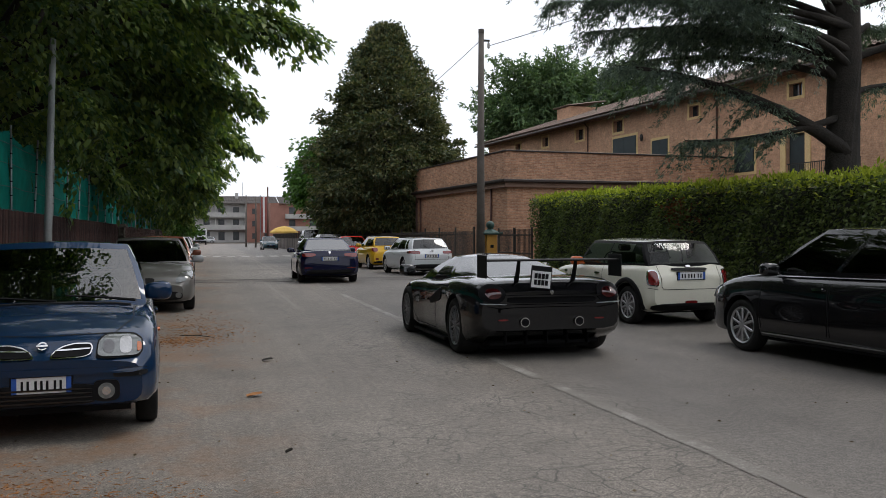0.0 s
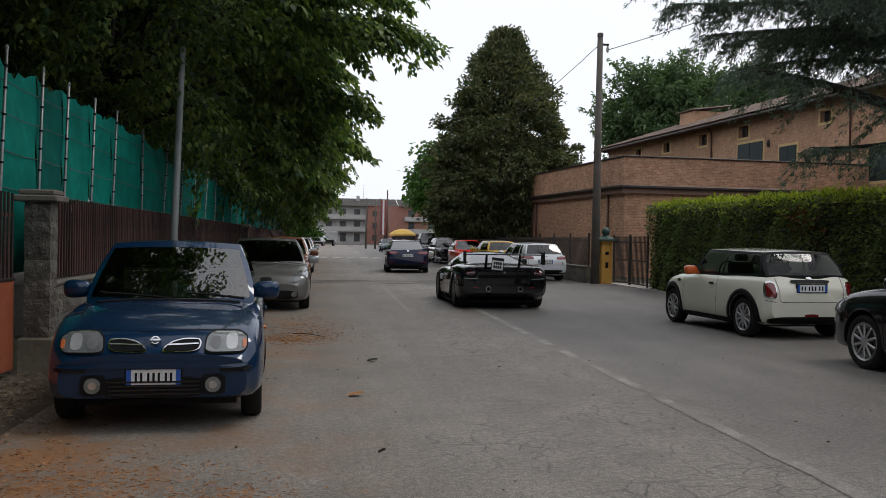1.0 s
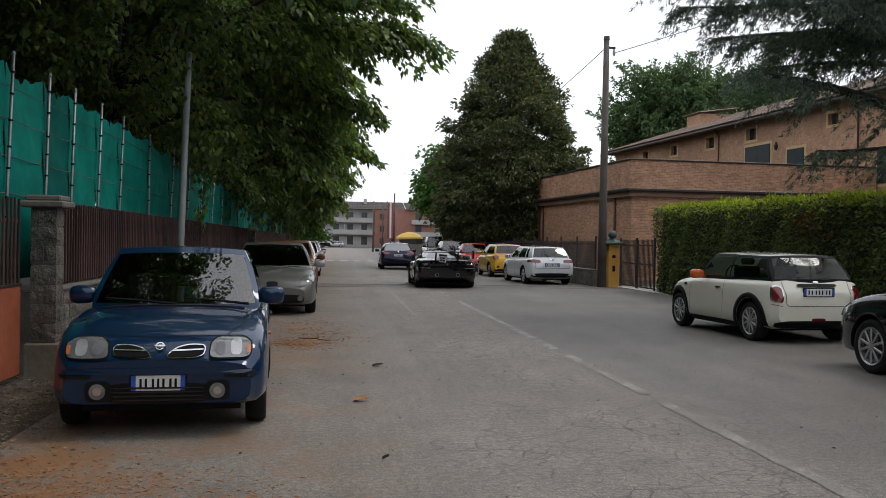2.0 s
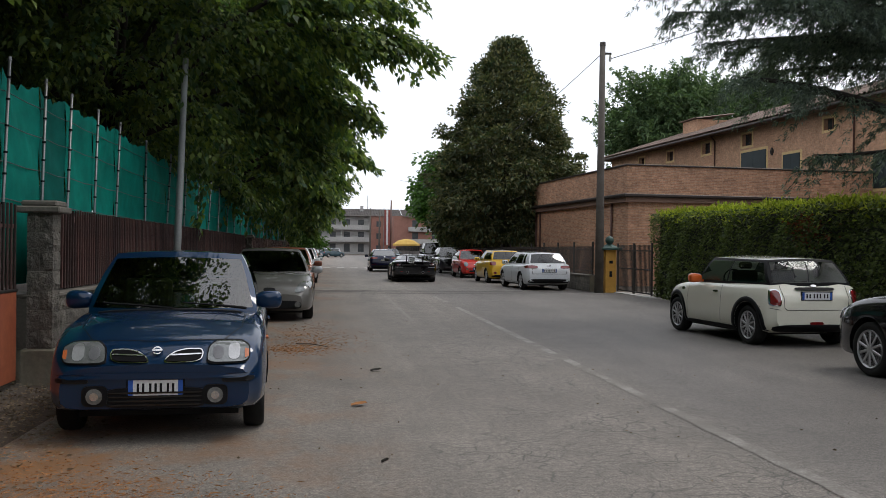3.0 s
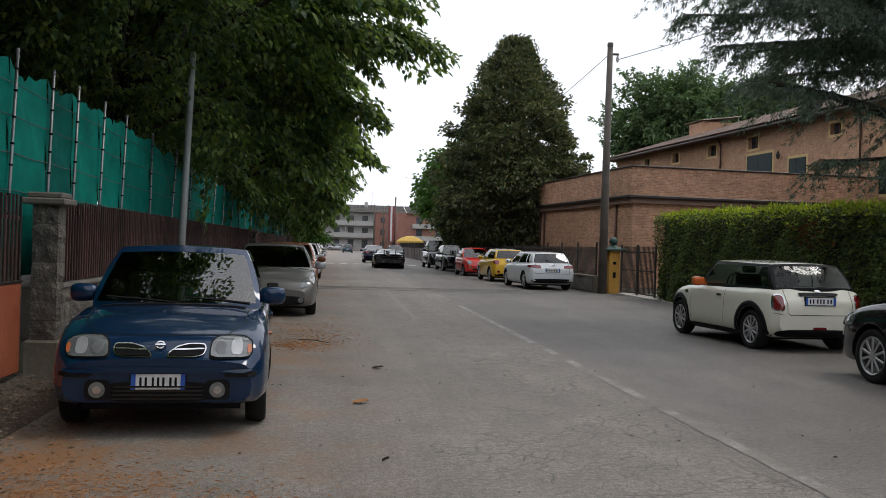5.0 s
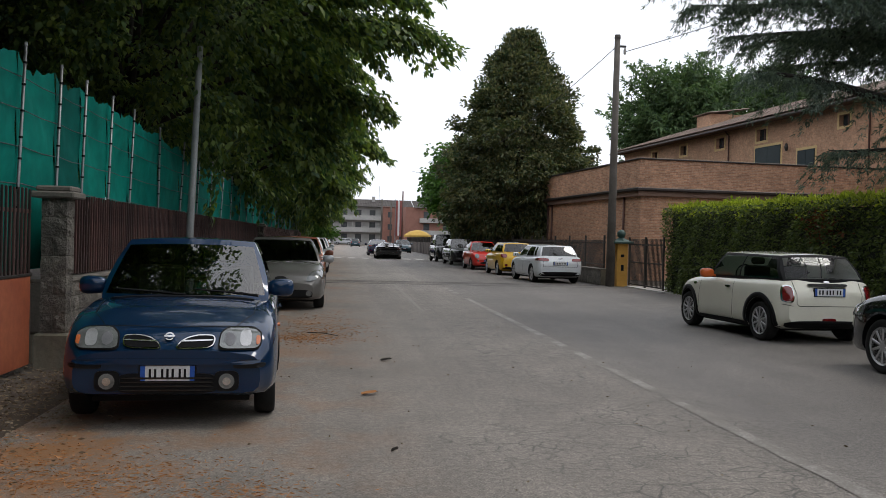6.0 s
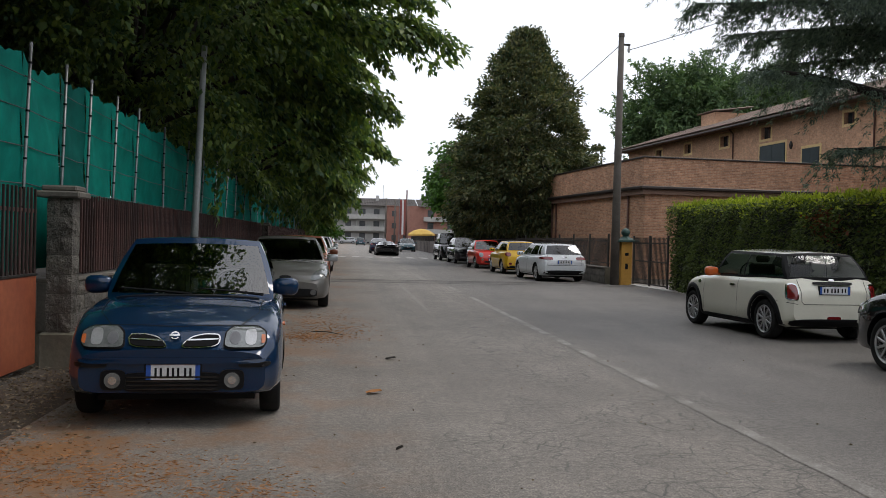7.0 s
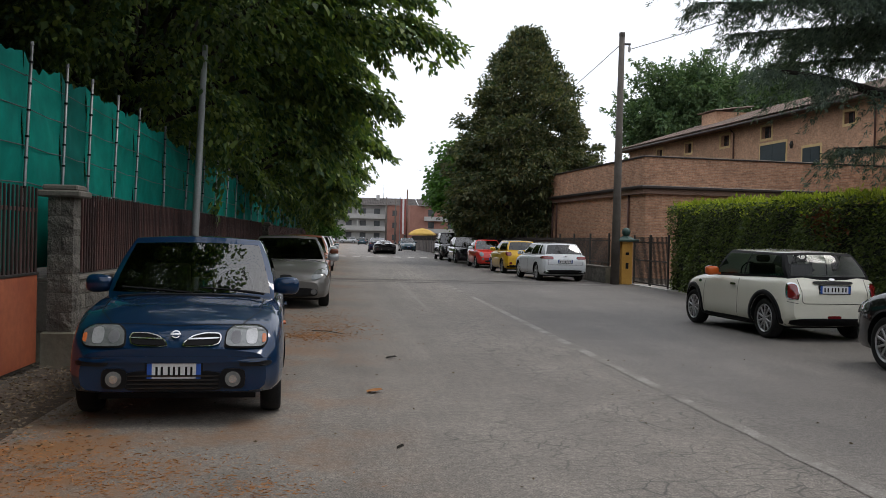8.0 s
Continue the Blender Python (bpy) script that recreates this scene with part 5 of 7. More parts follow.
# ---------------------------------------------------------------- trees
def crown_points(rng, clumps, per, rx, ry, rz, spread, shape="ball", shell=0.45):
    d = rng.normal(size=(clumps, 3))
    d /= np.linalg.norm(d, axis=1, keepdims=True)
    r = rng.uniform(shell, 1.0, (clumps, 1)) ** 0.6
    r *= 1 + 0.16 * np.sin(3.1 * d[:, :1] + 5 * d[:, 1:2]) + 0.10 * np.sin(7 * d[:, 2:3] + 4 * d[:, :1])
    c = d * r
    if shape == "cone":
        q = rng.random(clumps) ** 1.15
        a = rng.uniform(0, 2 * math.pi, clumps)
        outline = np.interp(q, [0, 0.12, 0.3, 0.45, 0.6, 0.75, 0.88, 0.96, 1.0], [0.80, 0.97, 1.0, 0.88, 0.70, 0.52, 0.30, 0.16, 0.05])
        rad = outline * np.sqrt(rng.uniform(0.5, 1.0, clumps)) * (1 + 0.12 * np.sin(5 * a + 11 * q) + 0.10 * np.sin(3 * a - 23 * q) + 0.08 * np.sin(8 * a + 41 * q))
        c = np.stack([rad * np.cos(a), rad * np.sin(a), 2 * q - 1], 1)
    c = c * np.array([rx, ry, rz])
    leaf = np.repeat(c, per, 0) + np.clip(rng.normal(size=(clumps * per, 3)), -1.5, 1.5) * np.array([spread, spread, spread * 0.45]) * np.repeat(rng.uniform(0.6, 1.7, (clumps, 1)), per, 0)
    out = leaf / np.array([rx, ry, rz])
    return c, leaf, out


def tree(name, m, label, trunk_h, trunk_r, rx, ry, rz, zc, clumps, per, spread, leaf, mat, seed, shape="ball", limbs=10, droop=0.25, shell=0.45, category="tree"):
    rng = np.random.default_rng(seed)
    t = thing(name, m, label, category)
    c, leafs, out = crown_points(rng, clumps, per, rx, ry, rz, spread, shape, shell)
    lift = np.array([0, 0, zc])
    tr = bmesh.new()
    top = zc + rz * (0.8 if shape == "cone" else 0.2)
    add_tube(tr, [(0, 0, -0.2), (0.03, 0, trunk_h * 0.5), (0.1 * trunk_r, 0.1, trunk_h), (0.15, 0.05, top)], [trunk_r * 1.25, trunk_r, trunk_r * 0.85, trunk_r * 0.25], 12)
    for k in range(limbs):
        e = Vector(c[k * len(c) // limbs]) + Vector((0, 0, zc))
        s = Vector((0, 0, trunk_h * 0.8 + (top - trunk_h) * rng.uniform(0, 0.7)))
        mid = s.lerp(e, 0.5) + Vector((0, 0, 0.3 * (e - s).length * 0.3))
        add_tube(tr, [s, mid, e], [trunk_r * 0.42, trunk_r * 0.25, trunk_r * 0.06], 6)
    part("trunk", tr, BARK, t, "dark trunk with limbs", True)
    way = out * 1.0 + rng.normal(size=out.shape) * 0.7 + np.array([0, 0, -droop])
    tagged(mesh_part("crown", leaf_mesh("crown", leafs + lift, way, leaf[0], leaf[1], rng), mat, t), kind="stuff")
    return t


def fans(rng, starts, runs, per, size, wide, droop):
    """Leafy fans: flat twigs that reach along runs, spread sideways and hang at the tip."""
    k = len(starts)
    runs = runs / (np.linalg.norm(runs, axis=1, keepdims=True) + 1e-9)
    side = np.cross(runs, [0, 0, 1.0])
    side /= np.linalg.norm(side, axis=1, keepdims=True) + 1e-9
    g = rng.random((k * per, 1)) ** 0.8
    big = np.repeat(size * rng.uniform(0.55, 1.35, (k, 1)), per, 0)
    w = rng.uniform(-1, 1, (k * per, 1)) * wide * (0.35 + 0.9 * g * (1.25 - g))
    run, sd = np.repeat(runs, per, 0), np.repeat(side, per, 0)
    fall = np.array([0, 0, -1.0]) * big * (droop * g ** 2 + 0.30 * np.abs(w) * 0.5)
    pos = np.repeat(starts, per, 0) + (run * g + sd * w) * big + fall + rng.normal(size=(k * per, 3)) * 0.045
    way = run * 0.8 + sd * w * 1.6 + rng.normal(size=(k * per, 3)) * 0.45 + np.array([0, 0, -0.45])
    return pos, way


def broadleaf(name, m, label, trunk_h, trunk_r, radii, zc, clumps, per, leaf, mat, seed, boughs=(), size=1.0, wide=0.55, droop=0.45, rise=0.0, shell=0.55, flat=0.7):
    """A street tree: trunk, limbs, fans of leaves over an uneven crown, and single boughs that reach out."""
    rng = np.random.default_rng(seed)
    t = thing(name, m, label, "tree")
    d = rng.normal(size=(clumps, 3))
    d /= np.linalg.norm(d, axis=1, keepdims=True)
    r = rng.uniform(shell, 1.0, (clumps, 1)) ** 0.5
    lump = 0.13 * np.sin(3.3 * d[:, :1] + 5.1 * d[:, 1:2] + seed) + 0.10 * np.sin(7.3 * d[:, 2:3] + 6.1 * d[:, :1]) + 0.07 * np.sin(11 * d[:, 1:2] + 9 * d[:, 2:3])
    c = d * r * (0.92 + lump) * np.array(radii) + np.array([0, 0, zc])
    runs = d * np.array([1, 1, 0.30]) + rng.normal(size=d.shape) * np.array([0.35, 0.35, 0.15]) + np.array([0, 0, rise])
    pos, way = fans(rng, c - runs * 0.4 * size, runs, per, size, wide, droop)
    pos, way = [pos], [way]
    tr = bmesh.new()
    top = zc + radii[2] * 0.3
    add_tube(tr, [(0, 0, -0.2), (0.03, 0, trunk_h * 0.5), (0.02, 0.1, trunk_h), (0.15, 0.05, top)], [trunk_r * 1.25, trunk_r, trunk_r * 0.85, trunk_r * 0.25], 12)
    for k in range(14):
        e = Vector(c[k * clumps // 14])
        b = Vector((0, 0, trunk_h * 0.8 + (top - trunk_h) * rng.uniform(0, 0.7)))
        add_tube(tr, [b, b.lerp(e, 0.5) + Vector((0, 0, 0.1 * (e - b).length)), e], [trunk_r * 0.42, trunk_r * 0.25, trunk_r * 0.06], 6)
    for z0, end in boughs:
        b, e = Vector((0, 0, z0)), Vector(end)
        mid = b.lerp(e, 0.55) + Vector((0, 0, 0.9))
        add_tube(tr, [b, mid, e], [0.09, 0.05, 0.012], 6)
        q = rng.random(20) ** 0.7
        line = np.array([b.lerp(mid, 2 * f) if f < 0.5 else mid.lerp(e, 2 * f - 1) for f in 0.45 + 0.55 * q])
        ahead = np.array(e - mid)
        rr = ahead / np.linalg.norm(ahead) + rng.normal(size=(20, 3)) * np.array([0.55, 0.55, 0.10])
        a, w = fans(rng, line - rr * 0.35 + rng.normal(size=(20, 3)) * np.array([0.15, 0.15, 0.12]), rr, 80, size * 0.85, wide, droop)
        pos.append(a), way.append(w)
    part("trunk", tr, BARK, t, "dark trunk with limbs", True)
    crown = leaf_mesh("crown", np.concatenate(pos), np.concatenate(way), leaf[0], leaf[1], rng, 0.25, flat)
    tagged(mesh_part("crown", crown, mat, t), kind="stuff")
    return t


LIME = "broad-leaved street tree with dense dark green crown"
REACH = [(4.6, (6.6, -0.3, 6.0)), (4.8, (6.1, 0.8, 7.2)), (4.0, (5.45, 0.2, 4.5)), (4.0, (4.7, 1.6, 4.5)), (3.6, (4.2, 0.8, 3.8))]
lime_a = broadleaf("lime_tree", pose(-4.9, 19.8, 0), LIME, 3.0, 0.22, (6.1, 6.0, 4.7), 8.2, 1250, 70, (0.15, 0.105), LEAF_LIME, 31, REACH)
lime_b = broadleaf("lime_tree", pose(-4.9, 30.5, 0), LIME, 3.0, 0.22, (5.5, 5.7, 4.4), 7.4, 950, 62, (0.18, 0.13), LEAF_LIME, 32, [(3.0, (4.7, 0.5, 3.2)), (3.0, (4.6, -1.5, 3.6)), (3.2, (5.6, 0.2, 4.7))], size=1.1)
for x, y, z, a in ((-5.0, 40.0, 0, 20), (-5.2, 50.0, 0, -25), (-5.4, 60.0, -0.4, 30), (-5.8, 70.0, -0.8, 300), (-9.0, 45.0, 0, 110), (-9.5, 35, 0.3, 10), (-9.5, 58, 0, 200)):
    copy_thing(lime_b, pose(x, y, z, 0, 0, a))
# the first two, mostly out of view, are added to shade verge and windscreen
for x, y, z, a in ((-7.0, 8.6, 0.3, 235), (-9.0, -4.5, 1.0, 330), (-9.6, 12.5, 0.2, 40), (-10.0, 21, 0.2, 200), (-9.8, 4.0, 0.4, 120), (-14.0, 29, 1, 80)):
    copy_thing(lime_a, pose(x, y, z, 0, 0, a))
# unseen trees added behind the camera to darken what the cars reflect
for x, y, a in ((-6.5, -18, 60), (-6.5, -34, 150), (13.0, -14, 100), (13.5, -28, 220), (13.0, -44, 30), (-7.0, -52, 10), (3.0, -62, 80), (10.0, -64, 190)):
    copy_thing(lime_b, pose(x, y, -1.6, 0, 0, a))
bush = tree("roadside_tree", pose(-4.6, 92, 0), "light green young tree at the street's end", 1.0, 0.12, 2.6, 3.0, 2.4, 3.3, 150, 50, 0.42, (0.26, 0.18), LEAF_GREEN, 44)
copy_thing(bush, pose(-7.5, 104, 0, 0, 0, 90))
copy_thing(bush, pose(-4.2, 70, -0.9, 0, 0, 200))

tree("magnolia_tree", pose(9.85, 52.0, 0), "tall conical evergreen magnolia with dark glossy leaves", 3, 0.3, 4.1, 4.1, 5.8, 7.8, 1250, 72, 0.26, (0.27, 0.115), LEAF_MAGNOLIA, 51, "cone", droop=-0.35)
tree("magnolia_tree", pose(11.0, 62.0, 0), "dark evergreen tree behind the railing", 3, 0.25, 3.4, 3.4, 4.4, 6.2, 420, 60, 0.5, (0.34, 0.18), LEAF_MAGNOLIA, 52, "cone")
g1 = tree("maple_tree", pose(12.0, 84.0, 0), "bright green deciduous tree behind the railing", 2.5, 0.25, 4.6, 5.5, 4.6, 6.6, 380, 70, 0.55, (0.38, 0.26), LEAF_GREEN, 53)
copy_thing(g1, pose(17.5, 99.0, 0, 0, 0, 130))
copy_thing(g1, pose(20.5, 114.0, -1.0, 0, 0, 230))
FEATHER = "tall feathery green tree behind the house"
broadleaf("poplar_tree", pose(28.4, 74.0, 0), FEATHER, 4, 0.35, (6.2, 5.4, 5.8), 11.6, 1700, 32, (0.40, 0.17), LEAF_POPLAR, 54, (), size=1.7, wide=0.20, droop=0.12, rise=0.9, flat=0.2, shell=0.25)
broadleaf("poplar_tree", pose(36.5, 76.0, 0), FEATHER, 4, 0.35, (5.8, 5.0, 6.4), 11.4, 1300, 32, (0.42, 0.18), LEAF_POPLAR, 55, (), size=1.7, wide=0.20, droop=0.12, rise=0.9, flat=0.2, shell=0.25)


def cedar(m):
    rng = np.random.default_rng(77)
    t = thing("cedar_tree", m, "old dark cedar with drooping needle sprays", "tree")
    tr = bmesh.new()
    add_tube(tr, [(0, 0, -0.2), (0, 0, 2), (0.05, 0, 5), (0.1, 0.1, 9), (0.1, 0.1, 15)], [0.46, 0.37, 0.33, 0.24, 0.05], 14)
    part("trunk", tr, BARK, t, "thick dark trunk", True)
    pos, way = [], []
    # the great limbs over the street, then whorls up the trunk: bearing, height, reach, rise
    main = [(178, 3.1, 5.0, 1.55), (170, 3.85, 3.2, -0.5), (176, 4.45, 3.2, 1.0), (196, 4.8, 5.0, 1.1), (150, 4.9, 5.2, 1.0), (120, 5.0, 5.2, 1.4), (95, 5.6, 5.0, 1.0), (212, 6.0, 4.6, 1.0), (184, 5.6, 5.9, 0.6), (165, 6.3, 6.2, 0.5), (178, 7.0, 6.0, 0.4), (200, 6.8, 5.8, 0.5), (152, 7.2, 5.8, 0.6), (135, 6.6, 5.4, 0.8), (205, 8.0, 5.4, 0.4), (172, 8.2, 5.8, 0.4), (142, 8.4, 5.4, 0.5), (158, 5.7, 5.8, 0.7), (190, 7.6, 5.8, 0.3)]
    for k in range(9):
        main.append((138 + k * 29.3 % 84, 4.6 + k * 0.25, rng.uniform(3.4, 5.0), rng.uniform(0.4, 1.1)))
    main += [(12, 4.2, 3.0, 0.5), (-25, 4.9, 3.4, 0.7), (35, 5.4, 3.2, 0.7), (-5, 6.0, 3.6, 0.6)]
    near = len(main)
    for k in range(24):
        main.append((k * 137.5 % 360, 6.4 + k * 0.34, max(1.2, 5.3 - 0.15 * k) * rng.uniform(0.75, 1.08), rng.uniform(0.3, 1.2)))
    for row, (az, z0, ln, rise) in enumerate(main):
        a = radians(az)
        d = np.array([math.cos(a), math.sin(a), 0])
        s = np.array([-d[1], d[0], 0])
        f = np.linspace(0, 1, 9)
        wob = 0.22 * np.sin(f * 5 + az)
        line = np.outer(f * ln, d) + np.outer(wob, s) + np.outer(z0 + rise * (1 - (1 - f) ** 2.4), [0, 0, 1])
        part("limb", tube([tuple(q) for q in line], list((0.14 if row == 0 else 0.07) * (1 - f) ** 0.8 + 0.012), 7), BARK, t, smooth=True)
        for _ in range(int(ln * (10 if row < near else 8))):
            # a twig that leaves the limb sideways and hangs at its end, with short side shoots
            q = rng.uniform(0.25, 1.0)
            base = np.array([np.interp(q, f, line[:, i]) for i in range(3)])
            sd = 1 if rng.random() < 0.5 else -1
            tw = s * sd * rng.uniform(0.3, 1.0) + d * rng.uniform(0.15, 0.9)
            tw /= np.linalg.norm(tw)
            across = np.array([-tw[1], tw[0], 0])
            tl = rng.uniform(0.5, 1.35) * (1.15 - 0.4 * q)
            n = 104 if row < near else 60
            g = rng.random(n)
            shoot = rng.integers(0, 7, n)
            sg = (shoot + 0.5) / 7
            reach = np.where(shoot % 2 == 0, 1.0, -1.0) * rng.random(n) * 0.30 * (1.1 - sg)
            at = np.where(rng.random(n) < 0.4, g, sg)
            off = np.where(at == g, 0.0, reach)
            pts = base + np.outer((at + np.abs(off) * 0.35) * tl, tw) + np.outer(off * tl, across) + np.outer(0.10 * tl * at - 0.80 * tl * at ** 2 - 0.9 * np.abs(off) * tl * np.abs(off) - rng.random(n) * 0.03, [0, 0, 1]) + rng.normal(size=(n, 3)) * np.array([0.022, 0.022, 0.016])
            pos.append(pts)
            way.append(np.outer(np.ones(n), tw * 0.8) + np.outer(np.sign(off) * 0.7, across) + rng.normal(size=(n, 3)) * 0.45 + np.array([0, 0, -0.40]))
    p, w = np.concatenate(pos), np.concatenate(way)
    tagged(mesh_part("needles", leaf_mesh("needles", p, w, 0.095, 0.021, rng, 0.3), NEEDLES, t, "blue-green needle sprays"), kind="stuff")
    return t


cedar(pose(12.1, 15.6, 0))

# ---------------------------------------------------------------- the street's end
apt = thing("apartment_building", pose(5.3, 232, 0, 0, 0, 2), "three-storey apartment block with long grey balconies", "building")
part("wall", box(-26, 4.0, 0, 14, 0, 9.95), FAR_GREY, apt, "grey rendered front")
part("wall", box(4.0, 11.5, -1.5, 14, 0, 9.9), FAR_RED, apt, "red rendered end wall")
part("roof", roof_slope((-27, -1.8, 9.7), (12, -1.8, 9.7), (-27, 7, 11.9), (12, 7, 11.9), 60, 5), FAR_ROOF, apt, "dark tiled roof")
for s in range(3):
    z = 0.4 + s * 3.1
    for k in range(8):
        x = -24.5 + k * 3.6
        win = part("window", box(x, x + 1.5, -0.06, 0.02, z + 0.2, z + 2.3), FAR_GLASS, apt)
        part("frame", box(x - 0.12, x + 1.62, -0.04, 0.0, z + 2.3, z + 2.45), BALCONY, win)
    if s:
        bl = part("balcony", box(-25.5, 3.8, -1.6, 0, z - 0.35, z - 0.1), BALCONY, apt, "long pale balcony")
        part("parapet", box(-25.5, 3.8, -1.62, -1.5, z - 0.1, z + 0.9), BALCONY, bl)
        for k in range(5):
            part("divider", box(-25.3 + k * 7.2, -25.1 + k * 7.2, -1.5, 0, z - 0.1, z + 2.5), BALCONY, bl)
    for k in range(2):
        part("window", box(5.3 + k * 3.0, 6.4 + k * 3.0, -1.56, -1.48, z + 0.5, z + 1.9), FAR_GLASS, apt)
for x in (-19, -12, -5, 1.5):
    part("chimney", box(x, x + 0.8, 4, 4.8, 10.5, 12.6), FAR_GREY, apt)
    part("aerial", tube([(x + 2, 6, 11.5), (x + 2, 6, 15.5)], [0.05, 0.04], 5), DARK_IRON, apt)
apt2 = thing("apartment_building", pose(17.6, 222, 0, 0, 0, 2), "red brick apartment block with balconies", "building")
part("wall", box(-3.0, 24, 0.05, 12, 0, 9.6), FAR_RED, apt2, "red brick wall")
part("roof", roof_slope((-1, -1, 9.4), (25, -1, 9.4), (-1, 6, 11.4), (25, 6, 11.4), 40, 5), FAR_ROOF, apt2)
for s in range(3):
    for k in range(4):
        part("window", box(1.5 + k * 5, 3.0 + k * 5, -0.06, 0.02, 1.0 + s * 3.0, 2.6 + s * 3.0), FAR_GLASS, apt2)
    if s:
        part("balcony", box(0.5, 10, -1.3, 0, s * 3.0 - 0.2, s * 3.0 + 0.9), BALCONY, apt2)
treeline = tree("far_tree", pose(-30, 205, 0), "hazy trees behind the crossing", 3, 0.3, 7, 5, 4.5, 5.5, 150, 40, 0.9, (0.7, 0.5), LEAF_LIME, 61)
for x, y in ((-44, 215), (30, 190), (46, 205), (62, 190), (-60, 200), (-20, 165)):
    copy_thing(treeline, pose(x, y, 0, 0, 0, x * 7))

umb = thing("parasol", pose(9.3, 118, 0), "large yellow cafe parasol", "parasol")
part("canopy", lathe([(2.0, 1.80), (2.12, 1.76), (2.55, 1.1), (2.75, 0.4), (2.8, 0.0)], 8, "z"), PARASOL, umb, "yellow canvas canopy")
part("valance", lathe([(1.86, 1.79), (2.01, 1.81)], 8, "z"), PARASOL, umb)
part("mast", tube([(0, 0, 0), (0, 0, 2.75)], [0.04, 0.04], 8), DARK_IRON, umb)
part("base", box(-0.4, 0.4, -0.4, 0.4, 0, 0.12, 0.02), CONCRETE, umb)
TERRACE = plain("terrace_panel", (0.06, 0.045, 0.04), (0.11, 0.085, 0.07), 0.8)
kiosk = thing("cafe_terrace", pose(9.9, 116, 0), "low dark terrace screen of a cafe", "screen")
for k in range(22):
    part("panel", box(-1.6, -1.5, -35 + k * 2.0, -33.1 + k * 2.0, 0.0, 1.25, 0.01), TERRACE, kiosk)
    part("post", box(-1.63, -1.47, -35.1 + k * 2.0, -35.0 + k * 2.0, 0.0, 1.8), DARK_IRON, kiosk)
for x, y, h in ((4.9, 128, 7.2), (5.9, 122, 6.8), (7.4, 121, 8.0)):
    p = thing("utility_pole", pose(x, y, 0), "thin pole beside the crossing", "pole")
    part("shaft", tube([(0, 0, 0), (0.05, 0, h)], [0.13, 0.09], 8), POLE_CONCRETE if x < 7 else COPPER_BROWN, p, smooth=True)
flag = thing("banner", pose(6.6, 123, 0), "tall red and white advertising banner on a pole", "banner")
part("pole", tube([(0, 0, 0), (0, 0, 7.0)], [0.06, 0.05], 8), GALV, flag)
for k, mt in enumerate((plain("banner_red", (0.24, 0.06, 0.05), (0.30, 0.08, 0.07), 0.8), PLATE_WHITE, plain("banner_red", (0.24, 0.06, 0.05), (0.30, 0.08, 0.07), 0.8))):
    part("cloth", box(0.06 + k * 0.26, 0.06 + (k + 1) * 0.26, -0.02, 0.02, 2.0, 6.8), mt, flag)

# ---------------------------------------------------------------- litter on the verge
lr = np.random.default_rng(91)
def litter(name, k, cx, cy, sx, sy, mat, ln, wd, label):
    p = np.stack([cx + lr.normal(0, sx, k), cy + lr.normal(0, sy, k), 0.004 + 0.012 * lr.random(k)], 1)
    w = np.stack([lr.normal(size=k), lr.normal(size=k), 0.10 * lr.normal(size=k)], 1)
    ob = mesh_part(name, leaf_mesh(name, p, w, ln, wd, lr, 0.0), mat)
    return tagged(ob, label, "litter", kind="stuff")
for cx, cy, sx, sy, k in ((-1.7, 5.35, 0.5, 0.28, 1500), (-2.4, 5.9, 0.5, 0.35, 900), (-0.75, 5.05, 0.18, 0.14, 300), (-0.55, 14.0, 0.35, 0.9, 1600), (-0.75, 12.9, 0.25, 0.3, 1300), (-0.6, 16.3, 0.3, 0.8, 400)):
    litter("needle_litter", k, cx, cy, sx, sy, LITTER, 0.048, 0.006, "rust-brown fallen needles on the asphalt edge")
litter("leaf_litter", 2600, -3.0, 7.6, 0.45, 1.6, STRAW, 0.045, 0.016, "pale dry leaves on the bare verge")
litter("leaf_litter", 220, 1.5, 9.0, 2.8, 4.5, STRAW, 0.03, 0.014, "scattered bits of dry leaf on asphalt")
for x, y, ln, mat, lab in ((0.30, 10.6, 0.13, BARK, "dark curled dry leaf on the asphalt"), (0.04, 8.27, 0.15, LITTER, "pale brown dry leaf on the asphalt"), (0.15, 6.03, 0.05, BARK, "small dark pebble of bark on asphalt")):
    bm = bmesh.new()
    g = [[bm.verts.new(((i - 2) * ln / 4, (j - 1) * ln * 0.42 * (1 - 0.28 * abs(i - 2)), 0.008 + 0.014 * abs(j - 1) + 0.004 * i)) for j in range(3)] for i in range(5)]
    for a, b in zip(g, g[1:]):
        for j in range(2):
            bm.faces.new((a[j], b[j], b[j + 1], a[j + 1]))
    tagged(part("fallen_leaf", bm, mat, None, m=pose(x, y, 0, 0, 0, 20)), lab, "leaf")
for x0, y0, x1, y1 in ((-0.75, 13.6, -0.28, 13.2),):
    tagged(part("twig", tube([(x0, y0, 0.012), ((x0 + x1) / 2, (y0 + y1) / 2 + 0.05, 0.025), (x1, y1, 0.012)], [0.008, 0.007, 0.004], 5), BARK), "thin dry twig lying on asphalt", "twig")

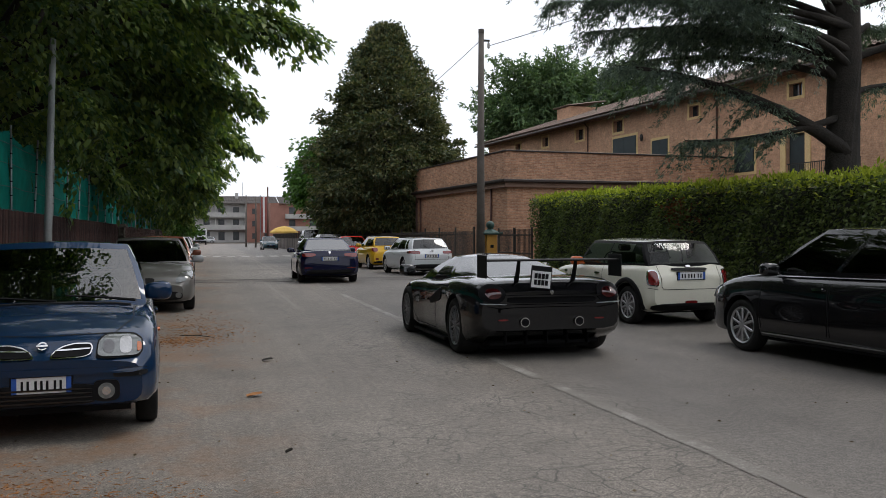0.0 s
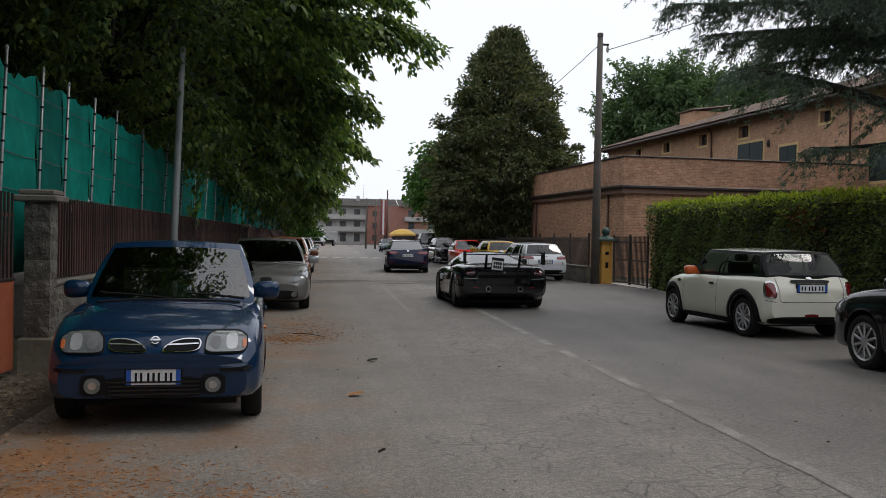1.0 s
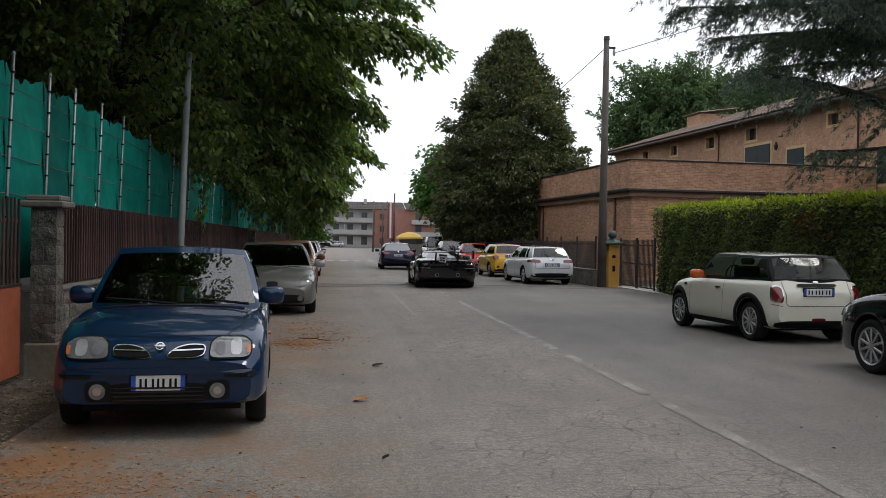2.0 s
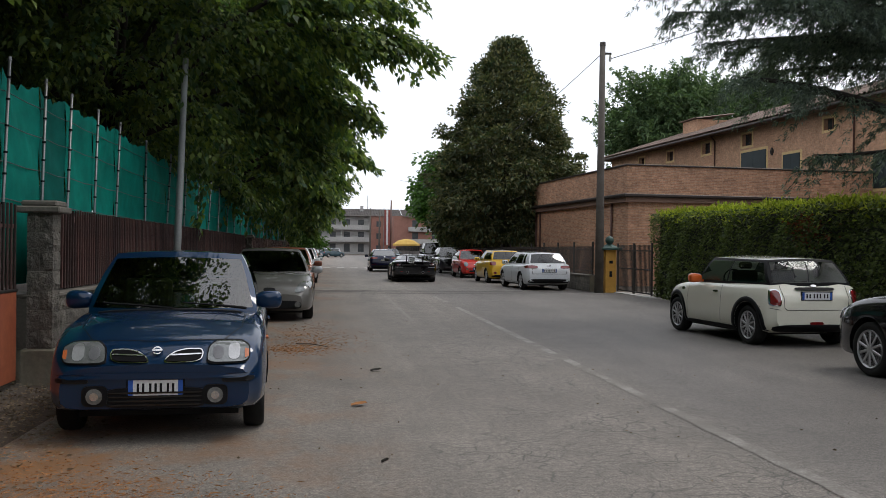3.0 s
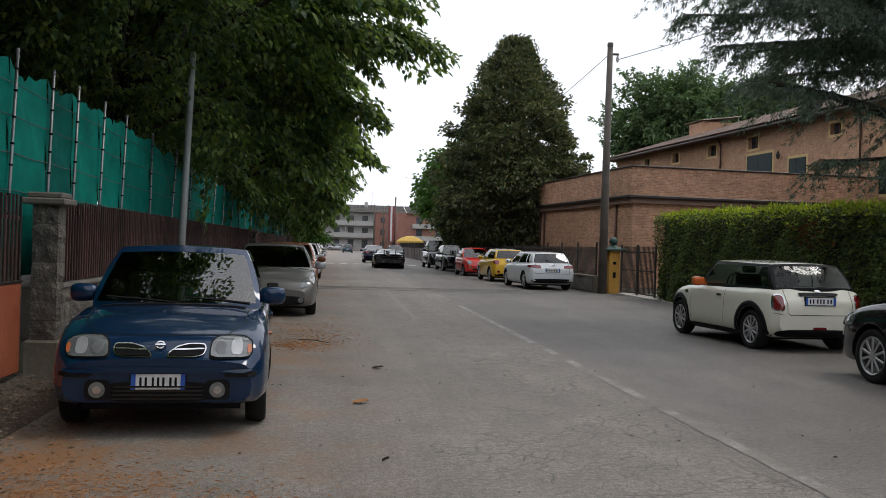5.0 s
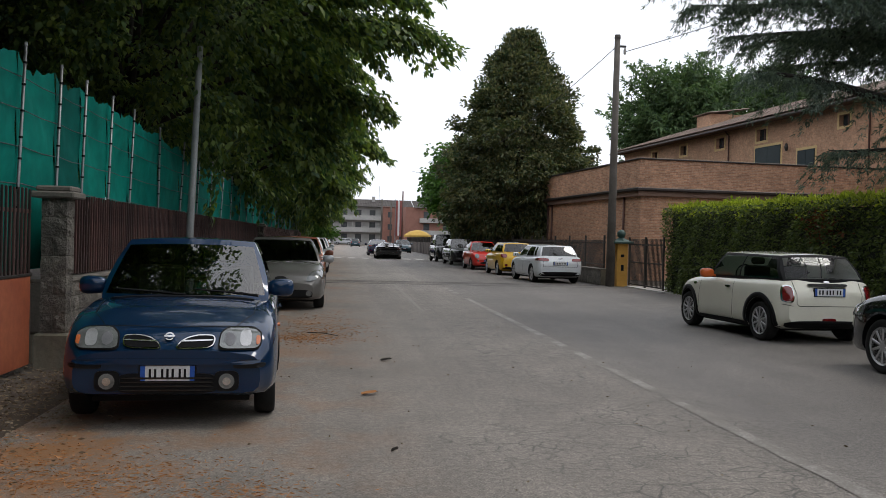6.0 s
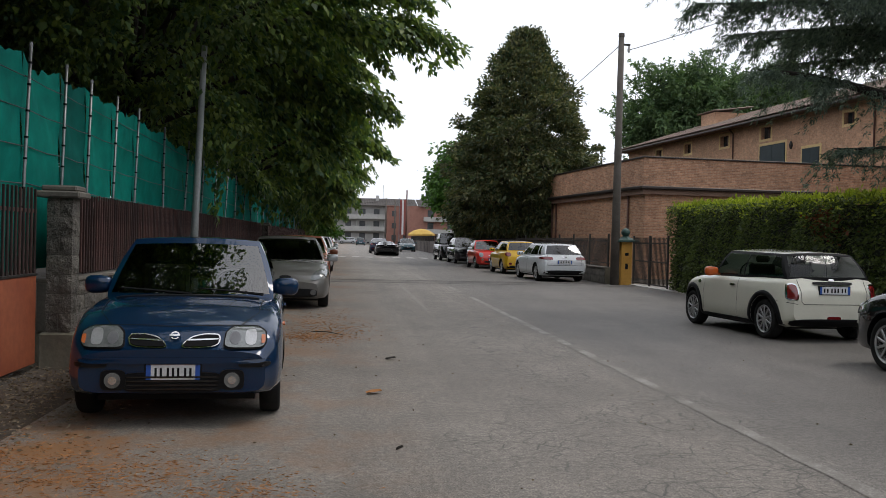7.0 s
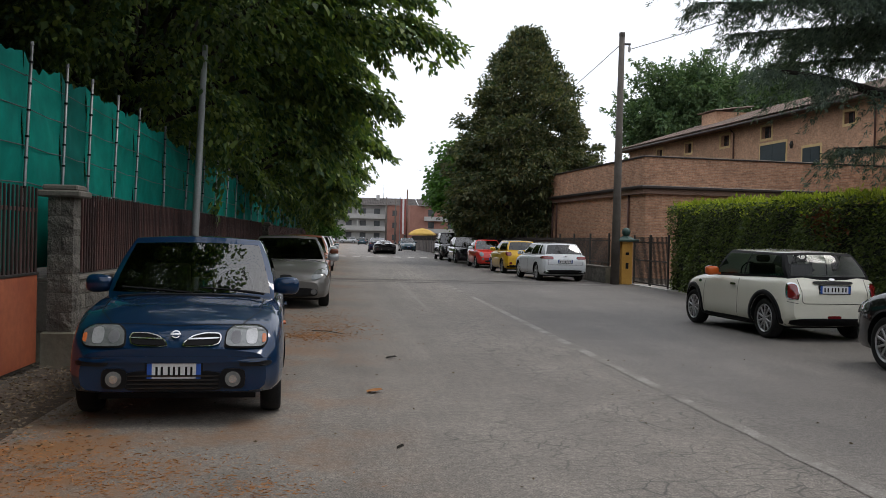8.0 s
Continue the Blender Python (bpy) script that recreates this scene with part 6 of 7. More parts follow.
# ---------------------------------------------------------------- parked cars
P_MICRA = car_paint("dark_blue_paint", (0.0006, 0.020, 0.064), 0.30, 0.012)
P_MINI = car_paint("cream_paint", (0.66, 0.64, 0.54), 0.0, 0.08)
P_BLACK = car_paint("black_paint", (0.003, 0.003, 0.004), 0.0, 0.01, 1.55)
P_WHITE = car_paint("white_paint", (0.66, 0.68, 0.70), 0.0, 0.08)
P_YELLOW = car_paint("yellow_paint", (0.62, 0.36, 0.012), 0.0)
P_RED = car_paint("red_paint", (0.50, 0.025, 0.018), 0.0)
P_GREY = car_paint("grey_paint", (0.145, 0.14, 0.133), 0.45)
P_COPPER = car_paint("copper_paint", (0.17, 0.055, 0.028), 0.4)
P_SILVER = car_paint("silver_paint", (0.40, 0.41, 0.42), 0.6)
P_NAVY = car_paint("navy_paint", (0.002, 0.004, 0.032), 0.0, 0.01, 1.38)
P_PLUM = car_paint("dark_plum_paint", (0.016, 0.013, 0.018), 0.3)
P_TEAL = car_paint("dark_teal_paint", (0.015, 0.045, 0.060), 0.3)
P_ORANGE = car_paint("orange_paint", (0.60, 0.11, 0.015), 0.0)


def bars(cx, cz, w, h, n, view, mat, off=0.012, nm="slat"):
    return [(nm, view, rect(cx, cz - h / 2 + h * (k + 0.5) / n, w, h / n * 0.42), mat, off, "", False) for k in range(n)]


# small blue hatchback that faces the camera
mi = hatch(3.72, 1.585, 1.43, 2.36, 0.275, P_MICRA, nose=0.72, belt=0.90, tail=0.92, screen=(0.215, 0.035), rear=(-0.40, -0.475), back=0.03, tuck=0.03, tyre=0.165, rim=DARK_ALLOY,
           glass=pane_glass("clear_car_glass", (0.52, 0.56, 0.54), 2.3))
mi["wide"] = [(-1.86, 0.64), (-1.78, 0.72), (-1.5, 0.785), (-0.8, 0.81), (0.8, 0.81), (1.35, 0.805), (1.66, 0.78), (1.80, 0.725), (1.86, 0.64)]
mi["top"] = [(-1.86, 0.62), (-1.82, 0.80), (-1.74, 0.93), (-1.0, 0.92), (0, 0.90), (0.75, 0.895), (1.1, 0.87), (1.45, 0.81), (1.66, 0.74), (1.79, 0.65), (1.86, 0.50)]
mi["low"] = [(-1.86, 0.34), (-1.7, 0.24), (-1.4, 0.19), (1.4, 0.19), (1.7, 0.22), (1.86, 0.27)]
mi["cabin"].update(wide_base=0.728, wide_top=0.575, roof=1.405, roof_rear=1.38, bow=0.16, a=0.03, arch=0.028)
mi["mirror"] = (0.685, 0.42, 0.95)
mi["decals"] += [
    ("headlight_seal", "front", [(0.352, 0.590), (0.400, 0.577), (0.640, 0.580), (0.672, 0.615), (0.672, 0.700), (0.610, 0.738), (0.420, 0.742), (0.362, 0.700)], INK, 0.012, "", True),
    ("headlight", "front", [(0.362, 0.605), (0.405, 0.588), (0.632, 0.590), (0.662, 0.620), (0.662, 0.692), (0.604, 0.728), (0.424, 0.732), (0.372, 0.694)], LAMP_GLASS, 0.020, "clear headlight", True),
    ("indicator", "front", [(0.630, 0.612), (0.660, 0.622), (0.660, 0.675), (0.632, 0.680)], AMBER, 0.026, "amber indicator", True),
    ("reflector", "front", oval(0.555, 0.66, 0.085, 0.11, 18, 3), ALLOY, 0.023, "", True),
    ("reflector", "front", oval(0.44, 0.655, 0.08, 0.09, 18), DARK_ALLOY, 0.023, "", True),
    ("grille_ring", "front", [(0.045, 0.588), (0.27, 0.592), (0.322, 0.612), (0.335, 0.655), (0.318, 0.686), (0.21, 0.688), (0.125, 0.668), (0.07, 0.630)], CHROME, 0.014, "chrome grille surround", True),
    ("grille", "front", [(0.058, 0.597), (0.268, 0.601), (0.313, 0.617), (0.325, 0.655), (0.311, 0.677), (0.212, 0.679), (0.130, 0.660), (0.078, 0.626)], INK, 0.018, "dark grille opening", True),
    ("grille_bar", "front", [(0.078, 0.634), (0.318, 0.642), (0.318, 0.652), (0.095, 0.645)], CHROME, 0.023, "chrome grille bar", True),
    ("badge", "front", oval(0.0, 0.672, 0.066, 0.054, 20), CHROME, 0.020, "oval chrome badge", False),
    ("badge_core", "front", oval(0.0, 0.672, 0.046, 0.034, 16), P_MICRA, 0.024, "", False),
    ("badge_bar", "front", rect(0.0, 0.672, 0.076, 0.012), CHROME, 0.028, "", False),
    ("bumper_rub", "front", [(-0.66, 0.478), (0.66, 0.478), (0.66, 0.525), (-0.66, 0.525)], P_MICRA, 0.022, "", False),
    ("bumper_trim", "front", [(0.47, 0.448), (0.70, 0.455), (0.70, 0.492), (0.47, 0.490)], BLACK_TRIM, 0.016, "", True),
    ("air_intake", "front", oval(0.0, 0.340, 0.72, 0.150, 24, 5), BLACK_TRIM, 0.010, "dark lower air intake", False),
    ("fog_bezel", "front", oval(0.425, 0.358, 0.18, 0.150, 20, 4), BLACK_TRIM, 0.014, "", True),
    ("fog_light", "front", oval(0.425, 0.358, 0.115, 0.115, 20), LAMP_GLASS, 0.026, "round fog light", True),
    ("fog_core", "front", oval(0.425, 0.358, 0.06, 0.06, 14), CHROME, 0.032, "", True),
    ("side_repeater", "left", oval(1.02, 0.70, 0.07, 0.035, 10), AMBER, 0.012, "amber side repeater", True),
    ("wiper_cowl", "top", [(-0.60, 0.83), (0.60, 0.83), (0.56, 0.90), (-0.56, 0.90)], BLACK_TRIM, 0.010, "", False)]
mi["decals"] += bars(0, 0.335, 0.66, 0.12, 4, "front", P_BLACK, 0.018)
mi["plates"] = [("front", 0.0, 0.415, 0.385), ("rear", 0.0, 0.50, 0.52)]
mi["strips"] += [("bonnet_crease", "top", [(-0.40, 0.95), (-0.30, 1.66)], 0.010, P_MICRA, True), ("bonnet_gap", "top", [(-0.62, 0.92), (-0.60, 1.4), (-0.48, 1.66), (0, 1.71), (0.48, 1.66), (0.60, 1.4), (0.62, 0.92)], 0.008, BLACK_TRIM, False),
                 ("bumper_gap", "front", [(-0.70, 0.505), (0.70, 0.505)], 0.008, BLACK_TRIM, False)]
common_details(mi, [(-0.55, 0.62)])
micra, mt = car("hatchback_car", mi, pose(-1.622, 8.62, 0, 0, 0, 184.0), "small dark blue hatchback parked on the verge", "cars parked along the fence")
for s, x0, x1 in ((1, -0.02, 0.62), (1, -0.62, -0.10)):
    part("wiper", tube([(x0, 0.86, 0.93), ((x0 + x1) / 2, 0.80, 0.955), (x1 * 0.9, 0.80, 0.975)], [0.012, 0.010, 0.006], 5), BLACK_TRIM, micra)

# cream hatchback with dark glasshouse band
ni = hatch(3.70, 1.683, 1.407, 2.467, 0.312, P_MINI, nose=0.78, belt=0.94, tail=0.98, screen=(0.185, 0.07), rear=(-0.385, -0.475), glass=pane_glass("dim_tinted_glass", (0.34, 0.40, 0.37), 1.42), tyre=0.2, spokes=10)
ni["top"] = [(-1.85, 0.62), (-1.83, 0.86), (-1.78, 0.97), (-1.0, 0.965), (0, 0.95), (0.68, 0.935), (1.2, 0.90), (1.55, 0.83), (1.74, 0.72), (1.85, 0.52)]
ni["wide"] = [(-1.85, 0.64), (-1.80, 0.725), (-1.66, 0.79), (-1.42, 0.83), (-0.9, 0.842), (0.9, 0.842), (1.4, 0.82), (1.7, 0.72), (1.85, 0.55)]
ni["cabin"].update(wide_base=0.755, wide_top=0.625, roof=1.385, roof_rear=1.36, z_front=0.93, z_rear=0.965, taper=0.93, bow_rear=0.07, c=0.035, pillars=[(0.47, 0.02)])
ni["pillar_paint"] = BLACK_TRIM
ni["folded"] = True
ni["mirror"], ni["mirror_mat"] = (0.79, 0.33, 0.97), P_ORANGE
ni["decals"] += [("tail_light", "rear", [(-0.735, 0.66), (-0.61, 0.65), (-0.60, 0.85), (-0.65, 0.88), (-0.72, 0.87)], RED_LAMP, 0.018, "upright red tail light", True),
                 ("tail_light_rim", "rear", [(-0.75, 0.645), (-0.595, 0.632), (-0.585, 0.868), (-0.65, 0.90), (-0.735, 0.888)], CHROME, 0.012, "chrome lamp ring", True),
                 ("boot_handle", "rear", rect(0, 0.895, 0.66, 0.045), BLACK_TRIM, 0.025, "dark boot handle strip", False),
                 ("badge", "rear", oval(0, 0.945, 0.10, 0.035, 14), CHROME, 0.016, "", False),
                 ("rear_fog", "rear", rect(0.0, 0.375, 0.22, 0.05), RED_LAMP, 0.014, "red fog light", False),
                 ("bumper_lower", "rear", [(-0.68, 0.24), (0.68, 0.24), (0.69, 0.36), (-0.69, 0.36)], BLACK_TRIM, 0.016, "black lower bumper", False),
                 ("sill_trim", "left", [(-0.90, 0.20), (0.90, 0.20), (0.90, 0.275), (-0.90, 0.275)], BLACK_TRIM, 0.012, "black sill trim", True),
                 ("headlight", "front", oval(0.56, 0.70, 0.26, 0.24), LAMP_GLASS, 0.02, "round headlight", True),
                 ("side_scuttle", "left", oval(0.93, 0.80, 0.12, 0.05, 12, 3), CHROME, 0.014, "", True)]
ni["plates"] = [("rear", 0.0, 0.795, 0.50), ("front", 0.0, 0.42, 0.36)]
ni["strips"] += [("boot_gap", "rear", [(-0.56, 0.95), (-0.54, 0.62), (-0.50, 0.58), (0.50, 0.58), (0.54, 0.62), (0.56, 0.95)], 0.009, BLACK_TRIM, False), ("bumper_gap", "rear", [(-0.80, 0.62), (-0.60, 0.58)], 0.008, BLACK_TRIM, True)]
common_details(ni, [(-0.42, 0.74)], CHROME)
mini, mini_skin = car("hatchback_car", ni, pose(7.00, 14.76, 0, 0, 0, 4.2), "cream three-door hatchback with orange mirror caps", "cars parked along the hedge")

for y in (1.2335, -1.2335):
    for side in ("left", "right"):
        part("arch_trim", arch_band(mini_skin, side, y, 0.322, 0.357, 0.440, -0.25, math.pi + 0.25), BLACK_TRIM, mini, "black wheel arch moulding", True)

# black people carrier beside the hedge
bi = hatch(4.36, 1.786, 1.557, 2.70, 0.325, P_BLACK, nose=0.80, belt=0.98, tail=1.02, screen=(0.27, 0.04), rear=(-0.42, -0.485), glass=DARK_GLASS, tyre=0.21, spokes=10)
bi["cabin"].update(z_front=0.97, z_rear=1.04, wide_base=0.80, wide_top=0.62, pillars=[(0.40, 0.03), (0.72, 0.03)])
bi["decals"] += [("headlight", "front", oval(0.62, 0.70, 0.30, 0.16, 18, 3), LAMP_GLASS, 0.02, "", True), ("headlight_flank", "left", [(1.72, 0.66), (1.98, 0.66), (1.92, 0.76), (1.70, 0.80)], LAMP_GLASS, 0.012, "clear headlight", True),
                 ("sill_trim", "left", [(-0.95, 0.265), (0.95, 0.265), (0.95, 0.285), (-0.95, 0.285)], CHROME, 0.014, "chrome sill strip", True),
                 ("belt_trim", "left", [(-1.7, 0.985), (0.75, 0.945), (0.75, 0.96), (-1.7, 1.0)], CHROME, 0.02, "chrome belt strip", True)]
bi["plates"] = [("front", 0, 0.42, 0.36)]
common_details(bi, [(-0.15, 0.95), (-1.15, -0.20)], CHROME)
blackcar, _ = car("people_carrier", bi, pose(7.02, 8.60, 0, 0, 0, 3.5), "glossy black people carrier parked beside the hedge", "cars parked along the hedge")

# white five-door seen from behind
au = hatch(4.31, 1.785, 1.425, 2.63, 0.32, P_WHITE, nose=0.72, belt=0.93, tail=0.98, screen=(0.24, 0.05), rear=(-0.385, -0.47), glass=DARK_GLASS, tyre=0.21)
au["cabin"].update(pillars=[(0.42, 0.03), (0.76, 0.04)], c=0.13, wide_top=0.63, wide_base=0.80)
au["decals"] += [("tail_light", "rear", [(-0.80, 0.80), (-0.42, 0.79), (-0.44, 0.90), (-0.78, 0.91)], RED_LAMP, 0.014, "red tail light", True), ("tail_flank", "left", [(-2.04, 0.80), (-1.78, 0.83), (-1.78, 0.88), (-2.04, 0.91)], RED_LAMP, 0.012, "", True),
                 ("bumper_lower", "rear", [(-0.80, 0.26), (0.80, 0.26), (0.72, 0.42), (-0.72, 0.42)], BLACK_TRIM, 0.012, "black lower bumper", False), ("badge", "rear", oval(0, 0.90, 0.18, 0.05), CHROME, 0.012, "", False),
                 ("headlight", "front", oval(0.60, 0.64, 0.34, 0.12, 18, 3), LAMP_GLASS, 0.02, "", True)]
au["plates"] = [("rear", 0.0, 0.72, 0.52)]
au["strips"] += [("boot_gap", "rear", [(-0.62, 0.95), (-0.64, 0.60), (0.64, 0.60), (0.62, 0.95)], 0.012, BLACK_TRIM, False)]
common_details(au, [(-0.15, 0.88), (-1.10, -0.20)])
car("hatchback_car", au, pose(7.42, 33.9, 0, 0, 0, 3.5), "white five-door hatchback parked by the railing", "cars parked along the railing")

ad = hatch(3.70, 1.72, 1.485, 2.31, 0.31, P_YELLOW, nose=0.80, belt=0.98, tail=1.0, screen=(0.23, 0.03), rear=(-0.36, -0.47), glass=DARK_GLASS, roof_paint=P_WHITE)
ad["decals"] += [("tail_light", "rear", oval(-0.66, 0.86, 0.24, 0.17, 18, 3), RED_LAMP, 0.02, "red tail light", True), ("reflector", "rear", oval(-0.58, 0.46, 0.14, 0.10), RED_LAMP, 0.015, "", True), ("bumper_lower", "rear", [(-0.74, 0.27), (0.74, 0.27), (0.70, 0.38), (-0.70, 0.38)], BLACK_TRIM, 0.012, "", False)]
ad["plates"] = [("rear", 0.0, 0.58, 0.52)]
common_details(ad, [(-0.40, 0.75)])
car("hatchback_car", ad, pose(7.25, 40.2, 0, 0, 0, 2.5), "bright yellow hatchback with a white roof", "cars parked along the railing")

fi = hatch(3.55, 1.63, 1.49, 2.30, 0.29, P_RED, nose=0.80, belt=0.95, tail=0.98, screen=(0.21, 0.03), rear=(-0.34, -0.46))
fi["decals"] += [("headlight", "front", oval(0.55, 0.70, 0.22, 0.22), LAMP_GLASS, 0.02, "round headlight", True), ("fog_light", "front", oval(0.50, 0.47, 0.11, 0.11), LAMP_GLASS, 0.02, "", True), ("air_intake", "front", oval(0, 0.36, 0.8, 0.10, 18, 4), BLACK_TRIM, 0.012, "", False), ("badge", "front", oval(0, 0.68, 0.30, 0.05), CHROME, 0.016, "", False)]
fi["plates"] = [("front", 0.0, 0.47, 0.36)]
fi["mirror_mat"] = P_WHITE
common_details(fi, [(-0.40, 0.72)])
car("hatchback_car", fi, pose(7.0, 47.0, 0, 0, 0, 182), "small red round-lamped hatchback facing the camera", "cars parked along the railing")

mp = hatch(4.4, 1.80, 1.62, 2.70, 0.32, P_PLUM, nose=0.85, belt=1.0, tail=1.02, screen=(0.28, 0.06), rear=(-0.42, -0.48))
mp["decals"] += [("headlight", "front", oval(0.62, 0.78, 0.36, 0.15, 18, 3), LAMP_GLASS, 0.02, "", True), ("grille", "front", oval(0, 0.50, 0.9, 0.2, 18, 4), BLACK_TRIM, 0.012, "", False)]
mp["plates"] = [("front", 0.0, 0.46, 0.36)]
common_details(mp, [(-0.15, 0.95), (-1.10, -0.20)])
car("people_carrier", mp, pose(7.0, 55.8, 0, 0, 0, 182), "dark plum people carrier facing the camera", "cars parked along the railing")

va = hatch(4.5, 1.86, 1.92, 2.80, 0.36, P_BLACK, nose=1.0, belt=1.14, tail=1.16, screen=(0.22, 0.14), rear=(-0.46, -0.49), low=0.28)
va["cabin"].update(wide_top=0.74, wide_base=0.86)
va["decals"] += [("headlight", "front", oval(0.66, 0.86, 0.2, 0.2), LAMP_GLASS, 0.02, "", True), ("grille", "front", oval(0, 0.84, 0.9, 0.2, 18, 5), BLACK_TRIM, 0.014, "", False)]
va["plates"] = [("front", 0.0, 0.52, 0.36)]
common_details(va, [(-0.1, 0.9), (-1.1, -0.15)])
car("off_road_car", va, pose(6.85, 63.0, 0, 0, 0, 182), "boxy black off-road car facing the camera", "cars parked along the railing")

# cars along the fence, facing the camera
gi = hatch(4.35, 1.80, 1.465, 2.63, 0.32, P_GREY, nose=0.72, belt=0.93, tail=0.95, screen=(0.235, 0.03), rear=(-0.40, -0.48), tyre=0.21, mirror_mat=P_SILVER)
gi["decals"] += [("headlight", "front", [(0.50, 0.56), (0.68, 0.60), (0.76, 0.72), (0.72, 0.80), (0.58, 0.74), (0.50, 0.64)], LAMP_GLASS, 0.018, "swept headlight", True), ("headlight_flank", "left", [(1.60, 0.68), (1.95, 0.62), (1.98, 0.72), (1.70, 0.80)], LAMP_GLASS, 0.012, "", True),
                 ("air_intake", "front", oval(0.0, 0.33, 1.25, 0.17, 22, 4), BLACK_TRIM, 0.012, "dark lower intake", False), ("fog_light", "front", oval(0.55, 0.34, 0.12, 0.11), LAMP_GLASS, 0.022, "", True), ("grille", "front", [(-0.14, 0.66), (0.14, 0.66), (0.02, 0.40), (-0.02, 0.40)], BLACK_TRIM, 0.02, "shield grille", False)]
gi["plates"] = [("front", 0.34, 0.46, 0.36)]
common_details(gi, [(-0.15, 0.90), (-1.05, -0.20)])
car("hatchback_car", gi, pose(-1.56, 19.95, 0, 0, 0, 183.0), "metallic grey five-door hatchback facing the camera", "cars parked along the fence")

plainc = {}
for nm, pt, lab in (("copper", P_COPPER, "copper brown hatchback parked on the verge"), ("white", P_WHITE, "white hatchback parked in the row"), ("dark", P_TEAL, "dark teal hatchback by the crossing"), ("silver", P_SILVER, "silver hatchback parked in the row")):
    q = hatch(4.1, 1.75, 1.50, 2.55, 0.31, pt, nose=0.76, belt=0.95, tail=0.97)
    q["decals"] += [("headlight", "front", oval(0.60, 0.70, 0.28, 0.16, 18, 3), LAMP_GLASS, 0.02, "", True), ("tail_light", "rear", oval(-0.66, 0.82, 0.20, 0.22, 18, 3), RED_LAMP, 0.02, "", True), ("grille", "front", oval(0, 0.42, 0.9, 0.16, 18, 4), BLACK_TRIM, 0.012, "", False)]
    q["plates"] = [("front", 0.0, 0.48, 0.36), ("rear", 0.0, 0.60, 0.52)]
    common_details(q, [(-0.15, 0.85), (-1.05, -0.20)])
    spots = {"copper": (-1.62, 26.6, 182), "white": (-1.75, 33.0, 181), "dark": (6.2, 100.0, 182), "silver": (-1.75, 39.0, 182)}
    plainc[nm], _ = car("hatchback_car", q, pose(*spots[nm][:2], 0, 0, 0, spots[nm][2]), lab, "cars parked in rows")
for nm, x, y, a in (("dark", -1.8, 45.0, 181), ("white", -1.9, 52.0, 182), ("copper", -2.0, 60, 181), ("white", -11.0, 205, 100), ("silver", -16.5, 207, 80), ("white", -5.5, 206, 95), ("silver", -0.5, 207, 85)):
    copy_thing(plainc[nm], pose(x, y, 0, 0, 0, a))

# ---------------------------------------------------------------- moving cars
gu = hatch(4.64, 1.91, 1.436, 2.82, 0.335, P_NAVY, nose=0.72, belt=0.93, tail=1.0, screen=(0.20, 0.03), rear=(-0.20, -0.355), tyre=0.22, rim=DARK_ALLOY, glass=ENGINE_GLASS)
gu["top"] = [(-2.32, 0.66), (-2.29, 0.88), (-2.22, 1.0), (-1.75, 0.99), (-1.4, 0.97), (0, 0.93), (0.9, 0.92), (1.4, 0.87), (1.95, 0.74), (2.2, 0.62), (2.32, 0.46)]
gu["cabin"].update(roof=1.41, roof_rear=1.39, z_rear=1.0, pillars=[(0.46, 0.03)], taper=0.88)
gu["decals"] += [("tail_light", "rear", [(-0.84, 0.80), (-0.44, 0.83), (-0.44, 0.92), (-0.84, 0.93)], RED_LAMP, 0.016, "red tail light", True), ("bumper_lower", "rear", [(-0.78, 0.28), (0.78, 0.28), (0.70, 0.42), (-0.70, 0.42)], BLACK_TRIM, 0.012, "", False), ("badge", "rear", oval(0, 0.95, 0.08, 0.08), CHROME, 0.014, "round badge", False), ("reflector", "rear", rect(-0.66, 0.48, 0.26, 0.03), RED_LAMP, 0.012, "", True)]
gu["plates"] = [("rear", 0.0, 0.76, 0.52)]
common_details(gu, [(-0.05, 1.0), (-1.05, -0.10)])
sedan, _ = car("saloon_car", gu, pose(0, 0, 0), "dark blue saloon car driving away", "")

SMOKED_LAMP = plain("smoked_red_lamp", (0.030, 0.003, 0.004), (0.070, 0.006, 0.007), 0.15, 0, 20, 80, 0.1, coat=1.0)
su = dict(L=4.57, paint=P_BLACK, wheel=0.345, arch=0.385, axles=(1.17, -1.47), tyre=0.29, tuck=0.02, rim=DARK_ALLOY, spokes=14, crown=0.02, glass=ENGINE_GLASS,
          top=[(-2.285, 0.72), (-2.24, 0.86), (-2.1, 0.915), (-1.4, 0.95), (-0.9, 0.93), (-0.2, 0.86), (0.6, 0.83), (1.1, 0.82), (1.6, 0.72), (2.1, 0.55), (2.285, 0.40)],
          wide=[(-2.285, 0.83), (-2.24, 0.90), (-2.1, 0.955), (-1.8, 0.985), (-1.3, 0.985), (-0.6, 0.93), (0.3, 0.915), (1.1, 0.965), (1.7, 0.92), (2.15, 0.82), (2.285, 0.6)],
          low=[(-2.285, 0.36), (-2.2, 0.30), (-2.0, 0.22), (-1.7, 0.11), (1.8, 0.10), (2.285, 0.16)],
          cabin=dict(front_base=1.05, front_top=0.15, rear_top=-0.42, rear_base=-1.55, wide_base=0.80, wide_top=0.52, roof=1.185, roof_rear=1.17, z_front=0.82, z_rear=0.92, pillars=[(0.48, 0.30)], taper=0.82, c=0.3),
          mirror=(0.93, 0.70, 0.93), decals=[], strips=[], plates=[])
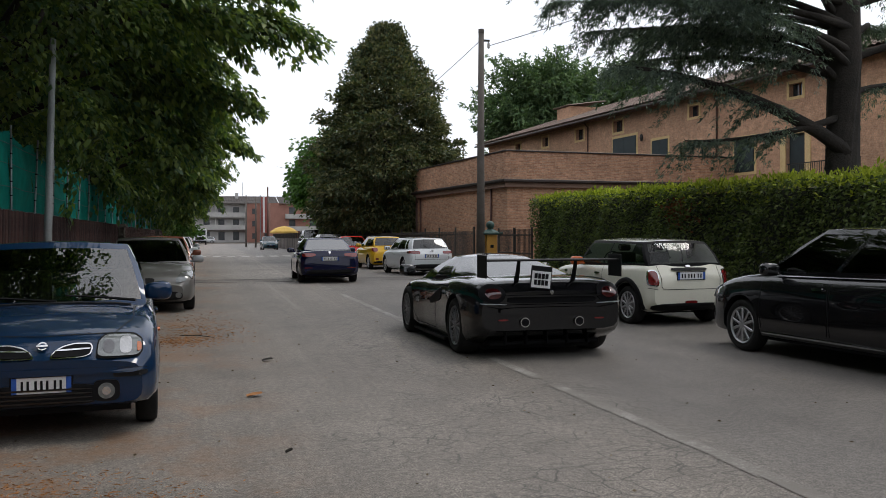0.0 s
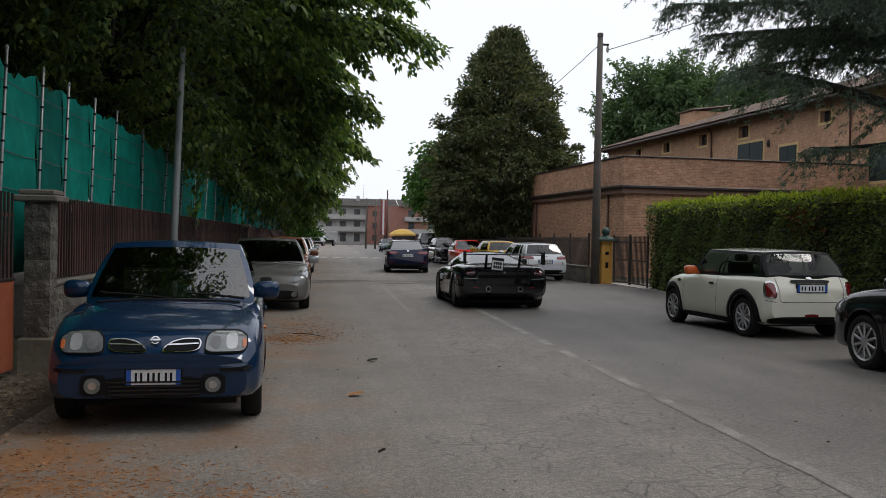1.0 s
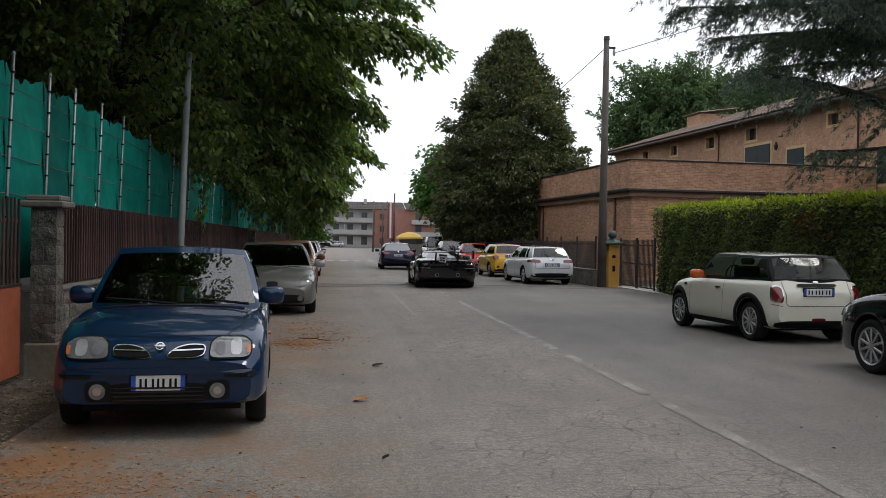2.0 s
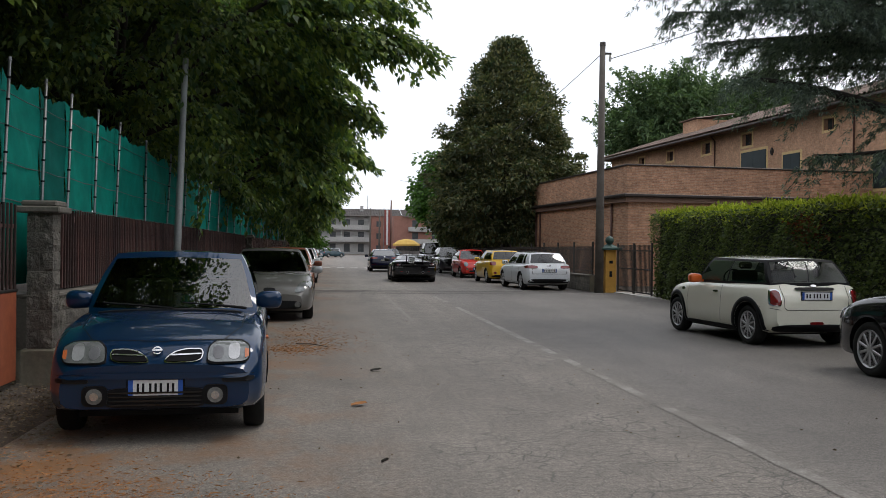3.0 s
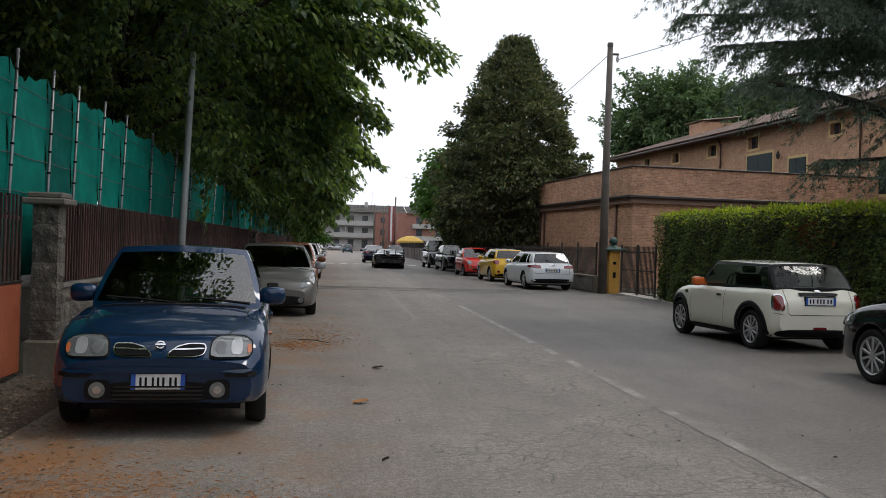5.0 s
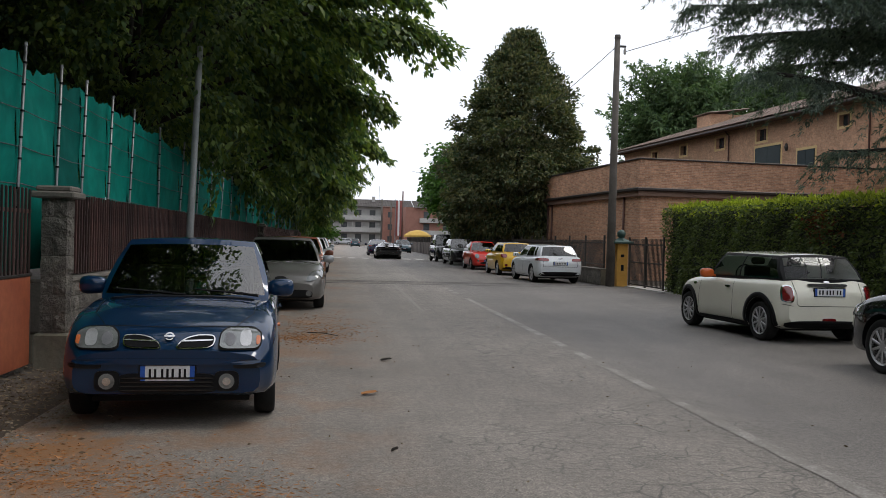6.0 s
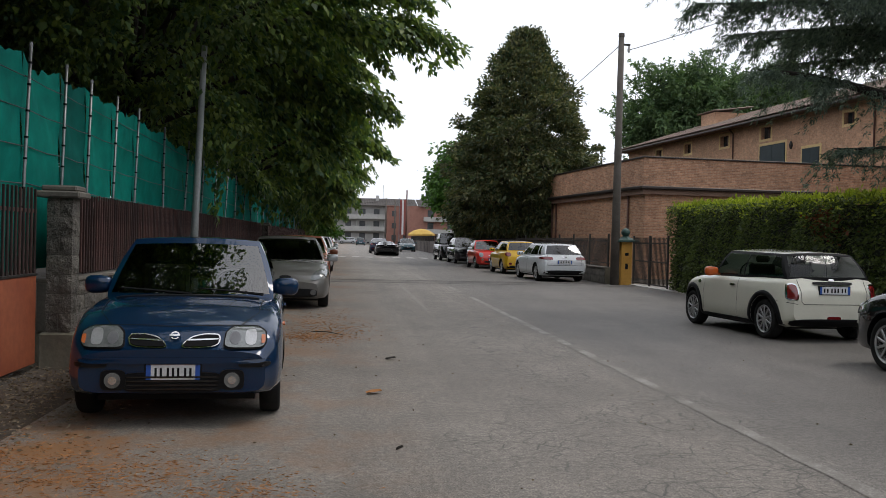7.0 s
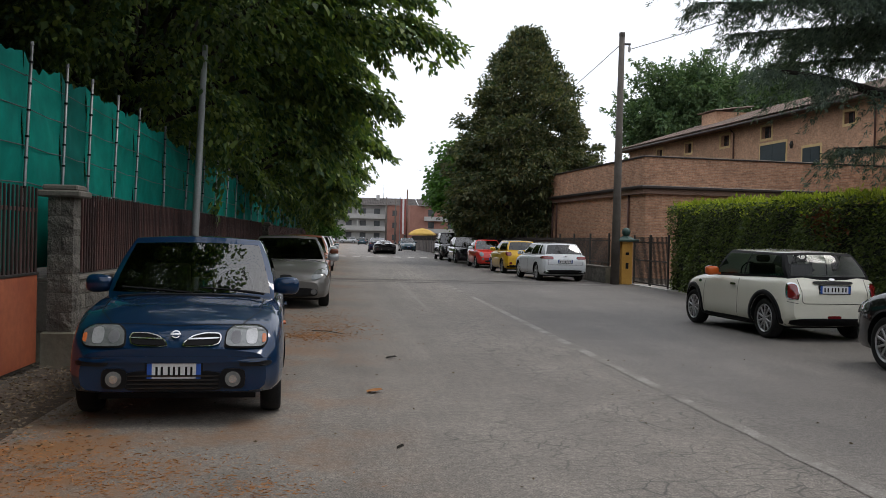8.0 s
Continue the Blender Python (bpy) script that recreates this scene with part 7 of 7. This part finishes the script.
# silver strips below the tail lights stand in for glossy highlights
su["decals"] += [("tail_light", "rear", oval(-0.72, 0.77, 0.18, 0.11, 24), SMOKED_LAMP, 0.03, "round red tail light", True), ("tail_light_ring", "rear", oval(-0.72, 0.77, 0.30, 0.22, 24), INK, 0.016, "", True),
                 ("bumper_bulge", "rear", oval(0.0, 0.575, 1.30, 0.075, 28, 4), P_BLACK, 0.045, "gloss black bumper", False), ("grille", "rear", oval(0.0, 0.70, 1.10, 0.075, 22, 5), INK, 0.016, "dark mesh grille", False), ("duck_tail", "rear", oval(0.0, 0.745, 1.20, 0.020, 22, 5), P_BLACK, 0.05, "", False), ("lower_lip", "rear", oval(0.0, 0.635, 1.30, 0.022, 22, 5), P_BLACK, 0.05, "", False), ("lamp_trim", "rear", [(-0.86, 0.655), (-0.56, 0.645), (-0.56, 0.655), (-0.86, 0.672)], P_SILVER, 0.03, "pale light strip", True), ("badge", "rear", oval(0.0, 0.80, 0.05, 0.09), CHROME, 0.014, "small chrome badge", False),
                 ("exhaust_ring", "rear", oval(-0.34, 0.44, 0.115, 0.115, 18), CHROME, 0.030, "round exhaust tip", True), ("exhaust_bore", "rear", oval(-0.34, 0.44, 0.090, 0.090, 16), INK, 0.038, "", True),
                 ("reflector", "rear", rect(-0.60, 0.47, 0.12, 0.02), RED_LAMP, 0.014, "", True), ("flank_intake", "left", [(-0.75, 0.62), (-0.15, 0.52), (-0.12, 0.60), (-0.70, 0.78)], INK, 0.010, "dark air intake", True),
                 ("headlight", "front", oval(0.66, 0.52, 0.2, 0.2), LAMP_GLASS, 0.02, "", True)]
su["strips"] += [("haunch_line", "left", [(-2.0, 0.80), (-1.2, 0.86), (-0.5, 0.74)], 0.014, P_BLACK, True), ("rear_seam", "rear", [(-0.80, 0.63), (-0.60, 0.60), (0.60, 0.60), (0.80, 0.63)], 0.012, INK, False), ("door_gap", "left", [(0.75, 0.80), (0.78, 0.40), (0.6, 0.22), (-0.45, 0.22), (-0.40, 0.84)], 0.010, INK, True)]
racer, rt = car("racing_car", su, pose(0, 0, 0), "low black racing sports car with a large rear wing", "")
wing = part("wing_blade", box(-0.83, 0.83, -2.36, -2.06, 1.150, 1.172, 0.008), BLACK_TRIM, racer, "wide black wing blade")
for s in (-1, 1):
    part("end_plate", box(s * 0.838 - 0.007, s * 0.838 + 0.007, -2.40, -2.06, 0.96, 1.225, 0.004), BLACK_TRIM, wing)
    part("wing_stay", tube([(s * 0.36, -2.05, 0.88), (s * 0.36, -2.12, 1.02), (s * 0.36, -2.16, 1.15)], [0.034, 0.028, 0.022], 6), BLACK_TRIM, wing)
part("splitter", box(-0.72, 0.72, 1.9, 2.30, 0.10, 0.125, 0.01), BLACK_TRIM, racer)
part("side_skirt", box(-0.915, -0.86, -0.85, 0.85, 0.09, 0.13, 0.008), BLACK_TRIM, racer)
part("side_skirt", box(0.86, 0.915, -0.85, 0.85, 0.09, 0.13, 0.008), BLACK_TRIM, racer)
part("diffuser", box(-0.70, 0.70, -2.08, -1.75, 0.15, 0.20, 0.01), INK, racer)
for k in range(5):
    part("diffuser_fin", box(-0.52 + k * 0.26 - 0.006, -0.52 + k * 0.26 + 0.006, -2.16, -1.95, 0.16, 0.29), INK, racer)
brd = part("trade_plate", box(-0.13, 0.13, -2.335, -2.325, 0.86, 1.12, 0.004), BLACK_TRIM, racer, "temporary plate hung askew", m=pose(-0.27, -0.05, -0.02, 0, 6, 0))
part("plate_face", box(-0.115, 0.115, -2.342, -2.336, 0.868, 1.06), PLATE_WHITE, brd)
for r in range(2):
    for k in range(4):
        part("character_bar", box(-0.088 + k * 0.045, -0.052 + k * 0.045, -2.348, -2.343, 0.898 + r * 0.075, 0.958 + r * 0.075), INK, brd)

tr_ = thing("truck", pose(0, 0, 0), "white lorry with a box body at the crossing", "truck")
part("cab", box(-1.15, 1.15, 2.2, 4.0, 0.7, 2.9, 0.12), P_WHITE, tr_, "white driver's cab")
part("windscreen", box(-1.0, 1.0, 3.98, 4.03, 1.7, 2.6, 0.02), WINDOW_GLASS, tr_)
part("grille", box(-0.8, 0.8, 3.98, 4.02, 0.9, 1.4, 0.02), BLACK_TRIM, tr_)
part("bumper", box(-1.15, 1.15, 3.9, 4.1, 0.45, 0.8, 0.03), BLACK_TRIM, tr_)
part("load_box", box(-1.2, 1.2, -3.8, 2.0, 1.1, 2.6, 0.02), P_SILVER, tr_, "pale load body")
part("chassis", box(-0.5, 0.5, -3.8, 3.6, 0.6, 1.1), BLACK_TRIM, tr_)
for y in (3.0, -2.2):
    for s in (-1, 1):
        wheel_parts(tr_, 0.48, 0.28, pose(s * 1.0, y, 0.48), DARK_ALLOY, 6, s)
second = copy_thing(plainc["dark"], pose(-30, 140, 0))
tagged(second, "dark teal hatchback turning at the crossing", "car", "moving cars")


# ---------------------------------------------------------------- movement
def course(table, ts):
    """Smooth places along a table of (t, x, y, heading)."""
    tab = np.array(table, float)
    out = []
    for col in (1, 2, 3):
        y = tab[:, col]
        d = np.gradient(y, tab[:, 0])
        vals = []
        for t in ts:
            k = int(min(max(np.searchsorted(tab[:, 0], t) - 1, 0), len(tab) - 2))
            t0, t1 = tab[k, 0], tab[k + 1, 0]
            s, h = (t - t0) / (t1 - t0), t1 - t0
            vals.append((2 * s ** 3 - 3 * s ** 2 + 1) * y[k] + (s ** 3 - 2 * s ** 2 + s) * h * d[k] + (3 * s ** 2 - 2 * s ** 3) * y[k + 1] + (s ** 3 - s ** 2) * h * d[k + 1])
        out.append(vals)
    return np.array(out).T


RACER = [(0, 3.52, 12.15, 0.4), (0.3, 3.52, 14.58, 0.5), (0.6, 3.50, 17.00, 0.5), (1.2, 3.37, 22.8, 0.6), (1.7, 3.34, 27.8, 0.3), (2.8, 3.34, 39.3, 0.2), (3.2, 3.32, 43.4, 0.2), (4.0, 3.28, 50.5, 0.2), (4.7, 3.12, 55.9, 0.4), (5.8, 3.05, 67.0, 0.4), (6.4, 3.0, 72.2, 0.4), (7.2, 2.95, 77.6, 0.3), (8.0, 2.90, 81.0, 0.3)]
SEDAN = [(0, 3.36, 30.0, -1.5), (0.3, 3.27, 33.0, -2.0), (0.6, 3.22, 36.2, -2.2), (1.2, 3.18, 42.6, -1.8), (1.7, 3.10, 47.0, -1.0), (2.8, 3.0, 57.0, 0), (4.0, 2.90, 67.0, 0), (4.7, 2.85, 72.5, 0), (5.8, 2.75, 80.0, 0), (7.2, 2.65, 87.5, 0), (8.0, 2.60, 90.5, 0)]
TRUCK = [(0, -1.6, 172, 180), (0.6, -1.0, 163, 176), (1.2, -1.6, 155, 150), (1.7, -3.6, 151, 120), (2.8, -10.0, 147, 98), (5.0, -32.0, 145, 92), (8.0, -60.0, 145, 92)]
SECOND = [(0, -24.0, 136, -88), (1.7, -8.0, 138, -82), (2.8, -1.2, 142, -60), (4.0, 1.3, 150, -12), (4.7, 1.5, 154, 0), (5.8, 1.7, 162, -2), (8.0, 2.3, 175, -2)]


def motions():
    steps = [k / 10 for k in range(81)]
    for thing_, table in ((racer, RACER), (sedan, SEDAN), (tr_, TRUCK), (second, SECOND)):
        walk(thing_, [(t, pose(x, y, 0, 0, 0, a)) for t, (x, y, a) in zip(steps, course(table, steps))])
    fine = [k / 30 for k in range(241)]
    for thing_, table, r in ((racer, RACER, 0.345), (sedan, SEDAN, 0.335)):
        ys = course(table, fine)[:, 1]
        for w in [o for o in thing_.children if o.name.split(".")[0] == "wheel"]:
            p = w.matrix_basis.translation.copy()
            walk(w, [(t, pose(p.x, p.y, p.z, -math.degrees((y - ys[0]) / r) % 360, 0, 0)) for t, y in zip(fine, ys)])


motions()
